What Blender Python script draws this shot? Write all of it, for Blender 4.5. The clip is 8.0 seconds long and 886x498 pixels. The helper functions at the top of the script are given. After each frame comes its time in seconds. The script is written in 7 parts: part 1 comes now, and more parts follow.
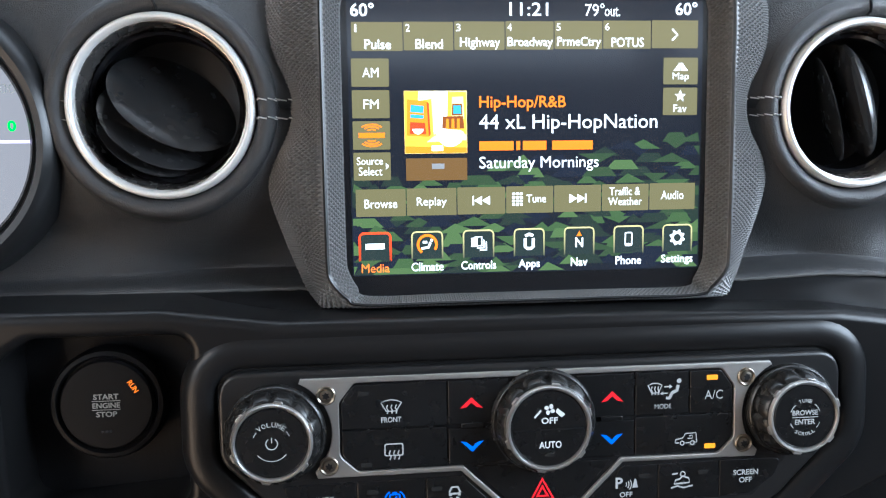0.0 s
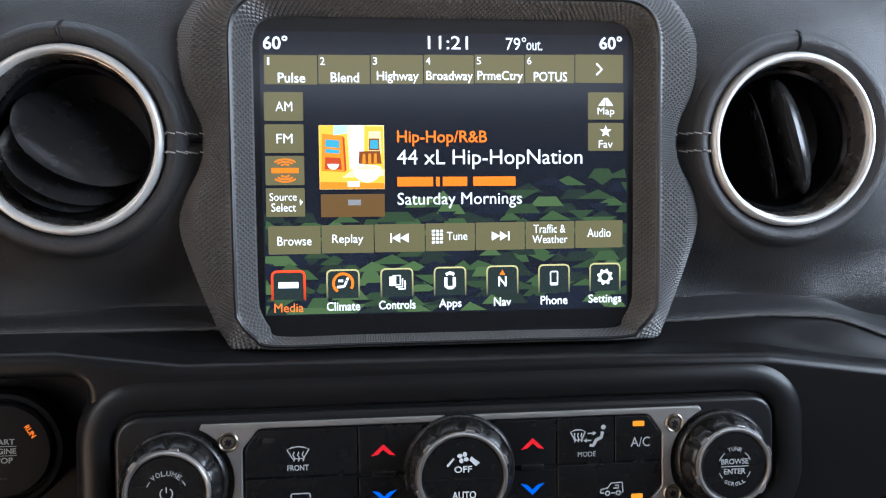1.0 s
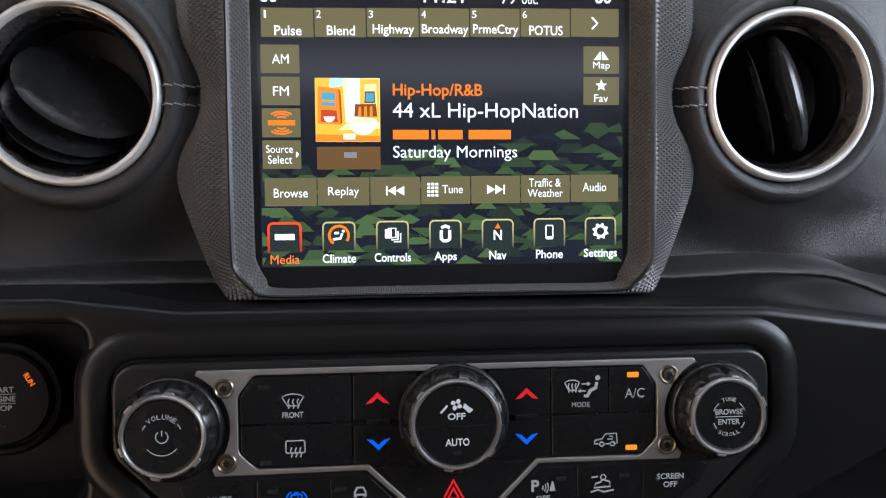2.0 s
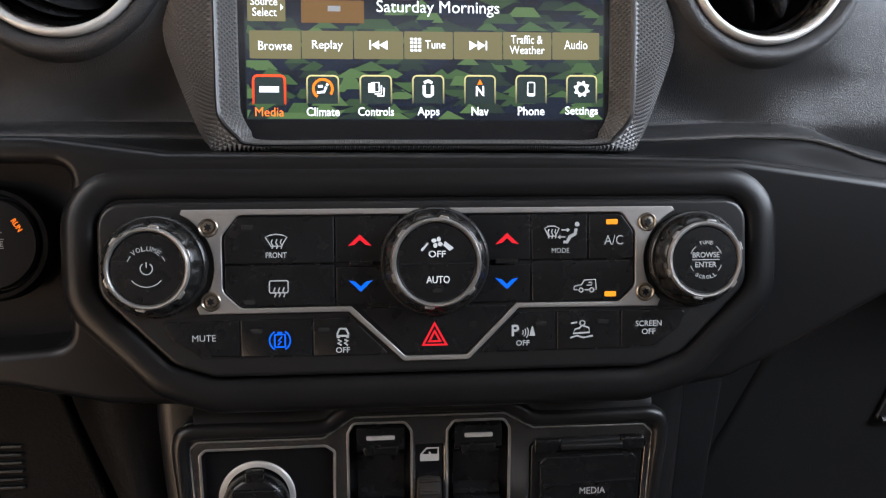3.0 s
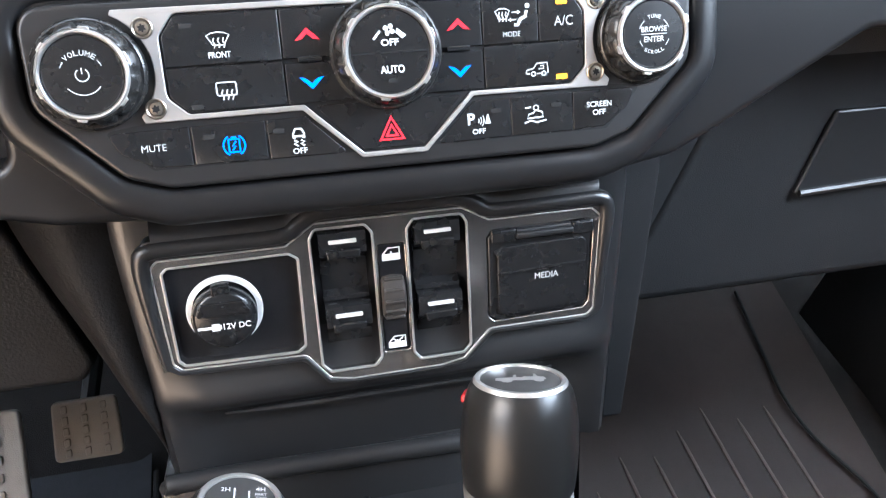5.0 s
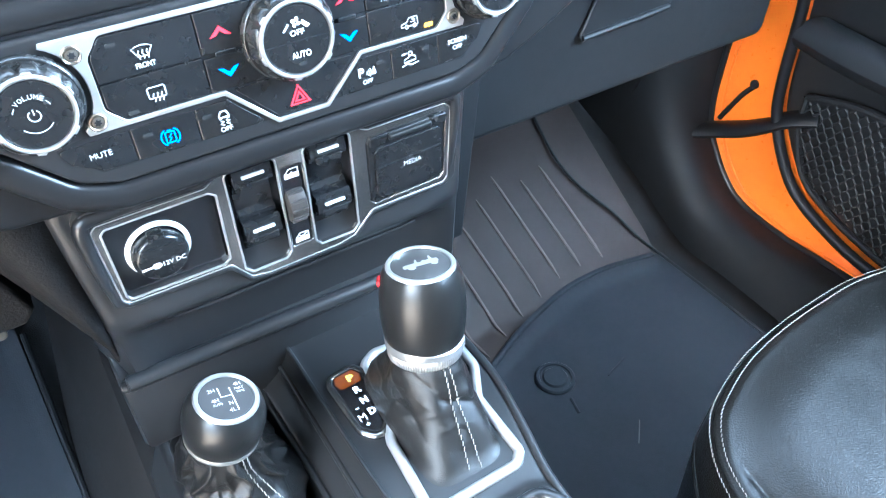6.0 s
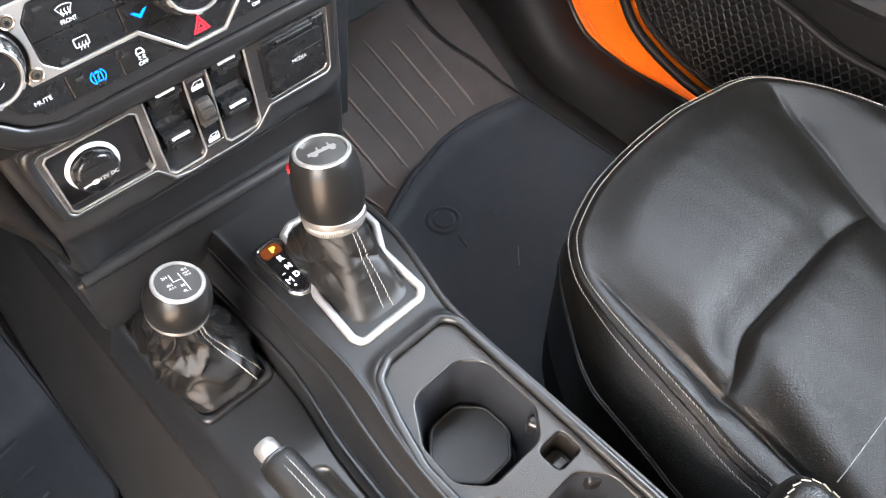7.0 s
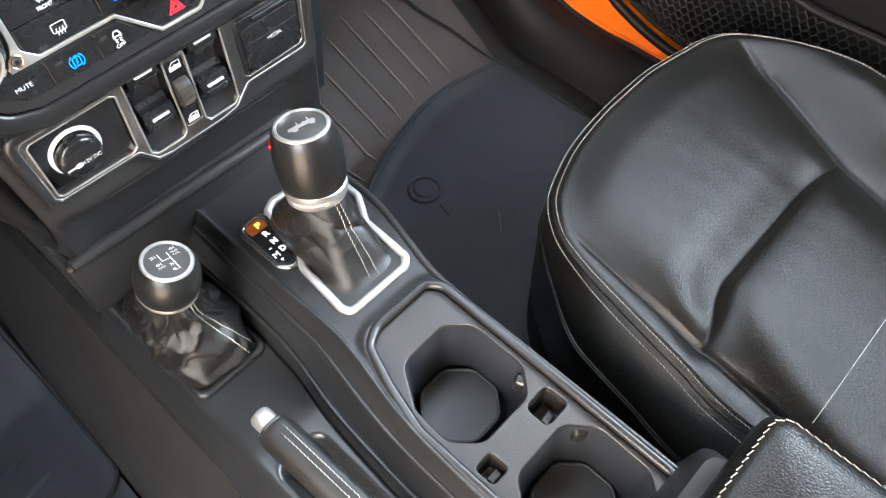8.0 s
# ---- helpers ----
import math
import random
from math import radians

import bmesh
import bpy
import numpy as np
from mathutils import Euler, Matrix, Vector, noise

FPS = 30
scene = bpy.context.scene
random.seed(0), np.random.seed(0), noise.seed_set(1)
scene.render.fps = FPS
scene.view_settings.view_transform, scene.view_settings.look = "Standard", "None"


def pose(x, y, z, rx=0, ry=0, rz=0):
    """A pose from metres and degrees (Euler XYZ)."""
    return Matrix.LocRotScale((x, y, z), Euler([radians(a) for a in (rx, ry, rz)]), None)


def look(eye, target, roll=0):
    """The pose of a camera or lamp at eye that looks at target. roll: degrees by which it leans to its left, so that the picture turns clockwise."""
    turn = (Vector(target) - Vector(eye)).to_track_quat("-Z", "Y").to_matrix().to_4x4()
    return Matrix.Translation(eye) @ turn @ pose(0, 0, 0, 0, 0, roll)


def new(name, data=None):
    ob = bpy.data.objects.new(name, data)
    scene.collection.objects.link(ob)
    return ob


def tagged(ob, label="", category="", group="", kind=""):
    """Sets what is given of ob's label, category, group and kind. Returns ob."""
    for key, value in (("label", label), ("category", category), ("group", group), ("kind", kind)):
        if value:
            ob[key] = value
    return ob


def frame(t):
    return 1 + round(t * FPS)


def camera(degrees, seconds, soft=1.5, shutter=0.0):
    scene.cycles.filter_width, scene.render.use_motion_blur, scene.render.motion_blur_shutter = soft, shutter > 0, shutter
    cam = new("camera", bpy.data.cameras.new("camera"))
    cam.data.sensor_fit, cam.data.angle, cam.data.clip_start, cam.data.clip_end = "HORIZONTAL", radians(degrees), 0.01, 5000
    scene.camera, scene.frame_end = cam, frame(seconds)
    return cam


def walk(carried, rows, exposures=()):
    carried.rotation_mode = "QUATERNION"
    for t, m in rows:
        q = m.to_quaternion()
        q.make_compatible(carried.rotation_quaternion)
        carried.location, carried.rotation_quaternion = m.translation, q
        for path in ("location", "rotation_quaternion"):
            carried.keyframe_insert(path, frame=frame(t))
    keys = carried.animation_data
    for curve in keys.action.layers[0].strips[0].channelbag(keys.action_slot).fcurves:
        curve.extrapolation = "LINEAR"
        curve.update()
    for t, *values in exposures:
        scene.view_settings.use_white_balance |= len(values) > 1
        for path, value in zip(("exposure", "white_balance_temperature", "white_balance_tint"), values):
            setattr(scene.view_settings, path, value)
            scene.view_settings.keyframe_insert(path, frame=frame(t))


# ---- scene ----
import functools

cam = camera(60.4, 8.0, soft=1.2)
PATH = [
    (0, (-0.08, -0.009, 0.73), (0.121, 1.947, 0.364), -0.3),
    (0.5, (-0.048, -0.001, 0.728), (0.152, 1.968, 0.437), -0.2),
    (1, (-0.04, 0.0, 0.729), (0.164, 1.97, 0.456), -0.1),
    (1.2, (-0.041, -0.001, 0.73), (0.16, 1.969, 0.453), -0.1),
    (2.3, (-0.032, -0.008, 0.685), (0.143, 1.967, 0.417), -0.1),
    (2.5, (-0.032, -0.011, 0.668), (0.147, 1.962, 0.398), 0.0),
    (3, (-0.027, -0.02, 0.641), (0.153, 1.951, 0.354), -0.0),
    (3.5, (-0.028, -0.02, 0.634), (0.161, 1.948, 0.336), -0.0),
    (4, (-0.027, -0.02, 0.636), (0.168, 1.942, 0.3), -0.2),
    (4.5, (-0.028, -0.021, 0.616), (0.204, 1.917, 0.176), -1.3),
    (4.7, (-0.033, -0.023, 0.607), (0.239, 1.889, 0.09), -2.0),
    (5.8, (-0.113, -0.023, 0.72), (0.625, 1.391, -0.486), -2.3),
    (6, (-0.126, -0.026, 0.756), (0.668, 1.248, -0.565), -1.2),
    (6.5, (-0.149, -0.049, 0.823), (0.703, 0.95, -0.686), 0.5),
    (7, (-0.165, -0.069, 0.848), (0.67, 0.784, -0.757), 0.7),
    (7.5, (-0.172, -0.077, 0.857), (0.652, 0.726, -0.778), 0.2),
    (8, (-0.172, -0.076, 0.858), (0.649, 0.7, -0.792), -0.1),
]
walk(cam, [(t, look(eye, target, roll)) for t, eye, target, roll in PATH],
     exposures=[(0, 2.36, 5300, 4), (1.2, 1.7, 5400, 8), (2.5, 1.53, 5800, 10), (3.5, 2.75, 5750, 9), (4.0, 3.15, 5770, 10), (4.5, 3.35, 5800, 11),
                (5.8, 5.12, 4350, -3), (6.0, 5.12, 4450, -3), (6.5, 4.87, 5500, 4), (7.0, 4.62, 5750, 7), (8.0, 4.52, 5600, 3)])

# ---- world and light ----
world = bpy.data.worlds.new("sky")
scene.world = world
world.use_nodes = True
wn = world.node_tree
sky = wn.nodes.new("ShaderNodeTexSky")
sky.sky_type = "NISHITA"
sky.sun_disc = False
sky.sun_elevation = radians(70)
sky.sun_rotation = radians(172)
sky.air_density = 1.0
sky.dust_density = 6.0
pale = wn.nodes.new("ShaderNodeHueSaturation")
pale.inputs["Saturation"].default_value = 0.1
wn.links.new(sky.outputs[0], pale.inputs["Color"])
wn.links.new(pale.outputs[0], wn.nodes["Background"].inputs[0])
wn.nodes["Background"].inputs[1].default_value = 0.14
sun = new("sun", bpy.data.lights.new("sun", "SUN"))
sun.data.energy = 2.6
sun.data.angle = radians(3)
sun.data.color = (1.0, 0.95, 0.87)
sun.matrix_world = look((0.05, -0.36, 2.5), (0, 0, 1.5))

# daylight through the passenger window
side = new("window_daylight", bpy.data.lights.new("window_daylight", "AREA"))
side.data.shape, side.data.size, side.data.size_y = "RECTANGLE", 0.70, 0.42
side.data.energy = 1.15
side.data.spread = radians(105)
side.data.color = (0.97, 0.98, 1.0)
side.matrix_world = look((0.785, 0.08, 0.955), (0.0, 0.56, 0.82))

# warm light from the sunlit surroundings through the open driver's door
bounce = new("door_daylight", bpy.data.lights.new("door_daylight", "AREA"))
bounce.data.shape, bounce.data.size, bounce.data.size_y = "RECTANGLE", 0.60, 0.50
bounce.data.energy = 0.50
bounce.data.spread = radians(76)
bounce.data.color = (1.0, 0.74, 0.52)
bounce.matrix_world = look((-0.785, -0.28, 0.88), (0.22, -0.14, 0.22))

# ---- materials ----
MATS = {}
LUM, SCREEN = 0.30, 0.52


def srgb(r, g, b):
    return [(c / 255 / 12.92 if c < 10.3 else ((c / 255 + 0.055) / 1.055) ** 2.4) for c in (r, g, b)]


def material(name, base, rough, metal=0.0, grain=0.0, scale=900.0, vary=0.25, kind="noise", coat=0.0, spec=0.5, wear=0.035):
    """A surface with two scales of variation: fine relief, and broad changes of tone and gloss."""
    m = bpy.data.materials.new(name)
    m.use_nodes = True
    nt = m.node_tree
    N, L = nt.nodes, nt.links
    p = N["Principled BSDF"]
    p.inputs["Metallic"].default_value = metal
    p.inputs["Coat Weight"].default_value = coat
    p.inputs["Coat Roughness"].default_value = 0.12
    p.inputs["Specular IOR Level"].default_value = spec
    tc = N.new("ShaderNodeTexCoord")
    broad = N.new("ShaderNodeTexNoise")
    broad.inputs["Scale"].default_value = 22
    broad.inputs["Detail"].default_value = 5
    L.new(tc.outputs["Object"], broad.inputs["Vector"])
    ramp = N.new("ShaderNodeMix")
    ramp.data_type = "RGBA"
    ramp.inputs["A"].default_value = (*[c * (1 - vary) for c in base], 1)
    ramp.inputs["B"].default_value = (*[min(1, c * (1 + vary)) for c in base], 1)
    L.new(broad.outputs["Fac"], ramp.inputs["Factor"])
    L.new(ramp.outputs["Result"], p.inputs["Base Color"])
    rr = N.new("ShaderNodeMapRange")
    rr.inputs["From Min"].default_value, rr.inputs["From Max"].default_value = 0.3, 0.7
    rr.inputs["To Min"].default_value, rr.inputs["To Max"].default_value = max(0.02, rough - wear), rough + wear
    fine0 = N.new("ShaderNodeTexNoise")
    fine0.inputs["Scale"].default_value = 140
    fine0.inputs["Detail"].default_value = 6
    L.new(tc.outputs["Object"], fine0.inputs["Vector"])
    L.new(fine0.outputs["Fac"], rr.inputs["Value"])
    L.new(rr.outputs["Result"], p.inputs["Roughness"])
    if grain:
        if kind == "leather":
            v = N.new("ShaderNodeTexVoronoi")
            v.feature = "DISTANCE_TO_EDGE"
            v.inputs["Scale"].default_value = scale
            wob = N.new("ShaderNodeTexNoise")
            wob.inputs["Scale"].default_value = scale * 0.35
            wob.inputs["Detail"].default_value = 3
            mixv = N.new("ShaderNodeMix")
            mixv.data_type = "VECTOR"
            mixv.inputs["Factor"].default_value = 0.004
            L.new(tc.outputs["Object"], wob.inputs["Vector"])
            L.new(tc.outputs["Object"], mixv.inputs["A"])
            L.new(wob.outputs["Color"], mixv.inputs["B"])
            L.new(mixv.outputs["Result"], v.inputs["Vector"])
            add = N.new("ShaderNodeMath"); add.operation = "MULTIPLY_ADD"; add.inputs[1].default_value = 0.03
            cl = N.new("ShaderNodeMapRange"); cl.inputs["From Max"].default_value = 0.25
            L.new(v.outputs["Distance"], cl.inputs["Value"])
            L.new(fine0.outputs["Fac"], add.inputs[0])
            L.new(cl.outputs["Result"], add.inputs[2])
            height = add.outputs[0]
        else:
            n2 = N.new("ShaderNodeTexNoise")
            n2.inputs["Scale"].default_value = scale
            n2.inputs["Detail"].default_value = 3
            L.new(tc.outputs["Object"], n2.inputs["Vector"])
            height = n2.outputs["Fac"]
        bump = N.new("ShaderNodeBump")
        bump.inputs["Strength"].default_value = grain
        bump.inputs["Distance"].default_value = 0.0006
        L.new(height, bump.inputs["Height"])
        L.new(bump.outputs["Normal"], p.inputs["Normal"])
    MATS[name] = m
    return m


def glow(name, rgb, strength=1.0, rough=0.22, low=None, base=0.01):
    """Lit print or display. low: a second colour at the foot of a vertical run, as the display draws its keys; base: the tone of the print itself."""
    m = bpy.data.materials.new(name)
    m.use_nodes = True
    N, L = m.node_tree.nodes, m.node_tree.links
    p = N["Principled BSDF"]
    p.inputs["Base Color"].default_value = (base, base, base * 1.02, 1)
    p.inputs["Roughness"].default_value = rough
    p.inputs["Emission Color"].default_value = (*srgb(*rgb), 1)
    p.inputs["Emission Strength"].default_value = strength * (SCREEN if name.startswith(("screen", "art", "tile", "media", "cluster")) else LUM)
    if low:
        tc = N.new("ShaderNodeTexCoord")
        sep = N.new("ShaderNodeSeparateXYZ")
        mix = N.new("ShaderNodeMix")
        mix.data_type = "RGBA"
        mix.inputs["A"].default_value = (*srgb(*low), 1)
        mix.inputs["B"].default_value = (*srgb(*rgb), 1)
        L.new(tc.outputs["Generated"], sep.inputs[0])
        L.new(sep.outputs["Y"], mix.inputs["Factor"])
        L.new(mix.outputs["Result"], p.inputs["Emission Color"])
    MATS[name] = m
    return m


PAD = material("dash_leatherette", (0.034, 0.034, 0.035), 0.41, grain=0.35, scale=900, kind="leather")
# Satin black darkened for the wing, pod and ledge, to hold their shade.
WING = material("satin_black_shaded", (0.0095, 0.0095, 0.010), 0.30, grain=0.04, scale=2400, vary=0.12, wear=0.01, spec=0.27)
GRAIN = material("grained_black_plastic", (0.0095, 0.0096, 0.0102), 0.54, grain=0.35, scale=1400, spec=0.22)
SATIN = material("satin_black_plastic", (0.0125, 0.0125, 0.013), 0.31, grain=0.05, scale=2400, vary=0.12, wear=0.01, spec=0.40)
GRIPPY = material("polished_black_grip", (0.013, 0.0125, 0.012), 0.27, vary=0.12, wear=0.03, spec=0.42)
GLOSS = material("gloss_black_plastic", (0.008, 0.008, 0.009), 0.16, vary=0.1, wear=0.04)
KEY = material("soft_black_key", (0.0085, 0.0085, 0.009), 0.27, grain=0.0, vary=0.12, wear=0.01, spec=0.38)
VANE = material("satin_vane_plastic", (0.017, 0.017, 0.0175), 0.25, grain=0.03, scale=1500, spec=0.5)
DEEP = material("dark_recess_plastic", (0.008, 0.008, 0.009), 0.5, grain=0.1, scale=900, spec=0.22)
KNURL = material("knurled_dark_plastic", (0.100, 0.098, 0.096), 0.40, grain=0.12, scale=2400, vary=0.15)
SILVER = material("satin_silver_paint", (0.40, 0.39, 0.375), 0.40, metal=0.75, vary=0.05, wear=0.02)
BRIGHT = material("bright_satin_metal", (0.43, 0.42, 0.405), 0.36, metal=0.82, vary=0.04, wear=0.02)
RING = material("satin_silver_ring", (0.80, 0.79, 0.76), 0.42, metal=0.45, vary=0.03, wear=0.02)
# Grained black toned down: shade on the driver's side is in this colour.
COARSE = material("coarse_grain_shaded", (0.0075, 0.0068, 0.0064), 0.58, grain=0.7, scale=620, vary=0.3, spec=0.12)
GUN = material("dark_chrome", (0.19, 0.182, 0.178), 0.20, metal=0.95, vary=0.06, wear=0.015)
# Key black made darker still, to imitate deep shade in the start recess.
SHADE = material("shaded_black_button", (0.0045, 0.0045, 0.005), 0.5, vary=0.1, wear=0.01, spec=0.14)
PLATE = material("gunmetal_plate", (0.30, 0.285, 0.275), 0.24, metal=0.95, vary=0.06, wear=0.015)
SLEEVE = material("warm_grey_chrome", (0.42, 0.39, 0.365), 0.27, metal=0.9, vary=0.05, wear=0.02)
WHEEL = material("grey_brown_rubber", (0.026, 0.023, 0.021), 0.30, grain=0.05, scale=1500, vary=0.15)
STEEL = material("screw_steel", (0.24, 0.21, 0.17), 0.30, metal=0.9)
LEATHER = material("black_seat_leather", (0.0062, 0.0057, 0.0049), 0.29, grain=0.20, scale=430, kind="leather", vary=0.18, wear=0.008, spec=0.22)
BOOT = material("black_boot_leather", (0.009, 0.0085, 0.008), 0.34, grain=0.22, scale=900, kind="leather", spec=0.32)
GRIP = material("smooth_black_leather", (0.0085, 0.0083, 0.008), 0.31, grain=0.06, scale=1100, kind="leather", spec=0.34, wear=0.015)
# One pale thread in two tones; the darker offsets the brighter late exposure.
THREAD = material("pale_thread_darkened", (0.27, 0.26, 0.24), 0.8, vary=0.3)
DASH_THREAD = material("pale_thread_light", (0.55, 0.54, 0.52), 0.8, vary=0.2)
# Black rubber with the blue of haze mixed into its base colour.
RUBBER = material("black_rubber_hazed", (0.0115, 0.0130, 0.0165), 0.70, grain=0.3, scale=700, vary=0.3, spec=0.3)
LINER = material("textured_tray_rubber", (0.0115, 0.0102, 0.009), 0.31, grain=0.5, scale=1300, vary=0.35)
TOE = material("brown_black_floor_liner", (0.025, 0.0172, 0.0138), 0.62, grain=0.5, scale=700, vary=0.35, spec=0.3)
# Ribs are a paler brown than the liner.
RIB = material("pale_liner_rib", (0.085, 0.062, 0.053), 0.6, grain=0.2, scale=900, vary=0.3)
CUPRUB = material("smooth_cup_rubber", (0.013, 0.0137, 0.015), 0.44, grain=0.15, scale=900, vary=0.25, spec=0.4)
CARPET = material("charcoal_carpet", (0.0140, 0.0130, 0.0125), 0.95, grain=1.0, scale=1000, vary=0.35, spec=0.1)
ORANGE = material("orange_body_paint", (0.80, 0.17, 0.004), 0.30, grain=0.0, vary=0.05, coat=0.6, wear=0.03)
TRIM = material("dark_grey_headliner", (0.13, 0.128, 0.126), 0.9, grain=0.4, scale=700)
# Pedal rubber is a pale beige grey.
PEDAL = material("pale_pedal_rubber", (0.16, 0.145, 0.125), 0.7, grain=0.4, scale=900, vary=0.3)
ASPHALT = material("sandy_pavement", (0.50, 0.33, 0.20), 0.9, grain=0.5, scale=60, vary=0.3)
RED = material("red_plastic", (0.35, 0.01, 0.012), 0.3)
DISC = material("dark_cap_enamel", (0.030, 0.029, 0.028), 0.33, vary=0.08, wear=0.02)
PRINT = material("white_print", (0.46, 0.46, 0.455), 0.6, vary=0.05)
FRAY = material("frayed_grey_thread", (0.085, 0.083, 0.08), 0.8, vary=0.4)
GREYP = material("grey_print", (0.30, 0.30, 0.29), 0.6, vary=0.05)

# Key marks are print with emission added to brighten them; displays share these tones.
G_WHITE = glow("white_mark_glow", (236, 238, 236), 0.42, base=0.30)
G_SOFT = glow("soft_mark_glow", (190, 192, 190), 0.36, base=0.22)
G_DIM = glow("dim_led", (22, 21, 20))
G_RED = glow("lit_red", (235, 26, 38))
G_BLUE = glow("lit_blue", (28, 105, 240))
G_AMBER = glow("lit_amber", (255, 152, 22), 1.2)
G_RUN = glow("lit_run", (250, 120, 20))
G_TEXT = glow("screen_white", (250, 250, 248))
G_OTEXT = glow("screen_orange", (255, 124, 16), 0.9)
G_KEY = glow("screen_key", (122, 112, 72), low=(62, 58, 40))
G_TAB = glow("screen_tab", (128, 116, 72), low=(52, 49, 36))
G_LINE = glow("screen_gold_line", (196, 182, 122), low=(70, 72, 56))
G_HOT = glow("screen_hot_line", (255, 70, 25), low=(150, 50, 20))
G_BACK = glow("screen_navy", (13, 15, 23), low=(20, 24, 31), rough=0.14)
G_CLUSTER = glow("cluster_face", (150, 145, 146), 0.55)
G_GREEN = glow("cluster_green", (40, 205, 60))
G_LAV = glow("cluster_line", (205, 190, 225))
G_ART = {n: glow("art_" + n, c) for n, c in dict(cream=(255, 226, 150), gold=(248, 176, 50), amber=(232, 128, 20), red=(176, 60, 24), white=(255, 252, 240),
                                                  teal=(70, 150, 170), brown=(120, 62, 22), sky=(180, 215, 225)).items()}


def camo():
    m = glow("screen_camouflage", (50, 66, 44), rough=0.16)
    N, L = m.node_tree.nodes, m.node_tree.links
    g = N.new("ShaderNodeNewGeometry")
    r = N.new("ShaderNodeValToRGB")
    r.color_ramp.interpolation = "CONSTANT"
    e = r.color_ramp.elements
    e[0].color, e[1].color, e[1].position = (*srgb(20, 25, 36), 1), (*srgb(31, 41, 34), 1), 0.28
    for pos, c in ((0.45, (44, 60, 38)), (0.65, (56, 76, 44)), (0.85, (70, 90, 52))):
        n = e.new(pos)
        n.color = (*srgb(*c), 1)
    L.new(g.outputs["Random Per Island"], r.inputs["Fac"])
    L.new(r.outputs["Color"], N["Principled BSDF"].inputs["Emission Color"])
    return m


G_CAMO = camo()

# ---- helpers for meshes ----
def thing(name, label, category, m=None, group="", kind=""):
    """An Empty at the base of a thing, which parents its parts."""
    ob = new(name)
    ob.empty_display_size = 0.02
    if m is not None:
        ob.matrix_world = m
    return tagged(ob, label, category, group, kind)


def smooth(me, angle=38):
    me.shade_smooth()
    me.set_sharp_from_angle(angle=radians(angle))


def part(name, shape, mat, parent, label="", m=None, angle=38):
    """Links a bmesh or a mesh as one object under a thing or a part."""
    slabbed = not isinstance(shape, bmesh.types.BMesh)
    if not slabbed:
        me = bpy.data.meshes.new(name)
        bmesh.ops.recalc_face_normals(shape, faces=shape.faces)
        shape.to_mesh(me)
        shape.free()
    else:
        me = shape
    if angle:
        smooth(me, angle)
    if not me.materials:
        me.materials.append(mat)
    ob = new(name, me)
    if slabbed and angle:
        # flat faces keep their flat shading beside their rounded rims
        w = ob.modifiers.new("weighted", "WEIGHTED_NORMAL")
        w.keep_sharp = True
    ob.parent = parent
    if m is not None:
        ob.matrix_local = m
    if label:
        ob["label"] = label
    return ob


def panel(x, y, z, slope):
    """A pose whose x runs right, y up the panel and z out towards the seats. slope: how far it leans away, per metre of height."""
    u = Vector((1, 0, 0))
    v = Vector((0, slope, 1)).normalized()
    n = u.cross(v)
    m = Matrix((u, v, n)).transposed().to_4x4()
    m.translation = (x, y, z)
    return m


def rounded(pts, r=2.0, n=5):
    """A polygon with its corners rounded; r one radius or one for each corner."""
    out = []
    k = len(pts)
    for i in range(k):
        p, a, b = Vector(pts[i]).to_2d(), Vector(pts[i - 1]).to_2d(), Vector(pts[(i + 1) % k]).to_2d()
        rad = r[i] if isinstance(r, (list, tuple)) else r
        da, db = (a - p), (b - p)
        la, lb = da.length, db.length
        da.normalize(), db.normalize()
        half = max(0.02, math.acos(max(-1, min(1, da.dot(db)))) / 2)
        cut = min(rad / math.tan(half), la * 0.48, lb * 0.48) if half < math.pi / 2 - 0.01 else 0
        if cut < 1e-6:
            out.append((p.x, p.y))
            continue
        for j in range(n + 1):
            f = j / n
            q = (p + da * cut) * (1 - f) ** 2 + p * 2 * f * (1 - f) + (p + db * cut) * f ** 2
            out.append((q.x, q.y))
    return out


def box2(x0, y0, x1, y1, r=0.6, n=4):
    return rounded([(x0, y0), (x1, y0), (x1, y1), (x0, y1)], r, n)


def circle(cx, cy, r, n=32, a0=0, a1=360):
    full = abs(a1 - a0) >= 360
    return [(cx + r * math.cos(radians(a0 + (a1 - a0) * i / (n if full else n - 1))), cy + r * math.sin(radians(a0 + (a1 - a0) * i / (n if full else n - 1)))) for i in range(n)]


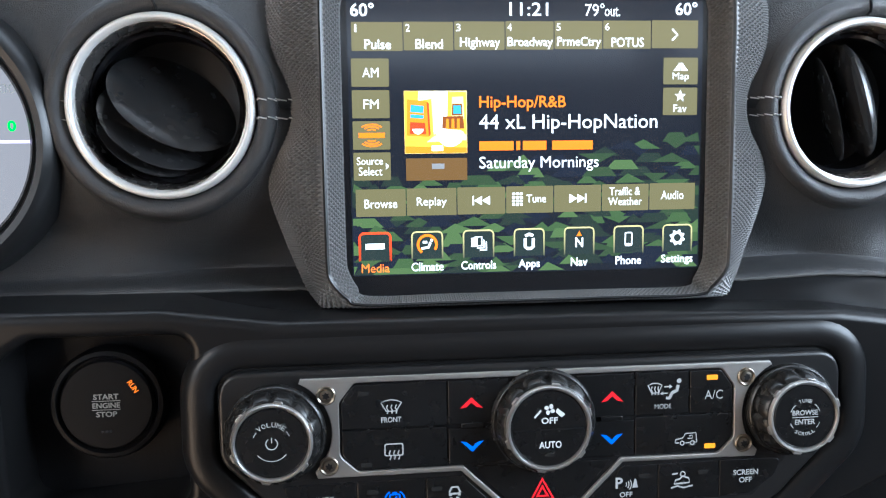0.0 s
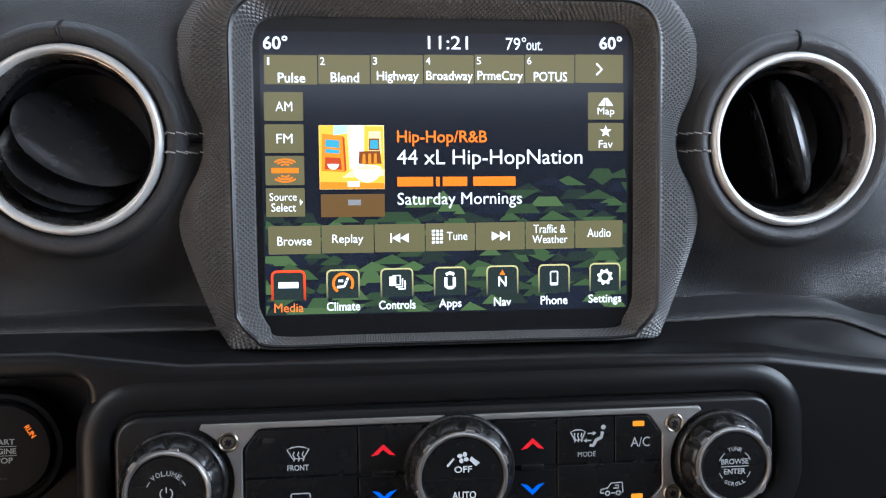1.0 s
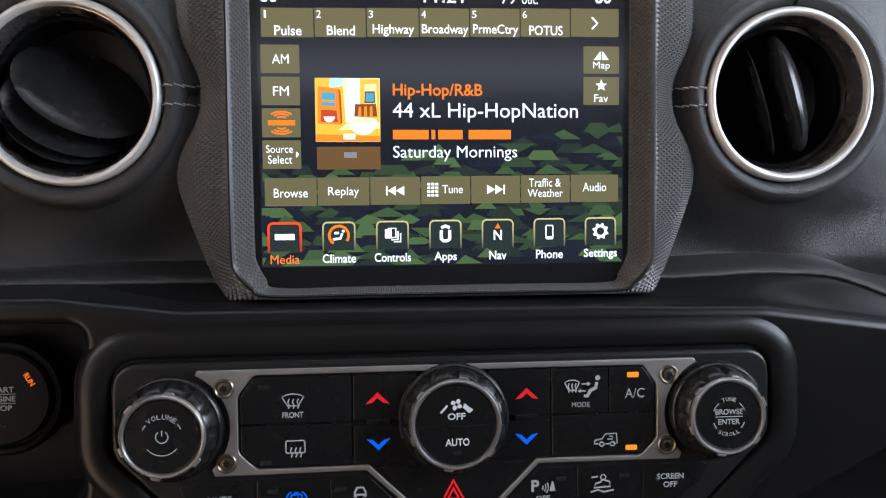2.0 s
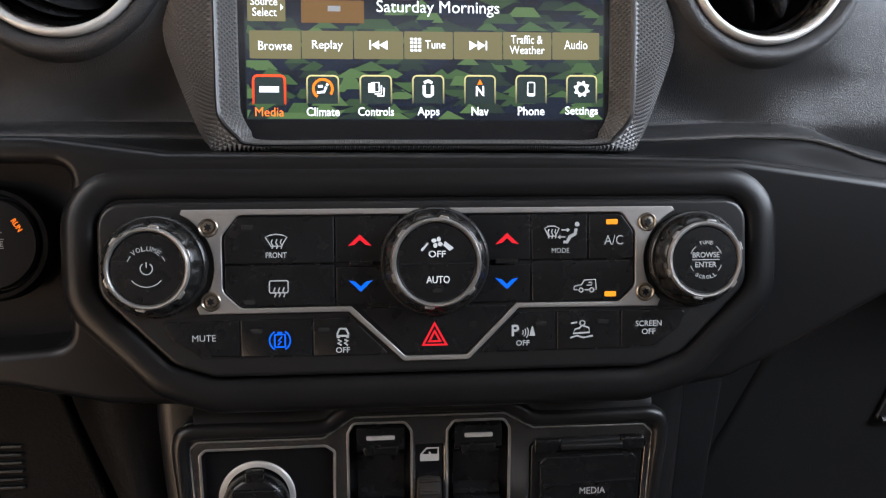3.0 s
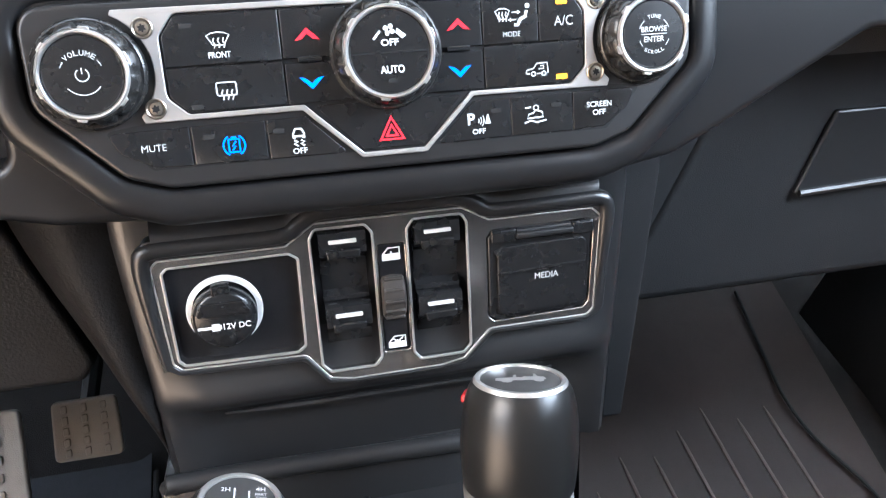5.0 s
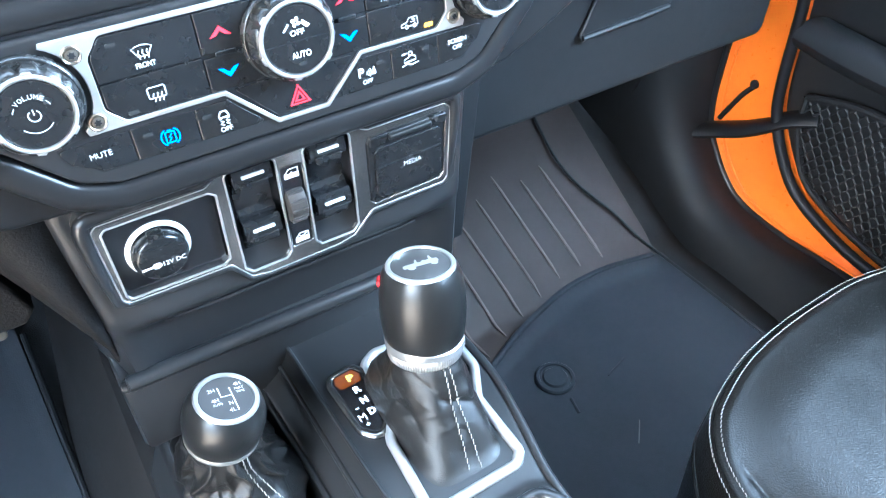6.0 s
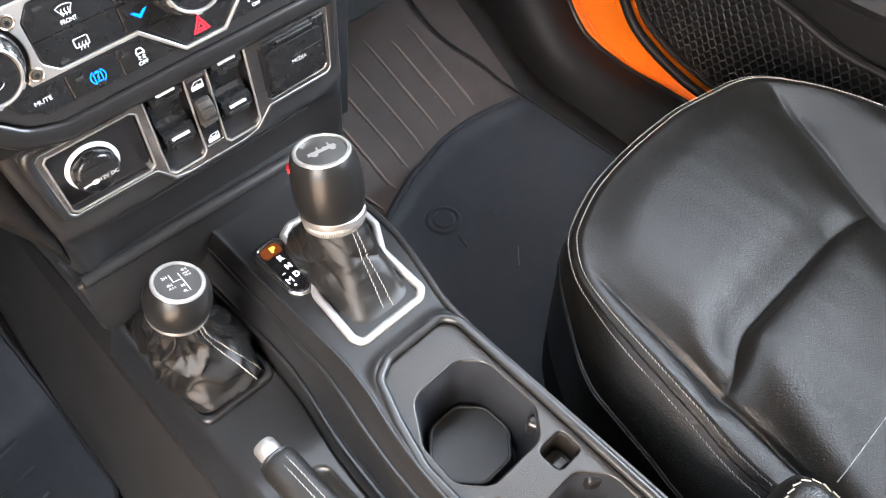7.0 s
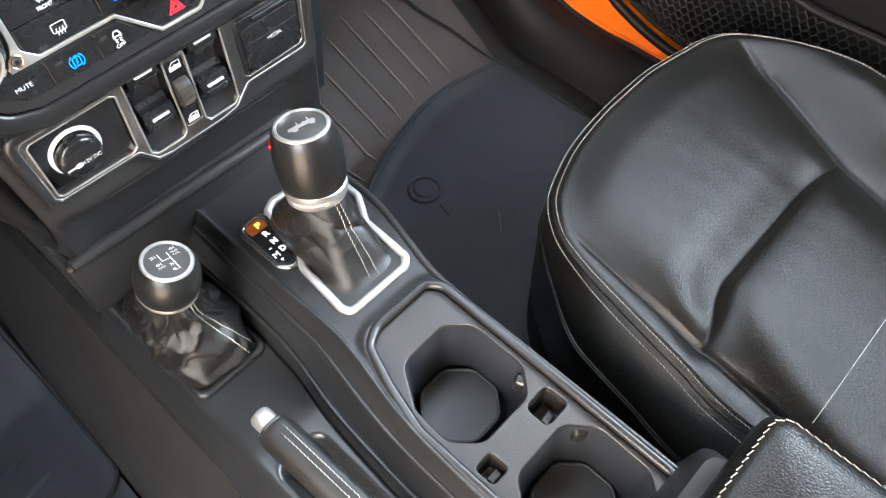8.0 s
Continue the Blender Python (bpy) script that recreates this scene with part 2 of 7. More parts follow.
def slab(loops, z0, z1, bevel=0.0, unit=0.001, steps=2):
    """A mesh of flat outlines (the first solid, inner ones holes) from height z0 to z1, with rounded rims. In millimetres."""
    cu = bpy.data.curves.new("outline", "CURVE")
    cu.dimensions, cu.fill_mode = "2D", "BOTH"
    for pts in loops:
        sp = cu.splines.new("POLY")
        sp.points.add(len(pts) - 1)
        for q, p in zip(sp.points, pts):
            q.co = (p[0] * unit, p[1] * unit, 0, 1)
        sp.use_cyclic_u = True
    h = (z1 - z0) * unit / 2
    b = min(bevel * unit, h * 0.98)
    cu.extrude, cu.bevel_depth, cu.bevel_resolution, cu.offset = h - b, b, steps, -b
    ob = bpy.data.objects.new("outline", cu)
    me = bpy.data.meshes.new_from_object(ob)
    me.transform(Matrix.Translation((0, 0, (z0 + z1) / 2 * unit)))
    bpy.data.objects.remove(ob)
    bpy.data.curves.remove(cu)
    me.materials.clear()
    bm = bmesh.new()
    bm.from_mesh(me)
    bmesh.ops.remove_doubles(bm, verts=bm.verts, dist=1e-7)
    bm.to_mesh(me)
    bm.free()
    return me


def flat(loops, z, unit=0.001):
    return slab(loops, z - 0.02, z + 0.02, 0, unit)


def lettering(text, cx, cy, width, z, height=0, bold=0.0, spin=0, depth=0.05):
    """A mesh of lettering, centred, fitted to a width (and height) in millimetres."""
    cu = bpy.data.curves.new("lettering", "FONT")
    cu.body, cu.size, cu.align_x = text, 1.0, "CENTER"
    cu.offset, cu.resolution_u = 0.0 if "M" in text else bold, 3
    ob = bpy.data.objects.new("lettering", cu)
    me = bpy.data.meshes.new_from_object(ob)
    bpy.data.objects.remove(ob)
    bpy.data.curves.remove(cu)
    xs, ys = [v.co.x for v in me.vertices], [v.co.y for v in me.vertices]
    sx = width / (max(xs) - min(xs))
    sy = height / (max(ys) - min(ys)) if height else sx
    mx, my = (max(xs) + min(xs)) / 2, (max(ys) + min(ys)) / 2
    for v in me.vertices:
        v.co = ((v.co.x - mx) * sx * 0.001, (v.co.y - my) * sy * 0.001, 0)
    me.transform(Matrix.Translation((cx * 0.001, cy * 0.001, z * 0.001)) @ Matrix.Rotation(radians(spin), 4, "Z"))
    me.materials.clear()
    return me


def lathe(profile, n=48, flutes=0, flute=0.0, unit=0.001, cx=0.0, cy=0.0, zone=None, foot=True):
    """A turned body; profile of (radius, height). flutes: grips cut round it, within the heights of zone."""
    bm = bmesh.new()
    rings = []
    for r, z in profile:
        ring = []
        for i in range(n):
            a = math.tau * i / n
            rr = r
            if flutes and (zone is None or zone[0] <= z <= zone[1]):
                rr -= flute * max(0.0, math.cos(a * flutes)) ** 2
            ring.append(bm.verts.new(((cx + rr * math.cos(a)) * unit, (cy + rr * math.sin(a)) * unit, z * unit)))
        rings.append(ring)
    for a, b in zip(rings, rings[1:]):
        for i in range(n):
            bm.faces.new((a[i], a[(i + 1) % n], b[(i + 1) % n], b[i]))
    if foot and profile[0][0] > 0.01:
        bm.faces.new(rings[0])
    bm.faces.new(rings[-1])
    return bm


def torus_band(profile, n=64, unit=0.001, cx=0.0, cy=0.0):
    """A turned ring with a closed profile of (radius, height)."""
    bm = bmesh.new()
    rings = [[bm.verts.new(((cx + r * math.cos(math.tau * i / n)) * unit, (cy + r * math.sin(math.tau * i / n)) * unit, z * unit)) for i in range(n)] for r, z in profile]
    for a, b in zip(rings, rings[1:] + rings[:1]):
        for i in range(n):
            bm.faces.new((a[i], a[(i + 1) % n], b[(i + 1) % n], b[i]))
    return bm


def loft(rings, close=True, caps=True):
    bm = bmesh.new()
    vs = [[bm.verts.new(p) for p in ring] for ring in rings]
    n = len(vs[0])
    for a, b in zip(vs, vs[1:]):
        for i in range(n if close else n - 1):
            bm.faces.new((a[i], a[(i + 1) % n], b[(i + 1) % n], b[i]))
    if caps:
        bm.faces.new(vs[0])
        bm.faces.new(vs[-1])
    return bm


def sheet(fn, us, vs, keep=None):
    """A grid of fn(u, v); keep(u, v) tells which cells stay."""
    bm = bmesh.new()
    g = [[bm.verts.new(fn(u, v)) for v in vs] for u in us]
    for i in range(len(us) - 1):
        for j in range(len(vs) - 1):
            if keep is None or keep((us[i] + us[i + 1]) / 2, (vs[j] + vs[j + 1]) / 2):
                bm.faces.new((g[i][j], g[i + 1][j], g[i + 1][j + 1], g[i][j + 1]))
    for v in [v for v in bm.verts if not v.link_faces]:
        bm.verts.remove(v)
    return bm


def tube(path, r, n=10, squash=1.0):
    """A round bar along a path, its ends closed; r one radius or one for each point."""
    pts = [Vector(p) for p in path]
    rings = []
    s = None
    for i, p in enumerate(pts):
        d = (pts[min(i + 1, len(pts) - 1)] - pts[max(i - 1, 0)]).normalized()
        if s is None:
            s = d.cross(Vector((0.01, 0.02, 1)).normalized())
            if s.length < 0.05:
                s = d.cross(Vector((0, 1, 0)))
        else:
            # the frame is carried along, so that a steep run does not twist the bar
            s = s - d * s.dot(d)
        s.normalize()
        t = s.cross(d)
        rad = r[i] if isinstance(r, (list, tuple)) else r
        rings.append([p + (s * math.cos(math.tau * k / n) + t * math.sin(math.tau * k / n) * squash) * rad for k in range(n)])
    return loft(rings)


def spline(pts, n=8):
    """Points along a smooth curve through pts."""
    pts = [Vector(p) for p in pts]
    out = []
    for i in range(len(pts) - 1):
        a, b, c, d = pts[max(i - 1, 0)], pts[i], pts[i + 1], pts[min(i + 2, len(pts) - 1)]
        for k in range(n):
            t = k / n
            out.append(0.5 * ((2 * b) + (c - a) * t + (2 * a - 5 * b + 4 * c - d) * t ** 2 + (3 * b - a - 3 * c + d) * t ** 3))
    out.append(pts[-1])
    return out


def stitches(bm, path, pitch=0.0042, length=0.0030, width=0.0009, height=0.0007, up=(0, 0, 1)):
    """Adds a row of single stitches along a path."""
    pts = [Vector(p) for p in path]
    up = Vector(up)
    acc = 0.0
    for a, b in zip(pts, pts[1:]):
        seg = b - a
        ln = seg.length
        if ln < 1e-7:
            continue
        d = seg / ln
        s = d.cross(up).normalized()
        u = s.cross(d)
        while acc < ln:
            c = a + d * acc
            skew = s * width * 0.35
            vs = [bm.verts.new(c + d * length * x * 0.5 + s * width * y * 0.5 + skew * x + u * height * z)
                  for x, y, z in ((-1, -.6, 0), (1, -.6, 0), (1, .6, 0), (-1, .6, 0), (-.6, 0, 1), (.6, 0, 1))]
            for f in ((0, 1, 5, 4), (2, 3, 4, 5), (1, 2, 5), (3, 0, 4)):
                bm.faces.new([vs[i] for i in f])
            acc += pitch
        acc -= ln


def ss(a, b, x):
    t = max(0.0, min(1.0, (x - a) / (b - a)))
    return t * t * (3 - 2 * t)


def span(a, b, n):
    return [a + (b - a) * i / n for i in range(n + 1)]


def rbox(x, y, x0, y0, x1, y1, r):
    """Signed distance to a rounded rectangle: below nought inside."""
    qx, qy = abs(x - (x0 + x1) / 2) - (x1 - x0) / 2 + r, abs(y - (y0 + y1) / 2) - (y1 - y0) / 2 + r
    return math.hypot(max(qx, 0), max(qy, 0)) + min(max(qx, qy), 0) - r


def strokes(lines, width, z):
    """A mesh of drawn lines of one width, as icons have. In millimetres."""
    bm = bmesh.new()
    for n, pts in enumerate(lines):
        pts = [Vector((x, y)) for x, y in pts]
        lift = z + 0.004 * n
        left, right = [], []
        for i, p in enumerate(pts):
            d = pts[min(i + 1, len(pts) - 1)] - pts[max(i - 1, 0)]
            if pts[0] == pts[-1] and i in (0, len(pts) - 1):
                d = pts[1] - pts[-2]
            d.normalize()
            s = Vector((-d.y, d.x)) * width / 2
            left.append(bm.verts.new(((p.x + s.x) * 0.001, (p.y + s.y) * 0.001, lift * 0.001)))
            right.append(bm.verts.new(((p.x - s.x) * 0.001, (p.y - s.y) * 0.001, lift * 0.001)))
        for i in range(len(pts) - 1):
            bm.faces.new((left[i], right[i], right[i + 1], left[i + 1]))
    return bm


def poly_faces(polys, z):
    """A mesh of filled simple shapes in millimetres."""
    bm = bmesh.new()
    for n, pts in enumerate(polys):
        bm.faces.new([bm.verts.new((x * 0.001, y * 0.001, (z + 0.003 * n) * 0.001)) for x, y in pts])
    bmesh.ops.triangulate(bm, faces=bm.faces[:])
    return bm


def offset(pts, d):
    """A closed outline moved outwards by d."""
    n = len(pts)
    area = sum(pts[i - 1][0] * pts[i][1] - pts[i][0] * pts[i - 1][1] for i in range(n))
    sgn = 1 if area > 0 else -1
    out = []
    for i in range(n):
        a, b = Vector(pts[i - 1]), Vector(pts[(i + 1) % n])
        t = (b - a).normalized()
        out.append((pts[i][0] + sgn * t.y * d, pts[i][1] - sgn * t.x * d))
    return out


def hoop(path, half, high, n=12):
    """A closed bar of oval section along a closed flat path in millimetres; half: its half width, high: its half height."""
    bm = bmesh.new()
    k = len(path)
    rings = []
    for i in range(k):
        a, c = Vector(path[i - 1]), Vector(path[(i + 1) % k])
        t = (c - a).normalized()
        s = Vector((t.y, -t.x))
        p = path[i]
        rings.append([bm.verts.new(((p[0] + s.x * half * math.cos(math.tau * j / n)) * 0.001, (p[1] + s.y * half * math.cos(math.tau * j / n)) * 0.001, (p[2] if len(p) > 2 else 0) * 0.001 + high * math.sin(math.tau * j / n) * 0.001)) for j in range(n)])
    for i in range(k):
        r, q = rings[i], rings[(i + 1) % k]
        for j in range(n):
            bm.faces.new((r[j], r[(j + 1) % n], q[(j + 1) % n], q[j]))
    return bm


# ---- the car's shell ----
UP = panel(0, 0, 0, 0)


def setting(name, shape, mat, m=None, label="", category="", angle=38):
    ob = part(name, shape, mat, None, "", m, angle)
    return tagged(ob, label, category, kind="structure")


def solid(x0, y0, z0, x1, y1, z1, b=0.004):
    bm = bmesh.new()
    bmesh.ops.create_cube(bm, size=1)
    bmesh.ops.transform(bm, matrix=Matrix.Translation(((x0 + x1) / 2, (y0 + y1) / 2, (z0 + z1) / 2)) @ Matrix.Diagonal((x1 - x0, y1 - y0, z1 - z0, 1)), verts=bm.verts)
    if b:
        bmesh.ops.bevel(bm, geom=bm.edges[:], offset=b, segments=2, affect="EDGES", profile=0.5)
    return bm


RISE = math.tan(radians(32))


def floor_z(x, y):
    """The carpeted floor: flat, then rising to the toe board; the tunnel runs along its middle."""
    return 0.006 + max(0, y - 0.51) * RISE * ss(0.50, 0.54, y) + 0.0015 * noise.noise((x * 9, y * 9, 0))


setting("floor", sheet(lambda x, y: (x, y, floor_z(x, y)), span(-0.74, 0.74, 60), span(-1.3, 0.86, 90)), CARPET,
        label="dark charcoal carpeted floor of a car", category="floor")
setting("wall_front", solid(-0.76, 0.86, 0.0, 0.76, 0.90, 0.80), TRIM, label="dark bulkhead behind the dashboard", category="wall")
# Unseen wall put behind the seats so the screen and trim reflect something dark.
setting("wall_back", solid(-0.76, -0.86, 0.0, 0.76, -0.80, 1.02), TRIM, label="plain unseen wall that shuts out light from the rear", category="wall")
# Full-height wall added behind the door only to cut light from the left.
setting("wall_left", solid(-0.80, -1.3, 0.0, -0.77, -0.72, 1.24), TRIM, label="plain unseen wall that closes off light behind the driver door", category="wall")
# Added out of view, raised past the footwell to keep light off the dash.
setting("wall_left_front", solid(-0.80, 0.02, 0.0, -0.745, 0.86, 1.10), GRAIN, label="plain unseen wall that blocks light on the driver's side", category="wall")
# Roof out of view; its front and right edges are set to hold back light.
setting("ceiling", solid(-0.74, -1.34, 1.24, 0.80, 0.34, 1.28), TRIM, label="grey roof lining, unseen, sized to limit light", category="ceiling")
for i, (x, y) in enumerate(((-0.72, -0.62), (0.72, -0.80), (-0.72, -1.28), (0.72, -1.28))):
    setting("pillar", solid(x - 0.03, y - 0.05, 0.62, x + 0.03, y + 0.05, 1.26), TRIM, label="grey trimmed door pillar", category="pillar")
for sgn in (-1, 1):
    setting("windscreen_pillar", tube([(sgn * 0.72, 0.78, 0.70), (sgn * 0.70, 0.33, 1.26)], 0.035), TRIM, label="grey windscreen pillar", category="pillar")
setting("ground", solid(-400, -400, -0.62, 400, 400, -0.60, 0), ASPHALT, label="pale asphalt ground outside the car", category="ground")

# ---- dashboard ----
dash = thing("dashboard", "black leatherette dashboard with pale stitching", "dashboard")
VENT = ((-0.1728, 0.7305), (0.1722, 0.7305))


def pad_y(x, z):
    y = 0.374 + 0.06 * max(0, z - 0.70) ** 1.0 * 0.6
    if z > 0.785:
        y += (z - 0.785) ** 2 * 14
    for cx, cz in VENT:
        r = math.hypot(x - cx, (z - cz) * 0.985)
        roll = math.exp(-((r - 0.0485) / 0.0045) ** 2)
        y -= 0.006 * roll + 0.012 * (1 - ss(0.045, 0.085, r)) * (1 - 0.3 * roll)
    y -= 0.010 * ss(0.675, 0.645, z) * ss(0.155, 0.20, abs(x))
    cut = abs(z - 0.7295)
    if 0.10 < abs(x) < 0.26:
        y += 0.0022 * math.exp(-(cut / 0.0016) ** 2)
    if z < 0.650:
        y += (0.650 - z) ** 2 * 30
    return y


# the pad's lower edge: depth and height along x
HEM = ((-0.46, 0.3620, 0.6385), (-0.34, 0.3620, 0.6388), (-0.235, 0.3630, 0.6408), (-0.204, 0.3640, 0.6420), (-0.135, 0.3650, 0.6418), (0.117, 0.3650, 0.6398), (0.162, 0.3640, 0.6420), (0.195, 0.3600, 0.6412), (0.209, 0.3570, 0.6380), (0.222, 0.3520, 0.6318), (0.32, 0.3340, 0.6115), (0.5, 0.326, 0.600), (0.62, 0.322, 0.596))


def hem(x):
    """Depth and height of the pad's lower edge."""
    near = [x - 0.008, x - 0.004, x, x + 0.004, x + 0.008]
    xs, ys, zs = zip(*HEM)
    return float(np.mean(np.interp(near, xs, ys))), float(np.mean(np.interp(near, xs, zs)))


def pad_point(x, t):
    hy, hz = hem(x)
    z = hz + (0.860 - hz) * t ** 1.15
    up = z - hz
    f = ss(0.009, 0.001, up)
    return (x, (pad_y(x, z) + 0.009 * ss(0.050, 0.008, up)) * (1 - f) + hy * f + 0.0025 * math.exp(-((up - 0.0060) / 0.0020) ** 2), z)


def pad_keep(x, t):
    z = pad_point(x, t)[2]
    return all(math.hypot(x - cx, z - cz) > 0.0440 for cx, cz in VENT)


part("upper_pad", sheet(pad_point, span(-0.46, 0.62, 300), span(0, 1, 110), keep=pad_keep), PAD, dash)


def ledge(x, t):
    """The narrow shelf from the pad's hem forward to the wing."""
    hy, hz = hem(x)
    top = float(np.interp(x, (-0.46, -0.24, -0.172, -0.15, -0.12, 0.06, 0.147, 0.226, 0.33, 0.62), (0.642, 0.6425, 0.642, 0.639, 0.635, 0.634, 0.632, 0.621, 0.609, 0.598))) - 0.0012
    return (x, hy + 0.0005 + (0.338 - hy) * t, hz - 0.0004 + (min(top, hz - 0.0004) - hz + 0.0004) * ss(0, 1, t) - 0.0015 * math.sin(math.pi * t))


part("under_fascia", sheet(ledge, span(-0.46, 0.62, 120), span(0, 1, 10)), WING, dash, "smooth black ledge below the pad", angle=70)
part("top_roll", sheet(lambda x, t: (x, pad_y(x, 0.86) + 0.12 * t, 0.86 + 0.02 * math.sin(t * 3)), span(-0.6, 0.7, 20), span(0, 3.2, 16)), PAD, dash)
bm = bmesh.new()
for z in (0.7338, 0.7252):
    for x0, x1 in ((-0.132, -0.112), (0.112, 0.131), (0.2135, 0.235), (-0.235, -0.2150)):
        stitches(bm, [(x, pad_y(x, z) - 0.0010, z) for x in span(x0, x1, 8)], 0.0052, 0.0045, 0.0011, 0.0007, (0, -1, 0))
tagged(part("stitching", bm, DASH_THREAD, dash, "pale grey double stitching"), kind="stuff")
# lower edge of the pad with its rough seam
SEAM_CORD = [Vector((x, hem(x)[0] - 0.0006, hem(x)[1] + 0.0002 + 0.0004 * noise.noise((x * 260, 0, 0)))) for x in span(-0.44, 0.60, 420)]
part("seam_cord", tube(SEAM_CORD, [0.0009 + 0.0005 * noise.noise((i * 0.61, 3.0, 0)) for i in range(len(SEAM_CORD))], 6), FRAY, dash, "frayed grey seam")
part("pad_backing", slab([[(-470, 560), (640, 560), (640, 642), (-470, 642)]], -394, -387, 0), PAD, dash, m=UP)

# ---- the satin wing that carries the controls ----
wing = thing("dash_wing", "satin black dashboard lower wing with rounded edges", "trim panel")
WING_O = [(-460, 642), (-240, 642.5), (-172, 642), (-150, 639), (-120, 635), (60, 634), (147, 632), (226, 621), (330, 609), (500, 602), (500, 572), (330, 578), (255, 580), (211, 557), (172, 536), (146, 524), (112, 518), (-112, 518), (-150, 520), (-190, 529), (-460, 540)]
HOLE = rounded([(-244, 542), (-164, 548), (-165, 598), (-158, 630), (-228, 630.5), (-244, 620)], [12, 10, 20, 9, 12, 12], 8)
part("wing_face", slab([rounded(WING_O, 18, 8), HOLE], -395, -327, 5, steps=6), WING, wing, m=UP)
FLARE = [(-160, 336.5, 552), (-158, 336.0, 578), (-155.4, 335.6, 600), (-152.6, 335.4, 617), (-153.4, 335.0, 628), (-161, 334.4, 634), (-176, 334.0, 635.8), (-204, 333.6, 636.6), (-236, 333.6, 637)]
FLARE = spline([Vector(p) * 0.001 for p in FLARE], 8)
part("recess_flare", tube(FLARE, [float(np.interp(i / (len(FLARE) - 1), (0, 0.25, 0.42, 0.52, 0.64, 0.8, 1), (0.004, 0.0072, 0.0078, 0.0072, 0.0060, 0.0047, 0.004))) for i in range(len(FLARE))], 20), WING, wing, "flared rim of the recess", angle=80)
part("recess_back", slab([[(-262, 530), (-150, 530), (-150, 637), (-262, 637)]], -400, -360, 0), DEEP, wing, m=UP)
POD = rounded([(-148, 28.5), (148, 28.5), (148, -12), (116, -44), (98, -50), (-98, -50), (-116, -44), (-148, -12)], [13, 13, 14, 16, 16, 16, 16, 14], 9)
m_pod = panel(0, 0.321, 0.585, 0.1)
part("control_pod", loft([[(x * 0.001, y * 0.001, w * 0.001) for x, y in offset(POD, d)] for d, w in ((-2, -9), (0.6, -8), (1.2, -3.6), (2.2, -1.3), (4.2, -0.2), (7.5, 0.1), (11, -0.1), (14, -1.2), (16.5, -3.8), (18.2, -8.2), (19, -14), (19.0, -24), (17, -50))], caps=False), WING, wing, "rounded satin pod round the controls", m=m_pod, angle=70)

# ---- start button ----
start = thing("start_button", "round black engine start button with lit word", "button", panel(-0.2032, 0.354, 0.592, 0.1))
part("collar", lathe([(27, 0), (27, 6), (25.5, 8.5), (23.6, 9), (22.4, 6)], 48), SHADE, start)
part("cap", lathe([(21.6, 0), (21.6, 8.6), (20.6, 9.8), (18, 10), (0.1, 9.6)], 48), SHADE, start)
for k, wd in enumerate(("START", "ENGINE", "STOP")):
    part("lettering", lettering(wd, 0, 4.2 - 4.2 * k, (11.5, 12.5, 9.5)[k], 10.3, 2.6, 0.02), GREYP, start)
part("divider", poly_faces([[(-6.5, 2.0), (6.5, 2.0), (6.5, 2.3), (-6.5, 2.3)], [(-6.5, -2.2), (6.5, -2.2), (6.5, -1.9), (-6.5, -1.9)]], 10.3), GREYP, start, angle=0)
part("run_word", lettering("RUN", 12.5, 8.6, 6.2, 10.4, 2.6, 0.03, -58), G_RUN, start, "lit orange word")
part("dim_word", lettering("---", -0.5, -12.5, 5, 10.4, 1.0), G_DIM, start)


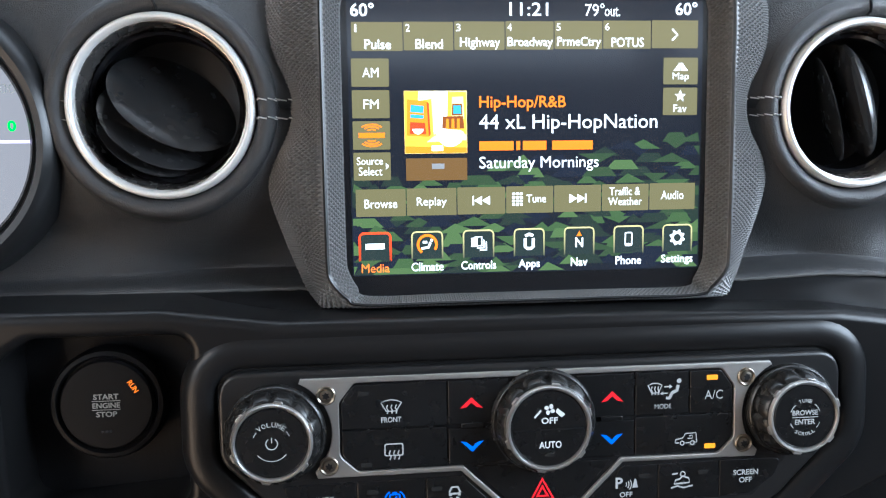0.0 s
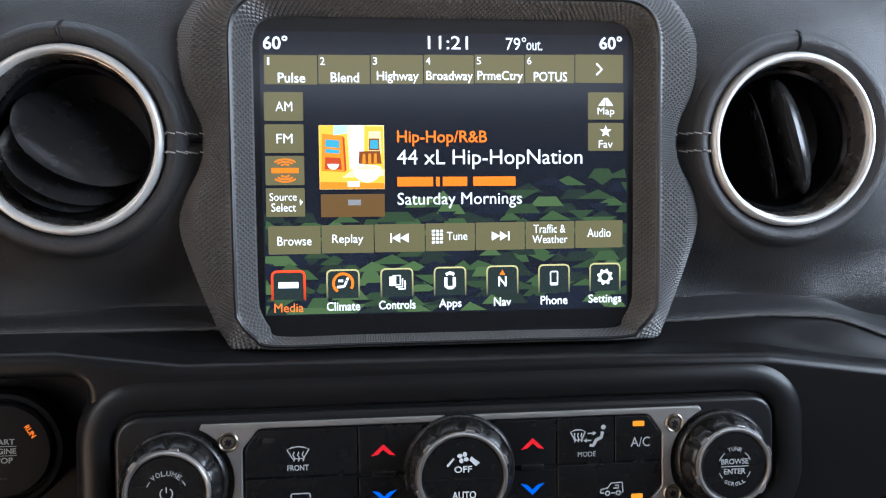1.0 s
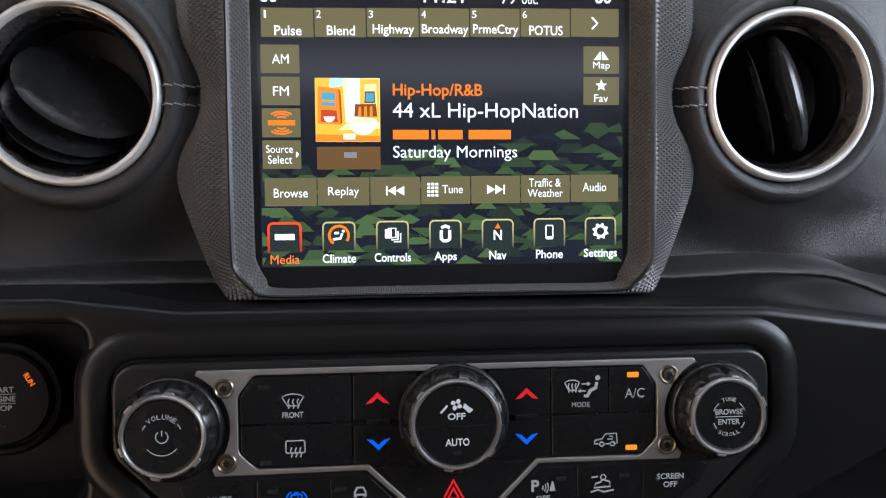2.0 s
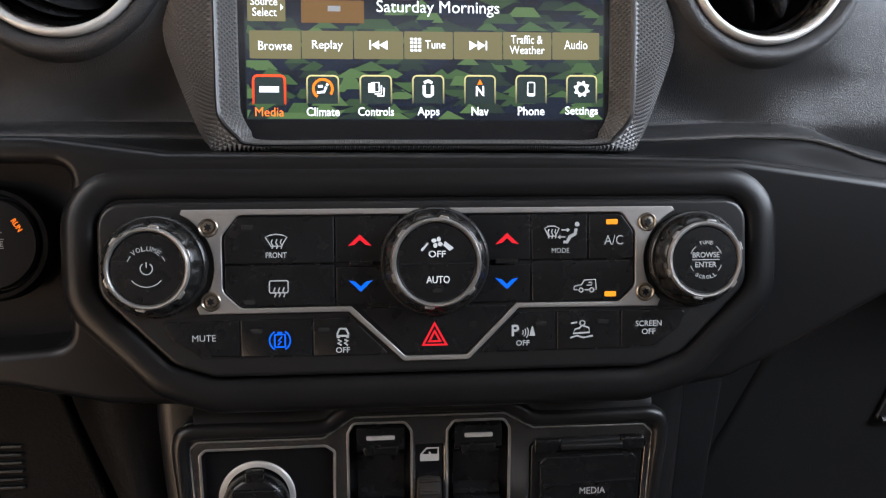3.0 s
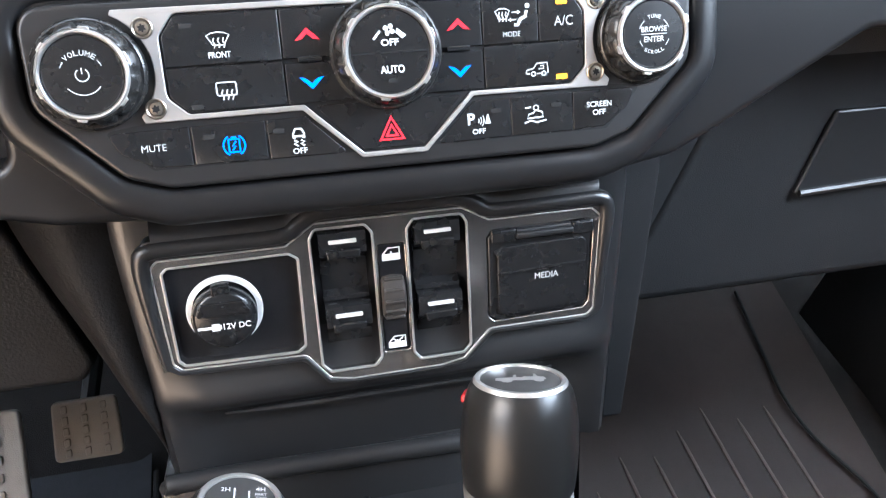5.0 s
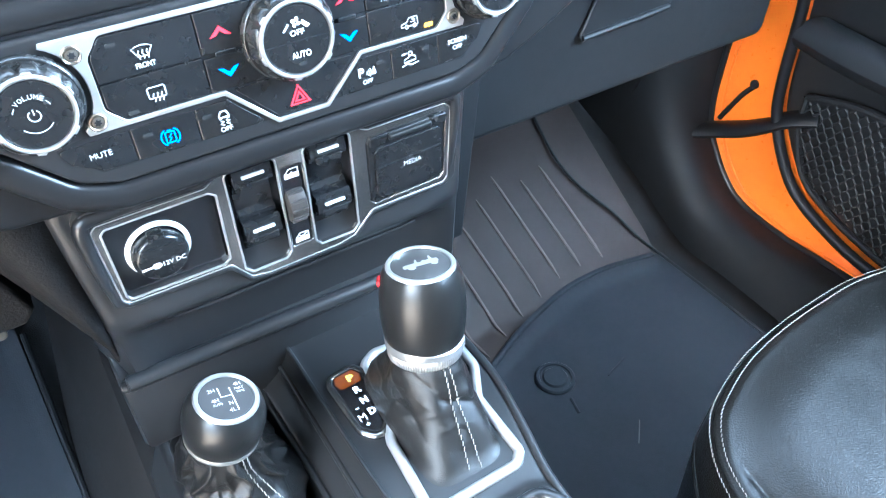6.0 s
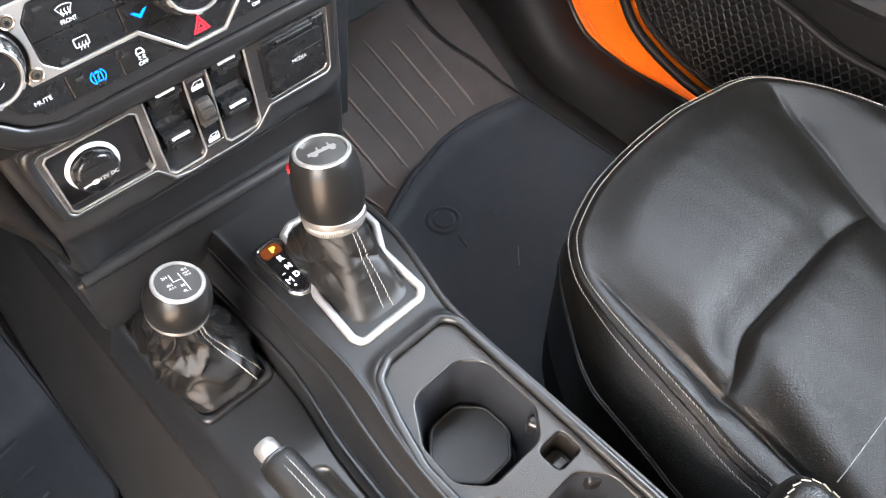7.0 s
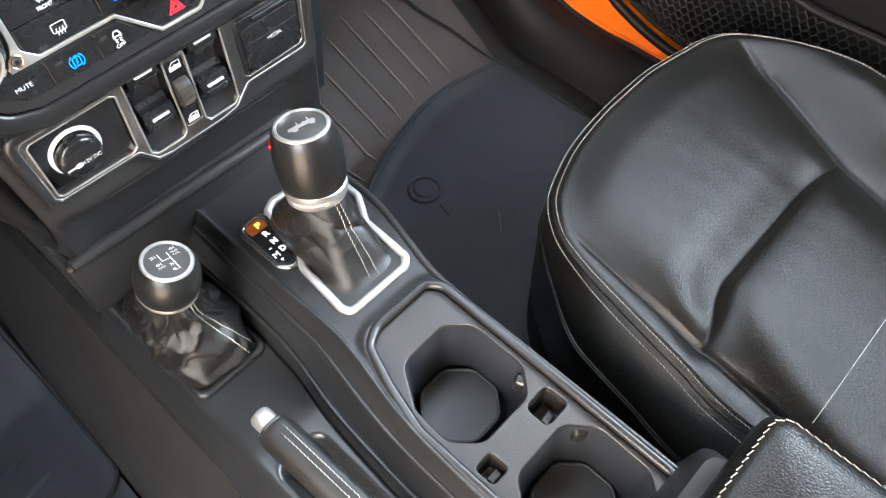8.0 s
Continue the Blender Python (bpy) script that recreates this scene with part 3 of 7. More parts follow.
# ---- round air vents ----
def air_vent(cx, cz, axis, tilt, depth, offs, inward):
    v = thing("air_vent", "round black air vent with satin silver ring", "air vent", panel(cx, 0.372, cz, 0.03), "round dashboard vents")
    part("leather_roll", torus_band([(41.2, -4), (42.6, 6), (44.0, 11.0), (46.4, 13.6), (49.2, 13.8), (51.6, 11.8), (53.2, 8.0), (55.5, 2), (54, -6)], 120), PAD, v, "padded leatherette roll", angle=80)
    part("ring", torus_band([(42.3, 4), (42.9, 9.8), (42.5, 12.2), (41.4, 13.7), (40.0, 13.8), (39.0, 12.6), (38.6, 10.4), (38.5, 4)], 120), RING, v, "satin silver ring", angle=60)
    part("roll_seam", tube([(0.0006 * math.sin(k * 1.7), r * 0.001, w * 0.001) for k, (r, w) in enumerate(((43.6, 10.4), (45.0, 12.5), (46.8, 13.8), (49.2, 14.0), (51.6, 12.1), (53.2, 8.4), (55.0, 3.6)))], 0.0007, 6), DEEP, v)
    part("sleeve", torus_band([(38.6, 10.2), (38.2, 10.0), (37.2, 4), (36.4, -2), (37.6, -2)], 96), SLEEVE, v, "polished grey inner sleeve")
    bm = bmesh.new()
    for z in (0.7338, 0.7252):
        y = (z - cz) * 1000
        stitches(bm, [(inward * math.sqrt(r * r - y * y) * 0.001, y * 0.001, w * 0.001) for r, w in ((43.4, 10.9), (44.4, 12.4), (46.4, 14.2), (49.2, 14.4), (51.8, 12.4), (53.6, 8.6))], 0.0046, 0.0040, 0.0011, 0.0007)
    tagged(part("stitching", bm, DASH_THREAD, v, "pale grey double stitching"), kind="stuff")
    part("throat", lathe([(36.6, -1), (35.4, -5), (34.6, -14), (33, -22), (20, -30), (0.1, -32)], 64, foot=False), SATIN, v)
    part("barrel_rim", torus_band([(36.0, -5), (36.4, -1), (35.2, 0.6), (33.8, -1), (33.8, -5)], 64), GLOSS, v)
    for k, (off, size, thick) in enumerate(offs):
        prof = [(0.1, -thick)] + [(size * math.sin(radians(a)), -thick * math.cos(radians(a))) for a in range(12, 180, 12)] + [(0.1, thick)]
        bm = lathe(prof, 56)
        m = Matrix.Rotation(radians(axis), 4, "Z") @ Matrix.Translation((0, off * 0.001, depth)) @ Matrix.Rotation(radians(tilt), 4, "X") @ Matrix.Diagonal((1, 0.9, 1, 1))
        part("vane", bm, VANE, v, m=m)
    return v


air_vent(*VENT[0], -36, -54, -0.006, ((3.0, 32, 1.6), (-10, 29.5, 1.2), (-17.5, 25.5, 1.0)), 1)
air_vent(*VENT[1], -73, 112, -0.004, ((6.0, 30.5, 7.4), (-8.5, 28.0, 1.6)), -1)

# ---- instrument cluster at the driver's side ----
cluster = thing("instrument_cluster", "round lit gauge behind a black hood", "gauge", panel(-0.2875, 0.362, 0.7165, 0.06))
part("hood", torus_band([(56.6, -14), (58.2, 2), (60, 5.5), (63, 6.2), (66, 4), (68.5, -2), (70, -14)], 96), SATIN, cluster)
part("rim", torus_band([(57.4, -3), (57.5, 0.6), (56.4, 1.4), (55.2, 0.4), (55.0, -3)], 96), GUN, cluster)
part("face", flat([circle(0, 0, 55.4, 96)], -2), G_CLUSTER, cluster, "pale lit gauge face")
part("numeral", lettering("100", 45.2, 23, 9, -1.6, 4.4), G_SOFT, cluster)
part("green_numeral", lettering("0", 46.8, 6.2, 3.8, -1.6, 5.0, 0.03), G_GREEN, cluster, "lit green numeral")
part("level_line", poly_faces([[(20, -1.7), (54.8, -1.7), (54.8, -0.3), (20, -0.3)]], -1.6), G_LAV, cluster, angle=0)

# ---- infotainment display ----
display = thing("infotainment_display", "lit touch screen in a knurled black bezel", "display", panel(0, 0.3585, 0.7145, 0.084))


def mirrored(half):
    """Key points of a closed outline from its right half, top to bottom."""
    return half + [(-x, y) for x, y in reversed(half)]


def closed(keys, n=5):
    k = len(keys)
    out = []
    for i in range(k):
        a, b, c, d = (Vector(keys[(i + j - 1) % k]) for j in range(4))
        for s in range(n):
            t = s / n
            q = 0.5 * ((2 * b) + (c - a) * t + (2 * a - 5 * b + 4 * c - d) * t ** 2 + (3 * b - a - 3 * c + d) * t ** 3)
            out.append((q.x, q.y))
    return out


OUTER = closed(mirrored([(40, 95), (92, 95), (106, 91), (116, 82), (123.5, 70), (126, 58), (126, 47), (123.5, 38), (117, 27), (115, 20), (115, 12), (117.5, 3), (123.5, -7), (126, -15), (126, -25), (122.5, -38), (112, -66), (107, -75.5), (104.5, -79.5), (96, -80.2), (40, -80.2)]))
SHOULD = closed(mirrored([(40, 90), (88, 90), (101, 87), (110, 78), (115.5, 67), (117, 57), (117, 47), (115, 38), (110.5, 27), (109, 20), (109, 12), (111, 3), (115, -7), (116.5, -15), (116.5, -25), (114.5, -38), (107.5, -64), (104, -73.5), (101.5, -78.4), (94, -79.4), (40, -79.4)]))
RIDGE = closed(mirrored([(40, 80.5), (78, 80.5), (88, 79.5), (95, 75), (98.6, 67), (99.3, 57), (99.3, 47), (99.3, 38), (99.3, 27), (99.3, 20), (99.3, 12), (99.3, 3), (99.3, -7), (99.3, -15), (99.3, -25), (99.2, -38), (99, -58), (97.5, -66), (90, -74.6), (82, -78), (40, -78)]))
RIDGE2 = closed(mirrored([(40, 79), (77.5, 79), (86.8, 78), (93.4, 73.8), (96.8, 66.4), (97.4, 57), (97.4, 47), (97.4, 38), (97.4, 27), (97.4, 20), (97.4, 12), (97.4, 3), (97.4, -7), (97.4, -15), (97.4, -25), (97.3, -38), (97.1, -57.4), (95.8, -65), (89, -73), (81.4, -76.6), (40, -76.6)]))
INNER = closed(mirrored([(40, 72.5), (74, 72.5), (82, 71.6), (87, 68.4), (89.2, 63), (89.6, 57), (89.6, 47), (89.6, 38), (89.6, 27), (89.6, 20), (89.6, 12), (89.6, 3), (89.6, -7), (89.6, -15), (89.6, -25), (89.5, -38), (89.3, -56), (88.6, -62), (84.6, -70), (79, -74.6), (40, -74.6)]))


def ring3(pts, w):
    return [(x * 0.001, y * 0.001, (w(y) if callable(w) else w) * 0.001) for x, y in pts]


def knurled(rings, around, across, high):
    """A band between closed rings of equal count, raised into a net of small diamond points."""
    mid = rings[len(rings) // 2]
    k = len(mid)
    run = [0.0]
    for i in range(k):
        run.append(run[-1] + (Vector(mid[(i + 1) % k]) - Vector(mid[i])).length)
    marks = np.interp(np.linspace(0, run[-1], around, endpoint=False), run, range(k + 1))

    def at(f, t):
        i, fr = int(f) % k, f - int(f)
        j = min(int(t * (len(rings) - 1)), len(rings) - 2)
        g = t * (len(rings) - 1) - j
        a = Vector(rings[j][i]).lerp(Vector(rings[j][(i + 1) % k]), fr)
        b = Vector(rings[j + 1][i]).lerp(Vector(rings[j + 1][(i + 1) % k]), fr)
        return a.lerp(b, g)
    def normal(f, t):
        return (at(f + 0.3, t) - at(max(0.0, f - 0.3), t)).cross(at(f, min(1, t + 0.04)) - at(f, max(0, t - 0.04))).normalized()
    sign = 1 if sum(normal(f, 0.75).z for f in marks[::40]) > 0 else -1
    bm = bmesh.new()
    grid = []
    for n, f in enumerate(marks):
        grid.append([bm.verts.new(at(f, m / across) + normal(f, m / across) * sign * (high if (n + m) % 2 and 0 < m < across else 0.0)) for m in range(across + 1)])
    for n in range(around):
        a, b = grid[n], grid[(n + 1) % around]
        for m in range(across):
            # each raised point keeps its own pyramid
            if (n + m) % 2:
                tris = ((a[m], b[m], a[m + 1]), (b[m], b[m + 1], a[m + 1]))
            else:
                tris = ((a[m], b[m], b[m + 1]), (a[m], b[m + 1], a[m + 1]))
            for t in tris:
                bm.faces.new(t)
    return bm


part("bezel", knurled([ring3(OUTER, -9), ring3(SHOULD, 1.5), ring3(RIDGE, 10.5)], 660, 20, 0.00085), KNURL, display, "knurled dark grey bezel", angle=0)
part("bezel_side", loft([ring3(OUTER, -40), ring3(OUTER, -9)], caps=False), SATIN, display, angle=60)
part("ridge", loft([ring3(RIDGE, 10.5), ring3([((a[0] + b[0]) / 2, (a[1] + b[1]) / 2) for a, b in zip(RIDGE, RIDGE2)], 11.3), ring3(RIDGE2, 10.6)], caps=False), SATIN, display, angle=60)
part("inner_lip", knurled([ring3(RIDGE2, 10.6), ring3([((a[0] + b[0]) / 2, (a[1] + b[1]) / 2) for a, b in zip(RIDGE2, INNER)], 5.45), ring3(INNER, 0.3)], 560, 8, 0.0007), KNURL, display, "knurled inner lip", angle=0)
glass = part("screen_glass", flat([INNER], 0.0), material("screen_surround", (0.012, 0.012, 0.014), 0.2, vary=0.05, wear=0.03), display, "black screen surround")
pic = part("picture", flat([box2(-86.6, -65, 87, 66, 1.2)], 0.12), G_BACK, display, "lit navy picture area")

# camouflage of small green wedges in the lower half
rnd = random.Random(4)
bm = bmesh.new()
row = 0
y = -64.8
while y < 2:
    h = 4.6
    x = -90 + rnd.uniform(-6, 0)
    while x < 88:
        w = rnd.uniform(9, 22)
        lim = -19 if x < -25 else -14 + (x + 25) * 0.14
        if y < lim and rnd.random() < (0.92 if y < -24 else 0.55):
            top, flip = y + h, rnd.random() < 0.3
            pts = [(x, y), (x + w, y), (x + w * rnd.uniform(0.35, 0.65), top)] if not flip else [(x, top), (x + w, top), (x + w * rnd.uniform(0.35, 0.65), y)]
            if rnd.random() < 0.35:
                pts = [(x, y), (x + w, y), (x + w * 0.78, top), (x + w * 0.25, top)]
            pts = [(max(-86, min(86.4, a)), max(-64.4, b)) for a, b in pts]
            if len({(round(a, 2), round(b, 2)) for a, b in pts}) == len(pts):
                zz = (0.22 + rnd.random() * 0.06) * 0.001
                bm.faces.new([bm.verts.new((a * 0.001, b * 0.001, zz)) for a, b in pts])
        x += w * rnd.uniform(0.45, 0.8)
    y += h * 0.72
tagged(part("camouflage", bm, G_CAMO, display, "green and navy camouflage wallpaper", angle=0), kind="stuff")


def key(x0, y0, x1, y1, mat=None, r=0.5):
    return part("screen_key", flat([box2(x0, y0, x1, y1, r)], 0.34), mat or G_KEY, display)


def word(text, cx, cy, width, parent, mat=None, height=0, bold=0.0):
    return part("lettering", lettering(text, cx, cy, width, 0.46, height, bold), mat or G_TEXT, parent)


word("60°", -79.3, 60.8, 11, pic, height=6.2, bold=0.015)
word("11:21", 0.1, 61.6, 18.8, pic, height=6.2, bold=0.004)
word("79°", 32.4, 61.5, 9.6, pic, height=6.0)
word("out.", 41.2, 60.6, 7.6, pic, height=4.2)
word("60°", 78.3, 62.4, 11, pic, height=6.2, bold=0.015)
edges = [-84.8, -60.3, -36.2, -11.5, 12.4, 36.5, 60.8, 84.7]
for i, (text, w) in enumerate((("Pulse", 12.4), ("Blend", 13), ("Highway", 19.4), ("Broadway", 22), ("PrmeCtry", 21.6), ("POTUS", 16.2), ("", 0))):
    dy = 1.6 * i / 6
    k = key(edges[i] + 0.25, 41.9 + dy, edges[i + 1] - 0.25, 55.2 + dy, G_TAB)
    if text:
        word(text, (edges[i] + edges[i + 1]) / 2 + 0.3, 44.9 + dy, w, k, height=5.6 if "y" in text else 4.5, bold=0.01)
        word(str(i + 1), edges[i] + 2.2, 52.3 + dy, 0.95 if i == 0 else 2.1, k, height=3.4)
    else:
        part("arrow", strokes([[(71.3, 52.6), (74.0, 49.9), (71.3, 47.2)]], 0.95, 0.5), G_TEXT, k, angle=0)
for (text, y0, y1, w) in (("AM", 25.3, 38.4, 7.6), ("FM", 10.6, 23.7, 7.2), ("", -4.2, 9.2, 0), ("Source|Select", -18.8, -5.6, 12.4)):
    k = key(-85.0, y0, -67.3, y1)
    yc = (y0 + y1) / 2
    if "|" in text:
        word("Source", -77.2, yc + 2.6, 12.4, k, height=3.6)
        word("Select", -77.0, yc - 2.3, 11.2, k, height=3.9)
        part("arrow", poly_faces([[(-69.6, yc + 1.6), (-68.2, yc), (-69.6, yc - 1.6)]], 0.5), G_TEXT, k, angle=0)
    elif text:
        word(text, -76.0, yc, w, k, height=4.3, bold=0.01)
    else:
        arcs = [[(-76 + r * math.sin(radians(a)) * 1.0, yc + s * (1.2 + r * 0.62 * math.cos(radians(a)))) for a in range(-48, 49, 12)] for r in (2.6, 4.6, 6.4) for s in (1, -1)]
        part("wave_mark", strokes(arcs, 0.75, 0.5), G_OTEXT, k, "orange wave mark", angle=0)
        part("wave_bar", poly_faces([[(-82.2, yc - 1.2), (-69.8, yc - 1.2), (-69.8, yc + 1.2), (-82.2, yc + 1.2)]], 0.54), G_OTEXT, k, angle=0)
k = key(67.2, 26.1, 84.7, 39.0)
word("Map", 76, 29.6, 8.2, k, height=4.3)
part("road_mark", poly_faces([[(72.2, 32.6), (75.6, 32.6), (75.8, 36.4), (75.2, 36.4)], [(76.2, 32.6), (79.6, 32.6), (76.8, 36.4), (76.2, 36.4)]], 0.5), G_TEXT, k, angle=0)
k = key(67.2, 11.2, 84.7, 24.5)
word("Fav", 75.9, 14.4, 6.8, k, height=3.6)
part("star", poly_faces([[(75.9 + (3.0 if a % 2 == 0 else 1.25) * math.sin(math.pi * a / 5), 20.4 + (3.0 if a % 2 == 0 else 1.25) * math.cos(math.pi * a / 5)) for a in range(10)]], 0.5), G_TEXT, k, angle=0)

# cover picture: a bright kitchen
art = part("cover_picture", flat([box2(-60.4, -6.3, -30.3, 23.3, 0.1)], 0.34), G_ART["cream"], display, "bright kitchen picture in gold tones")
for name, mat, pts, z in (
        ("back_wall", "gold", [(-60.3, 1), (-60.3, 23.2), (-47.6, 23.2), (-46.4, 1)], .38), ("window_light", "white", [(-46.4, 4), (-46.0, 23.2), (-39.6, 23.2), (-40.4, 4)], .40),
        ("window_post", "gold", [(-39.8, 2), (-39.4, 23.2), (-38.6, 23.2), (-38.8, 2)], .41), ("curtain", "sky", [(-53.8, 18.6), (-53.4, 23.2), (-47.0, 23.2), (-47.6, 19.6)], .42),
        ("wall_patch", "gold", [(-38.8, 3), (-38.6, 22.8), (-30.6, 22.8), (-30.5, 3)], .42), ("cabinet", "cream", [(-37.8, 10), (-37.4, 20.4), (-32.0, 20.6), (-31.6, 10)], .44),
        ("picture_frame", "brown", [(-37.6, 11.6), (-37.4, 17.2), (-32.6, 17.2), (-32.4, 11.6)], .46), ("picture_blue", "teal", [(-36.9, 12.4), (-36.8, 16.4), (-33.2, 16.4), (-33.0, 12.4)], .48),
        ("chair_back", "brown", [(-42.4, 5.4), (-42.0, 11.2), (-32.2, 11.4), (-31.6, 5.4)], .47), ("chair_gap", "amber", [(-40.6, 5.6), (-40.3, 10.0), (-39.2, 10.0), (-39.0, 5.6)], .49),
        ("chair_gap", "amber", [(-37.9, 5.6), (-37.7, 10.1), (-36.5, 10.1), (-36.4, 5.6)], .49), ("chair_gap", "amber", [(-35.2, 5.6), (-35.1, 10.1), (-33.9, 10.2), (-33.8, 5.6)], .49),
        ("table", "gold", [(-60.3, -6.2), (-60.3, 2.2), (-30.4, 3.2), (-30.4, -6.2)], .43), ("table_light", "cream", [(-50, -1.0), (-46, 2.2), (-30.5, 2.8), (-30.5, -0.2)], .45),
        ("table_edge", "amber", [(-60.3, -6.2), (-60.3, -2.8), (-30.4, -3.6), (-30.4, -6.2)], .45),
        ("packet", "amber", [(-59.4, 2.2), (-59.0, 19.4), (-49.6, 18.4), (-48.8, 1.6)], .46), ("packet_side", "red", [(-49.6, 18.4), (-48.8, 1.6), (-47.9, 2.6), (-48.6, 17.4)], .47),
        ("packet_mark", "teal", [(-57.6, 13.4), (-57.2, 16.8), (-51.0, 16.2), (-51.2, 12.8)], .50), ("packet_mark", "teal", [(-57.6, 10.6), (-57.4, 12.4), (-51.0, 11.8), (-51.2, 10.2)], .50),
        ("packet_patch", "red", [(-58.0, 3.0), (-57.6, 8.6), (-50.6, 8.2), (-50.0, 2.8)], .50)):
    part(name, poly_faces([pts], z), G_ART[mat], art, angle=0)
part("bowl", poly_faces([circle(-38.4, 3.4, 6.6, 24, 180, 360), [(-45.0 + 13.2 * (0.5 + 0.5 * math.cos(math.tau * k / 24)), 3.4 + 1.5 * math.sin(math.tau * k / 24)) for k in range(24)]], .52), G_ART["white"], art, angle=0)
part("bowl_inside", poly_faces([[(-38.4 + 5.4 * math.cos(math.tau * k / 20), 3.5 + 0.9 * math.sin(math.tau * k / 20)) for k in range(20)]], .56), G_ART["cream"], art, angle=0)
part("packet_bowl", poly_faces([circle(-54, 5.4, 2.6, 16, 180, 360)], .53), G_ART["white"], art, angle=0)
part("label_bar", poly_faces([[(-47.5, -5.2), (-47.5, -2.6), (-42, -2.6), (-42, -5.2)]], .55), G_ART["white"], art, angle=0)
part("mirrored_edge", flat([box2(-60.0, -19.2, -30.4, -8.6, 0.1)], 0.34), glow("art_reflection", (128, 90, 40), low=(44, 38, 30)), art)
part("small_bar", poly_faces([[(-47.5, -13.8), (-41.5, -13.8), (-41.5, -11.2), (-47.5, -11.2)]], 0.5), G_SOFT, art, angle=0)
word("Hip-Hop/R&B", -3.0, 17.2, 42.5, pic, G_OTEXT, 7.4, 0.012)
word("44 xL Hip-HopNation", 20.0, 7.4, 88.8, pic, G_TEXT, 9.2, 0.0)
for x0, x1 in ((-24.4, -7.6), (-6.2, -4.4), (-3.0, 8.6), (11.5, 31.8)):
    part("name_bar", poly_faces([[(x0, -5.2), (x1, -5.2), (x1, -0.8), (x0, -0.8)]], 0.46), G_OTEXT, pic, "plain orange bar", angle=0)
word("Saturday Mornings", 5.2, -11.9, 59.2, pic, G_TEXT, 7.4, 0.01)

edges = [-84.6, -60.2, -35.6, -11.6, 12.3, 36.4, 60.7, 84.6]
for i, text in enumerate(("Browse", "Replay", "", "Tune", "", "Traffic &|Weather", "Audio")):
    dy = 0.8 * i / 6
    k = key(edges[i] + 0.25, -36.2 + dy, edges[i + 1] - 0.25, -23.1 + dy)
    c, yc = (edges[i] + edges[i + 1]) / 2, -29.6 + dy
    if "|" in text:
        word("Traffic &", c - 0.3, yc + 3.0, 15.6, k, height=4.0)
        word("Weather", c - 0.1, yc - 2.0, 17.2, k, height=3.8)
    elif text == "Tune":
        word(text, c + 3.2, yc + 0.4, 9.8, k, height=3.9)
        part("keypad", poly_faces([[(c - 8.8 + a * 1.9, yc - 3.0 + b * 1.75), (c - 7.4 + a * 1.9, yc - 3.0 + b * 1.75), (c - 7.4 + a * 1.9, yc - 1.8 + b * 1.75), (c - 8.8 + a * 1.9, yc - 1.8 + b * 1.75)] for a in range(3) for b in range(4)], 0.5), G_TEXT, k, angle=0)
    elif text:
        word(text, c, yc - (0.5 if text != "Audio" else -0.6), (15.6, 14.4, 0, 0, 0, 0, 11.6)[i], k, height=5.2 if "y" in text else 4.2)
    else:
        d = 1 if i == 4 else -1
        part("skip_mark", poly_faces([[(c - d * 4.2, yc - 2.2), (c - d * 4.2, yc + 2.2), (c - d * 0.2, yc)], [(c - d * 0.2, yc - 2.2), (c - d * 0.2, yc + 2.2), (c + d * 3.6, yc)], [(c + d * 3.7, yc - 2.2), (c + d * 4.4, yc - 2.2), (c + d * 4.4, yc + 2.2), (c + d * 3.7, yc + 2.2)]], 0.5), G_TEXT, k, angle=0)

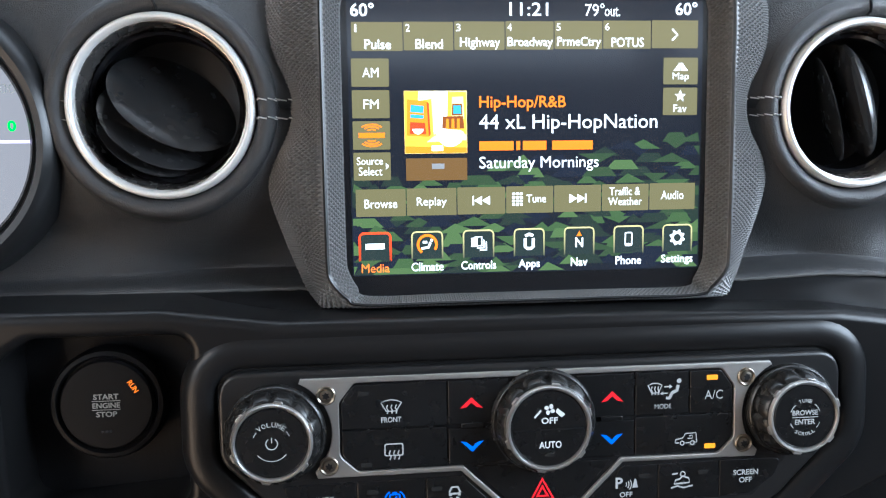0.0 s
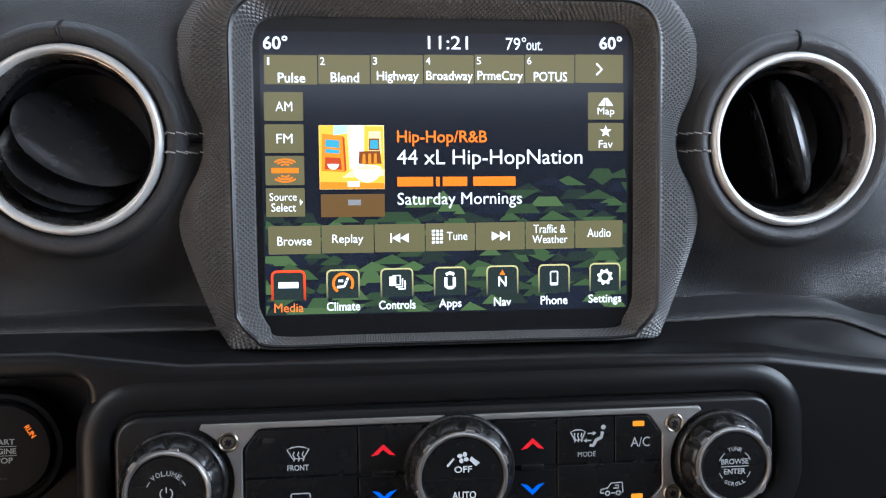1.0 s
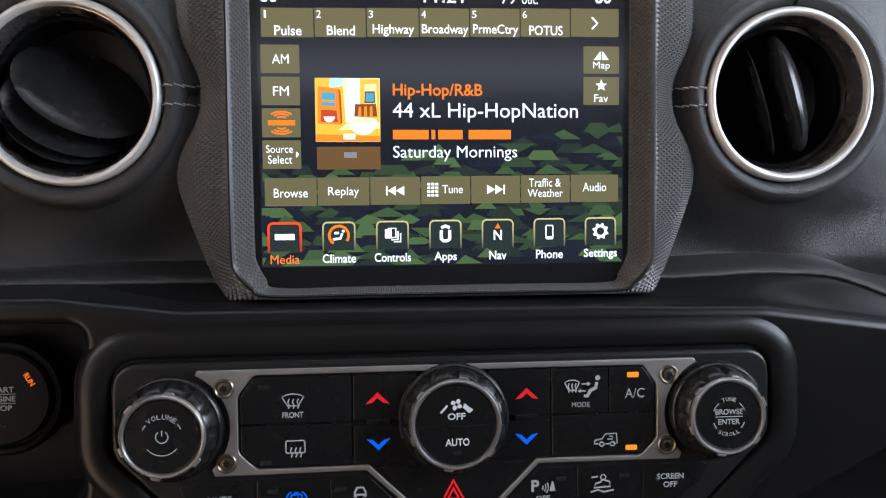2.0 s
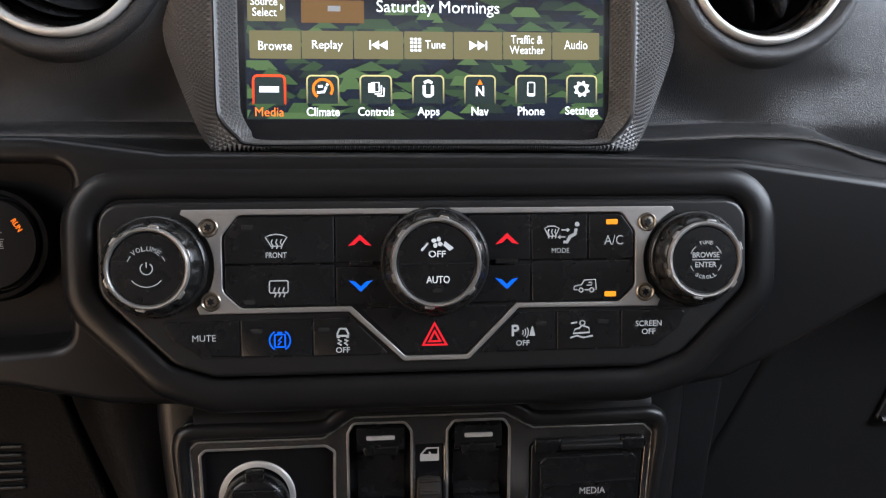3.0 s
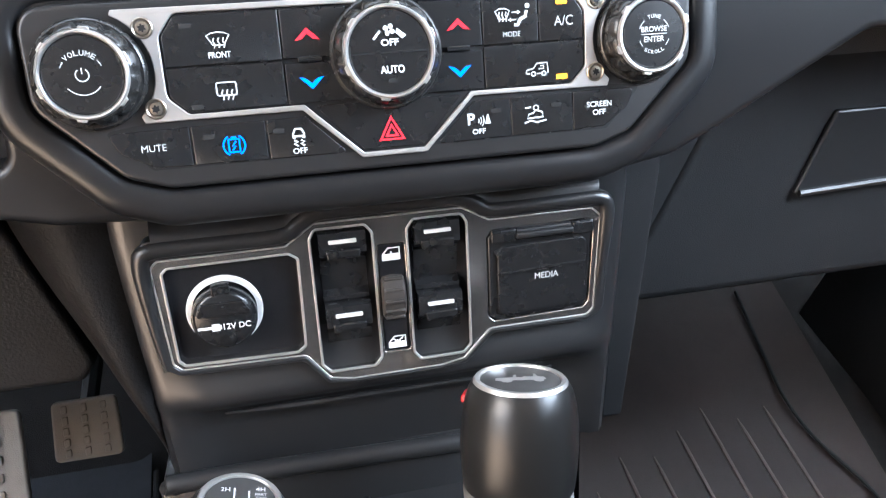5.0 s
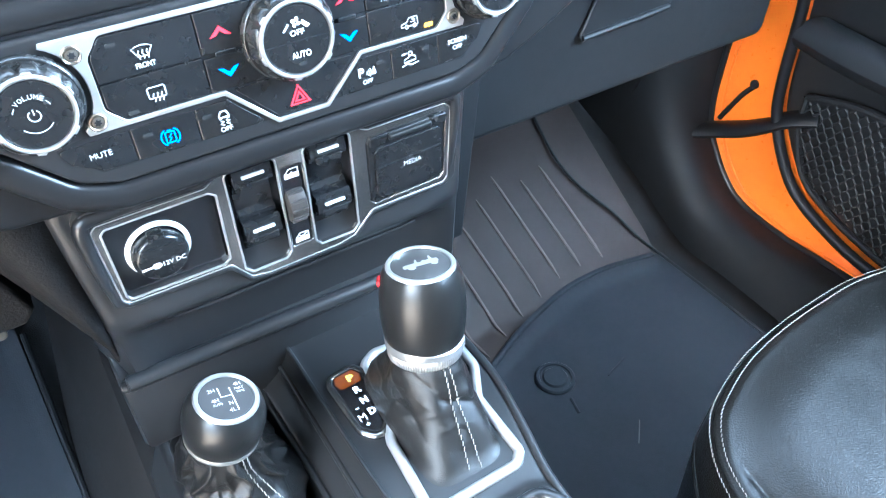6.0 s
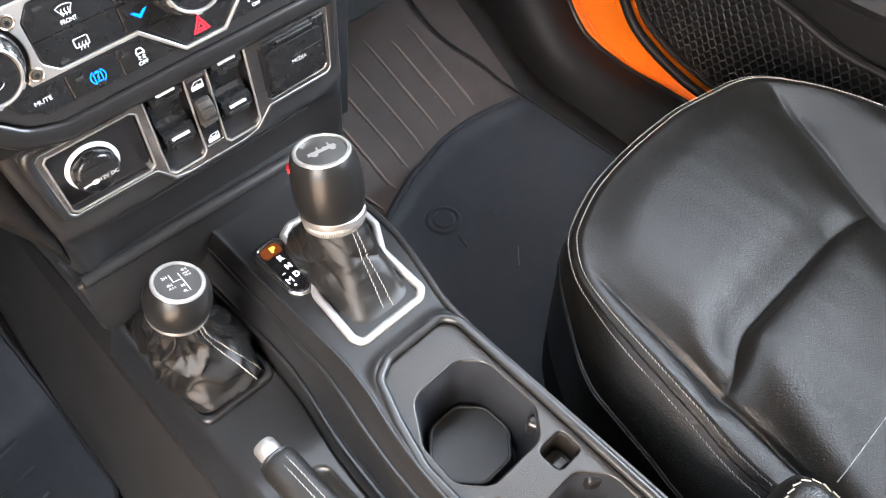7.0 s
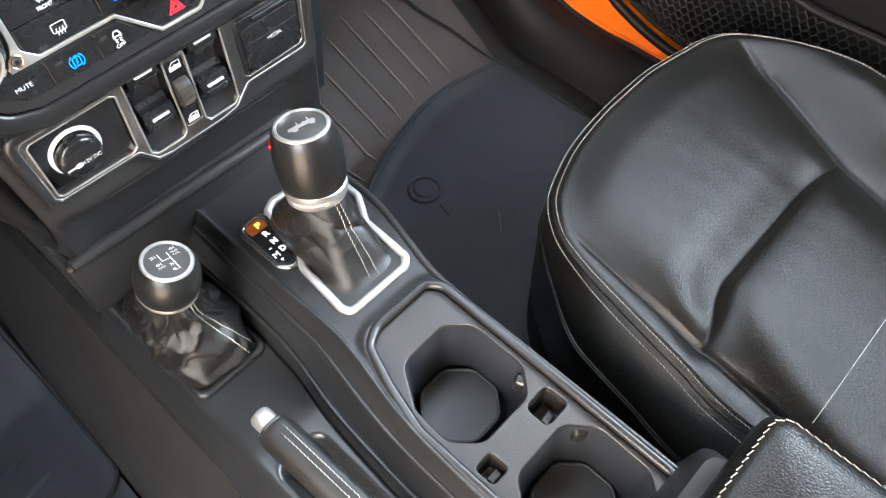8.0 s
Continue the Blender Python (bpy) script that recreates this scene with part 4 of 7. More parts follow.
for i, (text, w) in enumerate((("Media", 13.4), ("Climate", 15.6), ("Controls", 17.2), ("Apps", 10.8), ("Nav", 8.4), ("Phone", 13.2), ("Settings", 16.4))):
    c = -75.6 + 25.2 * i
    dy = 1.0 * i / 6
    y0, y1 = -57.4 + dy, -44.2 + dy
    tile = part("app_tile", flat([rounded([(c - 7.4, y0), (c + 7.4, y0), (c + 7.4, y1), (c - 7.4, y1)], [0.2, 0.2, 2.6, 2.6])], 0.34), glow("tile_navy", (20, 25, 36), low=(40, 52, 40)) if i == 0 else MATS["tile_navy"], display)
    part("tile_line", strokes([rounded([(c - 7.4, y0), (c - 7.4, y1), (c + 7.4, y1), (c + 7.4, y0)], [0.01, 2.4, 2.4, 0.01], 6)], 1.1 if i == 0 else 0.75, 0.5), G_HOT if i == 0 else G_LINE, tile, angle=0)
    word(text, c, -61.2 + dy - (0.6 if "pp" in text else 0) - (0.5 if text == "Settings" else 0), w, tile, glow("media_orange", (255, 122, 40)) if i == 0 else G_TEXT, 5.2 if text in ("Apps", "Settings") else 4.2, 0.012)
    yc = (y0 + y1) / 2 + 0.2
    if i == 0:
        part("white_bar", poly_faces([[(c - 4.6, yc - 1.4), (c + 4.6, yc - 1.4), (c + 4.6, yc + 1.4), (c - 4.6, yc + 1.4)]], 0.5), G_TEXT, tile, angle=0)
    elif i == 1:
        part("dial_arc", strokes([[(c + 4.5 * math.cos(radians(a)), yc + 0.2 + 4.5 * math.sin(radians(a))) for a in range(235, -40, -15)]], 1.3, 0.5), G_OTEXT, tile, angle=0)
        part("seat_mark", strokes([[(c - 2.8, yc - 1.6), (c + 0.6, yc - 1.2), (c + 1.6, yc + 1.2)], [(c - 2.2, yc + 1.4), (c + 0.0, yc + 1.4)], [(c + 1.7, yc + 1.8), (c + 2.5, yc + 2.6)]], 1.2, 0.5), G_TEXT, tile, angle=0)
    elif i == 2:
        part("stack_mark", strokes([[(c - 1.8, yc + 3.2), (c + 1.6, yc + 3.2), (c + 1.6, yc - 1.2), (c - 1.8, yc - 1.2), (c - 1.8, yc + 3.2)], [(c + 2.6, yc + 1.8), (c + 2.6, yc - 2.2), (c - 0.6, yc - 2.2)], [(c + 3.8, yc + 0.8), (c + 3.8, yc - 3.2), (c + 0.6, yc - 3.2)]], 0.7, 0.5), G_TEXT, tile, angle=0)
        part("stack_fill", poly_faces([[(c - 3.6, yc - 1.6), (c - 0.4, yc - 1.6), (c - 0.4, yc + 2.8), (c - 3.6, yc + 2.8)]], 0.52), G_TEXT, tile, angle=0)
    elif i == 3:
        part("app_mark", strokes([[(c - 2.0, yc + 1.8), (c - 2.0, yc - 2.4), (c - 1.0, yc - 3.2), (c + 1.0, yc - 3.2), (c + 2.0, yc - 2.4), (c + 2.0, yc + 1.8)], [(c - 2.0, yc + 3.0), (c, yc + 3.9), (c + 2.0, yc + 3.0)]], 1.5, 0.5), G_TEXT, tile, angle=0)
    elif i == 4:
        word("N", c, yc - 0.9, 4.0, tile, G_TEXT, 4.8, 0.02)
        part("north_arrow", poly_faces([[(c - 1.4, yc + 2.2), (c + 1.4, yc + 2.2), (c, yc + 4.8)]], 0.5), G_OTEXT, tile, angle=0)
    elif i == 5:
        part("phone_mark", strokes([rounded([(c - 1.7, yc - 3.2), (c + 1.7, yc - 3.2), (c + 1.7, yc + 3.2), (c - 1.7, yc + 3.2)], 0.6, 3) + [(c - 1.7, yc - 2.6)], [(c - 1.7, yc - 2.4), (c + 1.7, yc - 2.4)]], 0.6, 0.5), G_TEXT, tile, angle=0)
    else:
        part("gear_mark", flat([[(c + (4.0 if (a // 2) % 2 else 3.1) * math.cos(math.tau * a / 32), yc + (4.0 if (a // 2) % 2 else 3.1) * math.sin(math.tau * a / 32)) for a in range(32)], circle(c, yc, 1.9, 20)], 0.5), G_TEXT, tile, angle=0)

# ---- climate panel ----
climate = thing("climate_panel", "black climate control panel framed in satin silver", "control panel", panel(0, 0.321, 0.585, 0.1))
part("housing", slab([rounded([(-148, 28.5), (148, 28.5), (148, -12), (116, -44), (98, -50), (-98, -50), (-116, -44), (-148, -12)], [13, 13, 14, 16, 16, 16, 16, 14], 9)], -14, 0.6, 2.2, steps=4), SATIN, climate, "rounded satin black surround")
part("key_bed", flat([rounded([(-95, 24), (95, 24), (95, -20), (122, -22), (104, -41.5), (-104, -41.5), (-122, -24), (-95, -20)], 2)], 0.66), DEEP, climate)


def arc(cx, cy, r, a0, a1, n=14):
    return [(cx + r * math.cos(radians(a0 + (a1 - a0) * i / (n - 1))), cy + r * math.sin(radians(a0 + (a1 - a0) * i / (n - 1)))) for i in range(n)]


outer = rounded([(-111, 25.0), (111, 25.0), (112.5, 22.5)], [0, 1.0, 0], 3) + arc(123, 0, 25.5, 116, 226) + rounded([(104.2, -21.4), (38.6, -21.0), (15.4, -44.2), (-14.2, -44.2), (-38.6, -21.2), (-104.2, -21.4)], [0, 1, 2.2, 2.2, 1, 0], 4) + arc(-123, 0, 25.5, -46, 64)
inner = rounded([(-87, 22.4), (87, 22.4), (93.4, 13.5), (93.4, -11.5), (86, -19.0), (37.6, -18.8), (14.6, -42.0), (-13.4, -42.0), (-37.6, -18.8), (-86, -19.0), (-94, -11.5), (-94, 13.5)], [4, 4, 5, 5, 4, 1.2, 2, 2, 1.2, 4, 5, 5], 5)
part("silver_plate", slab([outer, inner], 0.4, 2.4, 0.55, steps=2), SILVER, climate, "satin silver frame plate")
for x, y in ((-99.6, 17.2), (-99.0, -15.6), (99.0, 17.8), (98.0, -14.6)):
    s = part("screw", lathe([(4.4, 1), (4.4, 2.9), (3.9, 3.3), (3.2, 2.8), (3.1, 2.3), (2.6, 3.3), (1.3, 3.5), (1.2, 2.3), (0.1, 2.3)], 20, cx=x, cy=y), STEEL, climate, "small steel star screw")
    # No hollow here: a flat dark star paints the shade of the socket.
    part("star_shade", poly_faces([[(x + (1.9 if i % 2 else 1.15) * math.cos(radians(30 * i + 10)), y + (1.9 if i % 2 else 1.15) * math.sin(radians(30 * i + 10))) for i in range(12)]], 3.56), DEEP, s, "flat dark star for the socket's shade", angle=0)


def ckey(pts, r=1.0, top=1.9, bevel=0.5):
    return part("control_key", slab([rounded(pts, r, 4)], 0.2, top, bevel, steps=2), KEY, climate)


def icon(k, name, bm, mat=None, label=""):
    return part(name, bm, mat or G_SOFT, k, label, angle=0)


def led(k, x, y, mat=None, w=5.0, h=2.2):
    part("led", slab([box2(x - w / 2, y - h / 2, x + w / 2, y + h / 2, 0.5)], 1.7, 2.15, 0.15), mat or G_DIM, k)


ZI = 2.02
k = ckey([(-87, 21.6), (-44.8, 21.6), (-44.8, 0.7), (-93, 0.7), (-93, 13.4)], [3, .4, .4, .6, 4])
icon(k, "defrost_mark", strokes([[(-75.0, 12.6), (-73, 13.5), (-70.4, 13.9), (-67.6, 13.5), (-65.6, 12.6), (-68.0, 8.6), (-72.6, 8.6), (-75.0, 12.6)]] + [[(x, 7.4), (x + 0.5, 8.8), (x - 0.3, 10.2), (x + 0.3, 11.6)] for x in (-72.2, -70.2, -68.2)], 0.55, ZI))
part("lettering", lettering("FRONT", -70.4, 4.6, 9.2, ZI, 2.6, 0.02), G_SOFT, k)
led(k, -82.9, 17.0)
k = ckey([(-93, 0.1), (-44.8, 0.1), (-44.8, -18.2), (-86, -18.2), (-93, -11.4)], [.6, .4, .4, 3, 4])
icon(k, "rear_defrost_mark", strokes([rounded([(-73.6, -6.8), (-65.4, -6.8), (-65.4, -12.2), (-73.6, -12.2)], 0.8, 3) + [(-73.6, -7.4)]] + [[(x, -14.2), (x + 0.5, -12.8), (x - 0.3, -11.4), (x + 0.3, -9.8)] for x in (-71.4, -69.4, -67.4)], 0.6, ZI))
led(k, -82.3, -16.2)
for sx in (-1, 1):
    k = ckey([(sx * 44.2, 21.6), (sx * 16, 21.6), (sx * 16, 0.9), (sx * 44.2, 0.9)], 0.5)
    icon(k, "warmer_arrow", poly_faces([[(sx * 33.4 - 5.4, 8.2), (sx * 33.4, 13.4), (sx * 33.4, 11.0), (sx * 33.4 - 2.4, 8.8)], [(sx * 33.4 + 5.4, 8.2), (sx * 33.4, 13.4), (sx * 33.4, 11.0), (sx * 33.4 + 2.4, 8.8)]], ZI), G_RED, "lit red arrow")
    k = ckey([(sx * 44.2, -0.9), (sx * 16, -0.9), (sx * 16, -18.2), (sx * 44.2, -18.2)], 0.5)
    icon(k, "cooler_arrow", poly_faces([[(sx * 33.2 - 5.4, -7.2), (sx * 33.2, -12.4), (sx * 33.2, -10.0), (sx * 33.2 - 2.4, -7.8)], [(sx * 33.2 + 5.4, -7.2), (sx * 33.2, -12.4), (sx * 33.2, -10.0), (sx * 33.2 + 2.4, -7.8)]], ZI), G_BLUE, "lit blue arrow")
    part("ridge_bar", slab([box2(sx * 33 - 5.4, -0.9, sx * 33 + 5.4, 1.5, 0.8)], 1.2, 2.9, 0.5), KEY, climate)
k = ckey([(44.8, 21.6), (70.9, 21.6), (70.9, 0.9), (44.8, 0.9)], 0.4)
icon(k, "air_flow_mark", strokes([[(50.8, 15.2), (52.8, 16.2), (55.6, 16.2), (57.6, 15.2), (55.8, 11.6), (52.6, 11.6), (50.8, 15.2)]] + [[(x, 10.6), (x + 0.4, 12), (x - 0.2, 13.4), (x + 0.2, 14.8)] for x in (52.6, 54.2, 55.8)] + [[(58.6, 14.4), (61.6, 14.4)], [(57.6, 11.2), (60.4, 11.2)]], 0.6, ZI))
icon(k, "arrow_head", poly_faces([[(61.2, 13.4), (61.2, 15.4), (62.8, 14.4)], [(58.2, 10.2), (58.2, 12.2), (56.6, 11.2)]], ZI + 0.02))
icon(k, "seated_mark", strokes([[(65.6, 15.0), (65.0, 12.4), (62.8, 11.4)], [(62.8, 11.6), (61.2, 8.8), (59.6, 9.0)]], 1.5, ZI))
icon(k, "seated_head", flat([circle(66.0, 17.0, 1.15, 14)], ZI))
part("lettering", lettering("MODE", 58.2, 5.0, 8.2, ZI, 2.3, 0.02), G_SOFT, k)
k = ckey([(71.5, 21.6), (87, 21.6), (92.6, 13.6), (92.6, 0.9), (71.5, 0.9)], [.4, 3, 4, .6, .4])
part("lettering", lettering("A/C", 83.2, 9.6, 9.0, ZI, 4.4), G_SOFT, k)
led(k, 82.4, 18.0, G_AMBER, 5.4, 2.4)
k = ckey([(44.8, 0.3), (92.6, 0.3), (92.6, -11.4), (86, -18.2), (44.8, -18.2)], [.4, .6, 4, 3, .4])
icon(k, "recirculation_mark", strokes([[(64.4, -13.2), (64.6, -11.6), (68.0, -10.9), (69.4, -8.8), (74.6, -8.6), (75.0, -13.2), (74.2, -13.2)], [(71.4, -13.3), (69.4, -13.3)], [(66.2, -13.2), (64.4, -13.2)], [(70.4, -11.2), (72.8, -11.2), (72.9, -9.9), (71.2, -9.9)]], 0.6, ZI))
for x in (67.8, 72.8):
    icon(k, "wheel_mark", flat([circle(x, -13.4, 1.25, 16), circle(x, -13.4, 0.65, 14)], ZI + 0.03))
led(k, 81.6, -15.4, G_AMBER, 5.4, 2.4)
# lower row
k = ckey([(-33.5, -19.6), (33.5, -19.6), (13.8, -41.0), (-12.8, -41.0)], [.6, .6, 2, 2], 1.4)
icon(k, "hazard_mark", strokes([[(-5.4, -37.2), (5.2, -37.2), (-0.1, -27.4), (-5.4, -37.2)], [(-2.6, -35.6), (2.4, -35.6), (-0.1, -31.0), (-2.6, -35.6)]], 1.75, 1.6), G_RED, "lit red warning triangle")
k = ckey([(-121, -24.6), (-87.3, -24.2), (-87.3, -40.8), (-103, -40.4), (-116.5, -33)], [3, .4, .4, 4, 4], 1.2)
part("lettering", lettering("MUTE", -102.6, -32.0, 10.2, 1.34, 2.9, 0.02), G_SOFT, k)
k = ckey([(-86.7, -24.2), (-55.4, -24.0), (-55.4, -41.2), (-86.7, -40.8)], 0.4, 1.2)
icon(k, "engine_stop_mark", strokes([rounded([(-71.8, -31.0), (-67.2, -31.0), (-67.2, -36.6), (-71.8, -36.6)], 0.5, 3) + [(-71.8, -31.4)], [(-70.6, -30.2), (-68.4, -30.2)], [(-68.6, -31.9), (-70.2, -34.0), (-68.9, -34.0), (-70.4, -35.8)], arc(-69.5, -33.7, 4.6, 120, 240, 8), arc(-69.5, -33.7, 4.6, 60, -60, 8)], 0.7, 1.34), G_BLUE, "lit blue mark")
led(k, -79.5, -29.2)
k = ckey([(-54.8, -24.0), (-37.8, -23.8), (-20.2, -41.4), (-54.8, -41.2)], [.4, 1.5, 1.5, .4], 1.2)
icon(k, "traction_mark", strokes([[(-44.2, -31.6), (-43.0, -29.0), (-40.2, -29.0), (-39.0, -31.6)], [(-44.4, -32.2), (-38.8, -32.2)], [(-43.8, -33.9), (-42.2, -34.6), (-43.8, -35.5), (-42.2, -36.5)], [(-40.9, -33.9), (-39.3, -34.6), (-40.9, -35.5), (-39.3, -36.5)]], 0.9, 1.34))
icon(k, "car_wheels", poly_faces([[(-44.4, -33.2), (-43.0, -33.2), (-43.0, -32.0), (-44.4, -32.0)], [(-40.2, -33.2), (-38.8, -33.2), (-38.8, -32.0), (-40.2, -32.0)]], 1.36))
part("lettering", lettering("OFF", -41.6, -38.6, 6.4, 1.34, 2.6, 0.02), G_SOFT, k)
led(k, -50.0, -29.2)
k = ckey([(38.4, -23.4), (56.0, -23.2), (56.0, -41.0), (20.2, -41.4)], [1.5, .4, .4, 1.5], 1.2)
part("lettering", lettering("P", 37.2, -31.6, 3.6, 1.34, 5.4, 0.03), G_SOFT, k)
icon(k, "sensor_waves", strokes([arc(39.0, -32.4, r, -40, 30, 6) for r in (1.8, 3.0, 4.2)], 0.5, 1.34))
icon(k, "cone_mark", poly_faces([[(43.6, -34.2), (46.4, -34.2), (45.4, -29.8), (44.8, -29.8)]], 1.36))
part("lettering", lettering("OFF", 40.6, -37.4, 6.4, 1.34, 2.5, 0.02), G_SOFT, k)
led(k, 49.0, -28.6)
k = ckey([(56.6, -23.2), (86.6, -23.0), (86.6, -41.0), (56.6, -41.0)], 0.4, 1.2)
icon(k, "hill_descent_mark", strokes([[(64.2, -33.6), (65.2, -31.6), (67.2, -31.2), (68.4, -29.9), (71.6, -31.0), (72.0, -33.2), (64.2, -33.6)], [(62.8, -35.6), (66, -34.6), (69, -35.6), (73.6, -34.8)], [(63.2, -28.8), (66.2, -28.4)]], 0.8, 1.34))
icon(k, "descent_dial", flat([circle(68.6, -28.9, 1.5, 16), circle(68.6, -28.9, 0.9, 16)], 1.36))
led(k, 78.4, -28.2)
k = ckey([(87.2, -23.0), (119, -23.2), (114.5, -32), (103, -40.2), (87.2, -41.0)], [.4, 3, 4, 4, .4], 1.2)
part("lettering", lettering("SCREEN", 100.2, -29.6, 12.6, 1.34, 2.7, 0.02), G_SOFT, k)
part("lettering", lettering("OFF", 100.2, -33.4, 6.6, 1.34, 2.7, 0.02), G_SOFT, k)


def knob(name, cx, cy, r, height, label):
    """A fluted black rotary knob with a satin silver ring and a flat cap."""
    kn = part(name, lathe([(r + 5.6, 0.5), (r + 5.6, 3.0), (r + 4.9, 4.2), (r + 4.4, 4.6)], 64, cx=cx, cy=cy), GRIPPY, climate, label)
    part("grip", lathe([(r + 3.6, 3.0), (r + 3.8, 6.0), (r + 3.0, height - 5.0), (r + 1.2, height - 2.2), (r + 0.4, height - 1.8)], 144, 12, 1.5, cx=cx, cy=cy, zone=(5, height - 2.6)), GRIPPY, kn, "fluted black grip")
    ring = part("ring", torus_band([(r + 0.6, height - 2.6), (r + 0.5, height - 0.9), (r - 0.2, height), (r - 0.9, height - 0.1), (r - 1.5, height - 0.9), (r - 1.6, height - 2.6)], 96, cx=cx, cy=cy), BRIGHT, kn, "satin silver ring")
    part("cap", lathe([(r - 1.7, height - 3.0), (r - 1.8, height - 1.3), (r - 2.3, height - 0.8), (0.1, height - 0.5)], 64, cx=cx, cy=cy), KEY, kn, "flat black cap")
    for a in range(0, 360, 60):
        c, s = math.cos(radians(a + 20)), math.sin(radians(a + 20))
        part("ring_tab", slab([rounded([(cx + (r + q) * c - w * s, cy + (r + q) * s + w * c) for q, w in ((0.2, -2.4), (1.5, -1.7), (1.5, 1.7), (0.2, 2.4))], 0.3, 2)], height - 2.4, height - 0.7, 0.3), BRIGHT, kn)
    return kn


H = 15.0
kn = knob("volume_knob", -122.8, 0.2, 17.2, H, "black volume knob with silver ring")
ZK = H - 0.32
pts = "VOLUME"
for i, ch in enumerate(pts):
    a = 90 + 37.5 - 15 * i
    part("lettering", lettering(ch, -122.8 + 8.5 * math.cos(radians(a)), 0.2 + 8.5 * math.sin(radians(a)), 1.75, ZK, 2.1, 0.01, a - 90), G_SOFT, kn)
icon(kn, "power_mark", strokes([[(-122.8, 3.0), (-122.8, 0.6)], arc(-122.8, 0.2, 2.5, 125, 415, 16)], 0.5, ZK))
icon(kn, "level_arc", strokes([arc(-122.8, 0.2, 7.8, 218, 322, 14), arc(-122.8, 0.2, 8.3, 158, 140, 4), arc(-122.8, 0.2, 8.3, 40, 22, 4)], 0.4, ZK))
kn = knob("tune_knob", 121.8, 0.6, 16.8, H, "black tuning knob with silver ring")
for wd, yy, ww in (("BROWSE", 2.2, 12.6), ("ENTER", -2.2, 10.0)):
    part("lettering", lettering(wd, 121.8, 0.6 + yy, ww, ZK, 2.5, 0.02), G_SOFT, kn)
for wd, base, sgn in (("TUNE", 90, -1), ("SCROLL", 270, 1)):
    n = len(wd)
    for i, ch in enumerate(wd):
        a = base + sgn * (i - (n - 1) / 2) * 12.5
        part("lettering", lettering(ch, 121.8 + 7.9 * math.cos(radians(a)), 0.6 + 7.9 * math.sin(radians(a)), 1.4, ZK, 1.7, 0.02, a - base), G_SOFT, kn)
icon(kn, "word_lines", strokes([[(115.4, 0.6), (128.2, 0.6)], arc(121.8, 0.6, 7.6, 160, 128, 5), arc(121.8, 0.6, 7.6, 52, 20, 5), arc(121.8, 0.6, 7.6, 200, 222, 5), arc(121.8, 0.6, 7.6, 318, 340, 5)], 0.4, ZK))
kn = knob("fan_knob", 0.2, 1.0, 19.2, H, "black fan knob with silver ring")
icon(kn, "cap_split", strokes([[(-16.2, 0.6), (16.6, 0.6)]], 0.7, ZK), DEEP)
part("lettering", lettering("OFF", 0.3, 4.8, 7.6, ZK, 2.9, 0.02), G_WHITE, kn)
part("lettering", lettering("AUTO", 0.6, -6.4, 10.4, ZK, 3.3, 0.02), G_WHITE, kn)
icon(kn, "fan_mark", poly_faces([[(0.3 + math.cos(radians(a)) * 1.55 + 1.0 * math.cos(math.tau * q / 12) * abs(math.cos(radians(a))) + 0.5 * math.cos(math.tau * q / 12) * abs(math.sin(radians(a))), 9.9 + math.sin(radians(a)) * 1.55 + 0.5 * math.sin(math.tau * q / 12) * abs(math.cos(radians(a))) + 1.0 * math.sin(math.tau * q / 12) * abs(math.sin(radians(a)))) for q in range(12)] for a in (60, 150, 240, 330)], ZK), G_WHITE)
icon(kn, "speed_wedges", poly_faces([[(-7.0, 6.6), (-6.2, 6.0), (-3.4, 9.2), (-3.8, 10.0)], [(3.8, 10.4), (3.0, 8.6), (5.8, 6.0), (7.6, 7.4)]], ZK), G_WHITE)
part("led", slab([box2(-1.6, -12.2, 2.6, -10.2, 0.5)], H - 1.2, H - 0.15, 0.1), G_DIM, kn)

# ---- lower stack under the climate panel ----
stack = thing("center_stack", "black plastic centre stack with a storage slot", "centre stack")
rings = []
# the face runs down from the pod, swells to a lip and rolls under into the slot
for z, k, g in ((0.535, 1.0, 0), (0.50, 1.0, 0), (0.45, 0.975, 0), (0.432, 0.965, 0.002), (0.424, 0.96, 0.0030), (0.4175, 0.957, 0.0055), (0.4125, 0.954, 0.0072), (0.4085, 0.952, 0.0078), (0.4045, 0.950, 0.0070), (0.4015, 0.948, 0.0045), (0.3985, 0.945, 0.001), (0.393, 0.942, -0.007), (0.380, 0.935, -0.012), (0.340, 0.915, -0.012)):
    w, c = 0.1365 * k, 0.152 * k
    y0, y1 = 0.362 - g, 0.362 - max(0, g) * 0.15
    half = [(c, 0.78, z), (c + 0.004, 0.42, z), (w + 0.004, y1 + 0.006, z), (w, y1 + 0.0015, z), (w - 0.006, y1 * 0.9 + y0 * 0.1, z), (w - 0.018, y1 * 0.4 + y0 * 0.6, z), (w - 0.030, y0, z)]
    rings.append([(-x, y, z) for x, y, z in half] + half[::-1])
part("stack_face", loft(rings), SATIN, stack, angle=40)
part("slot_ridge", tube([(-0.098, 0.3685, 0.391), (-0.06, 0.3675, 0.3905), (0.095, 0.3675, 0.389)], [0.001, 0.0022, 0.001], 8), SATIN, stack)
part("slot_lip", tube(spline([(0.100, 0.364, 0.346), (0.085, 0.361, 0.350), (-0.115, 0.362, 0.355), (-0.130, 0.3625, 0.3535), (-0.138, 0.366, 0.350)], 6), [0.0058] * 14 + [0.0054] * 6 + [0.0044] * 3 + [0.003] * 2, 14), SATIN, stack)
part("slot_floor", solid(-0.140, 0.362, 0.28, 0.100, 0.62, 0.352, 0.006), SATIN, stack)
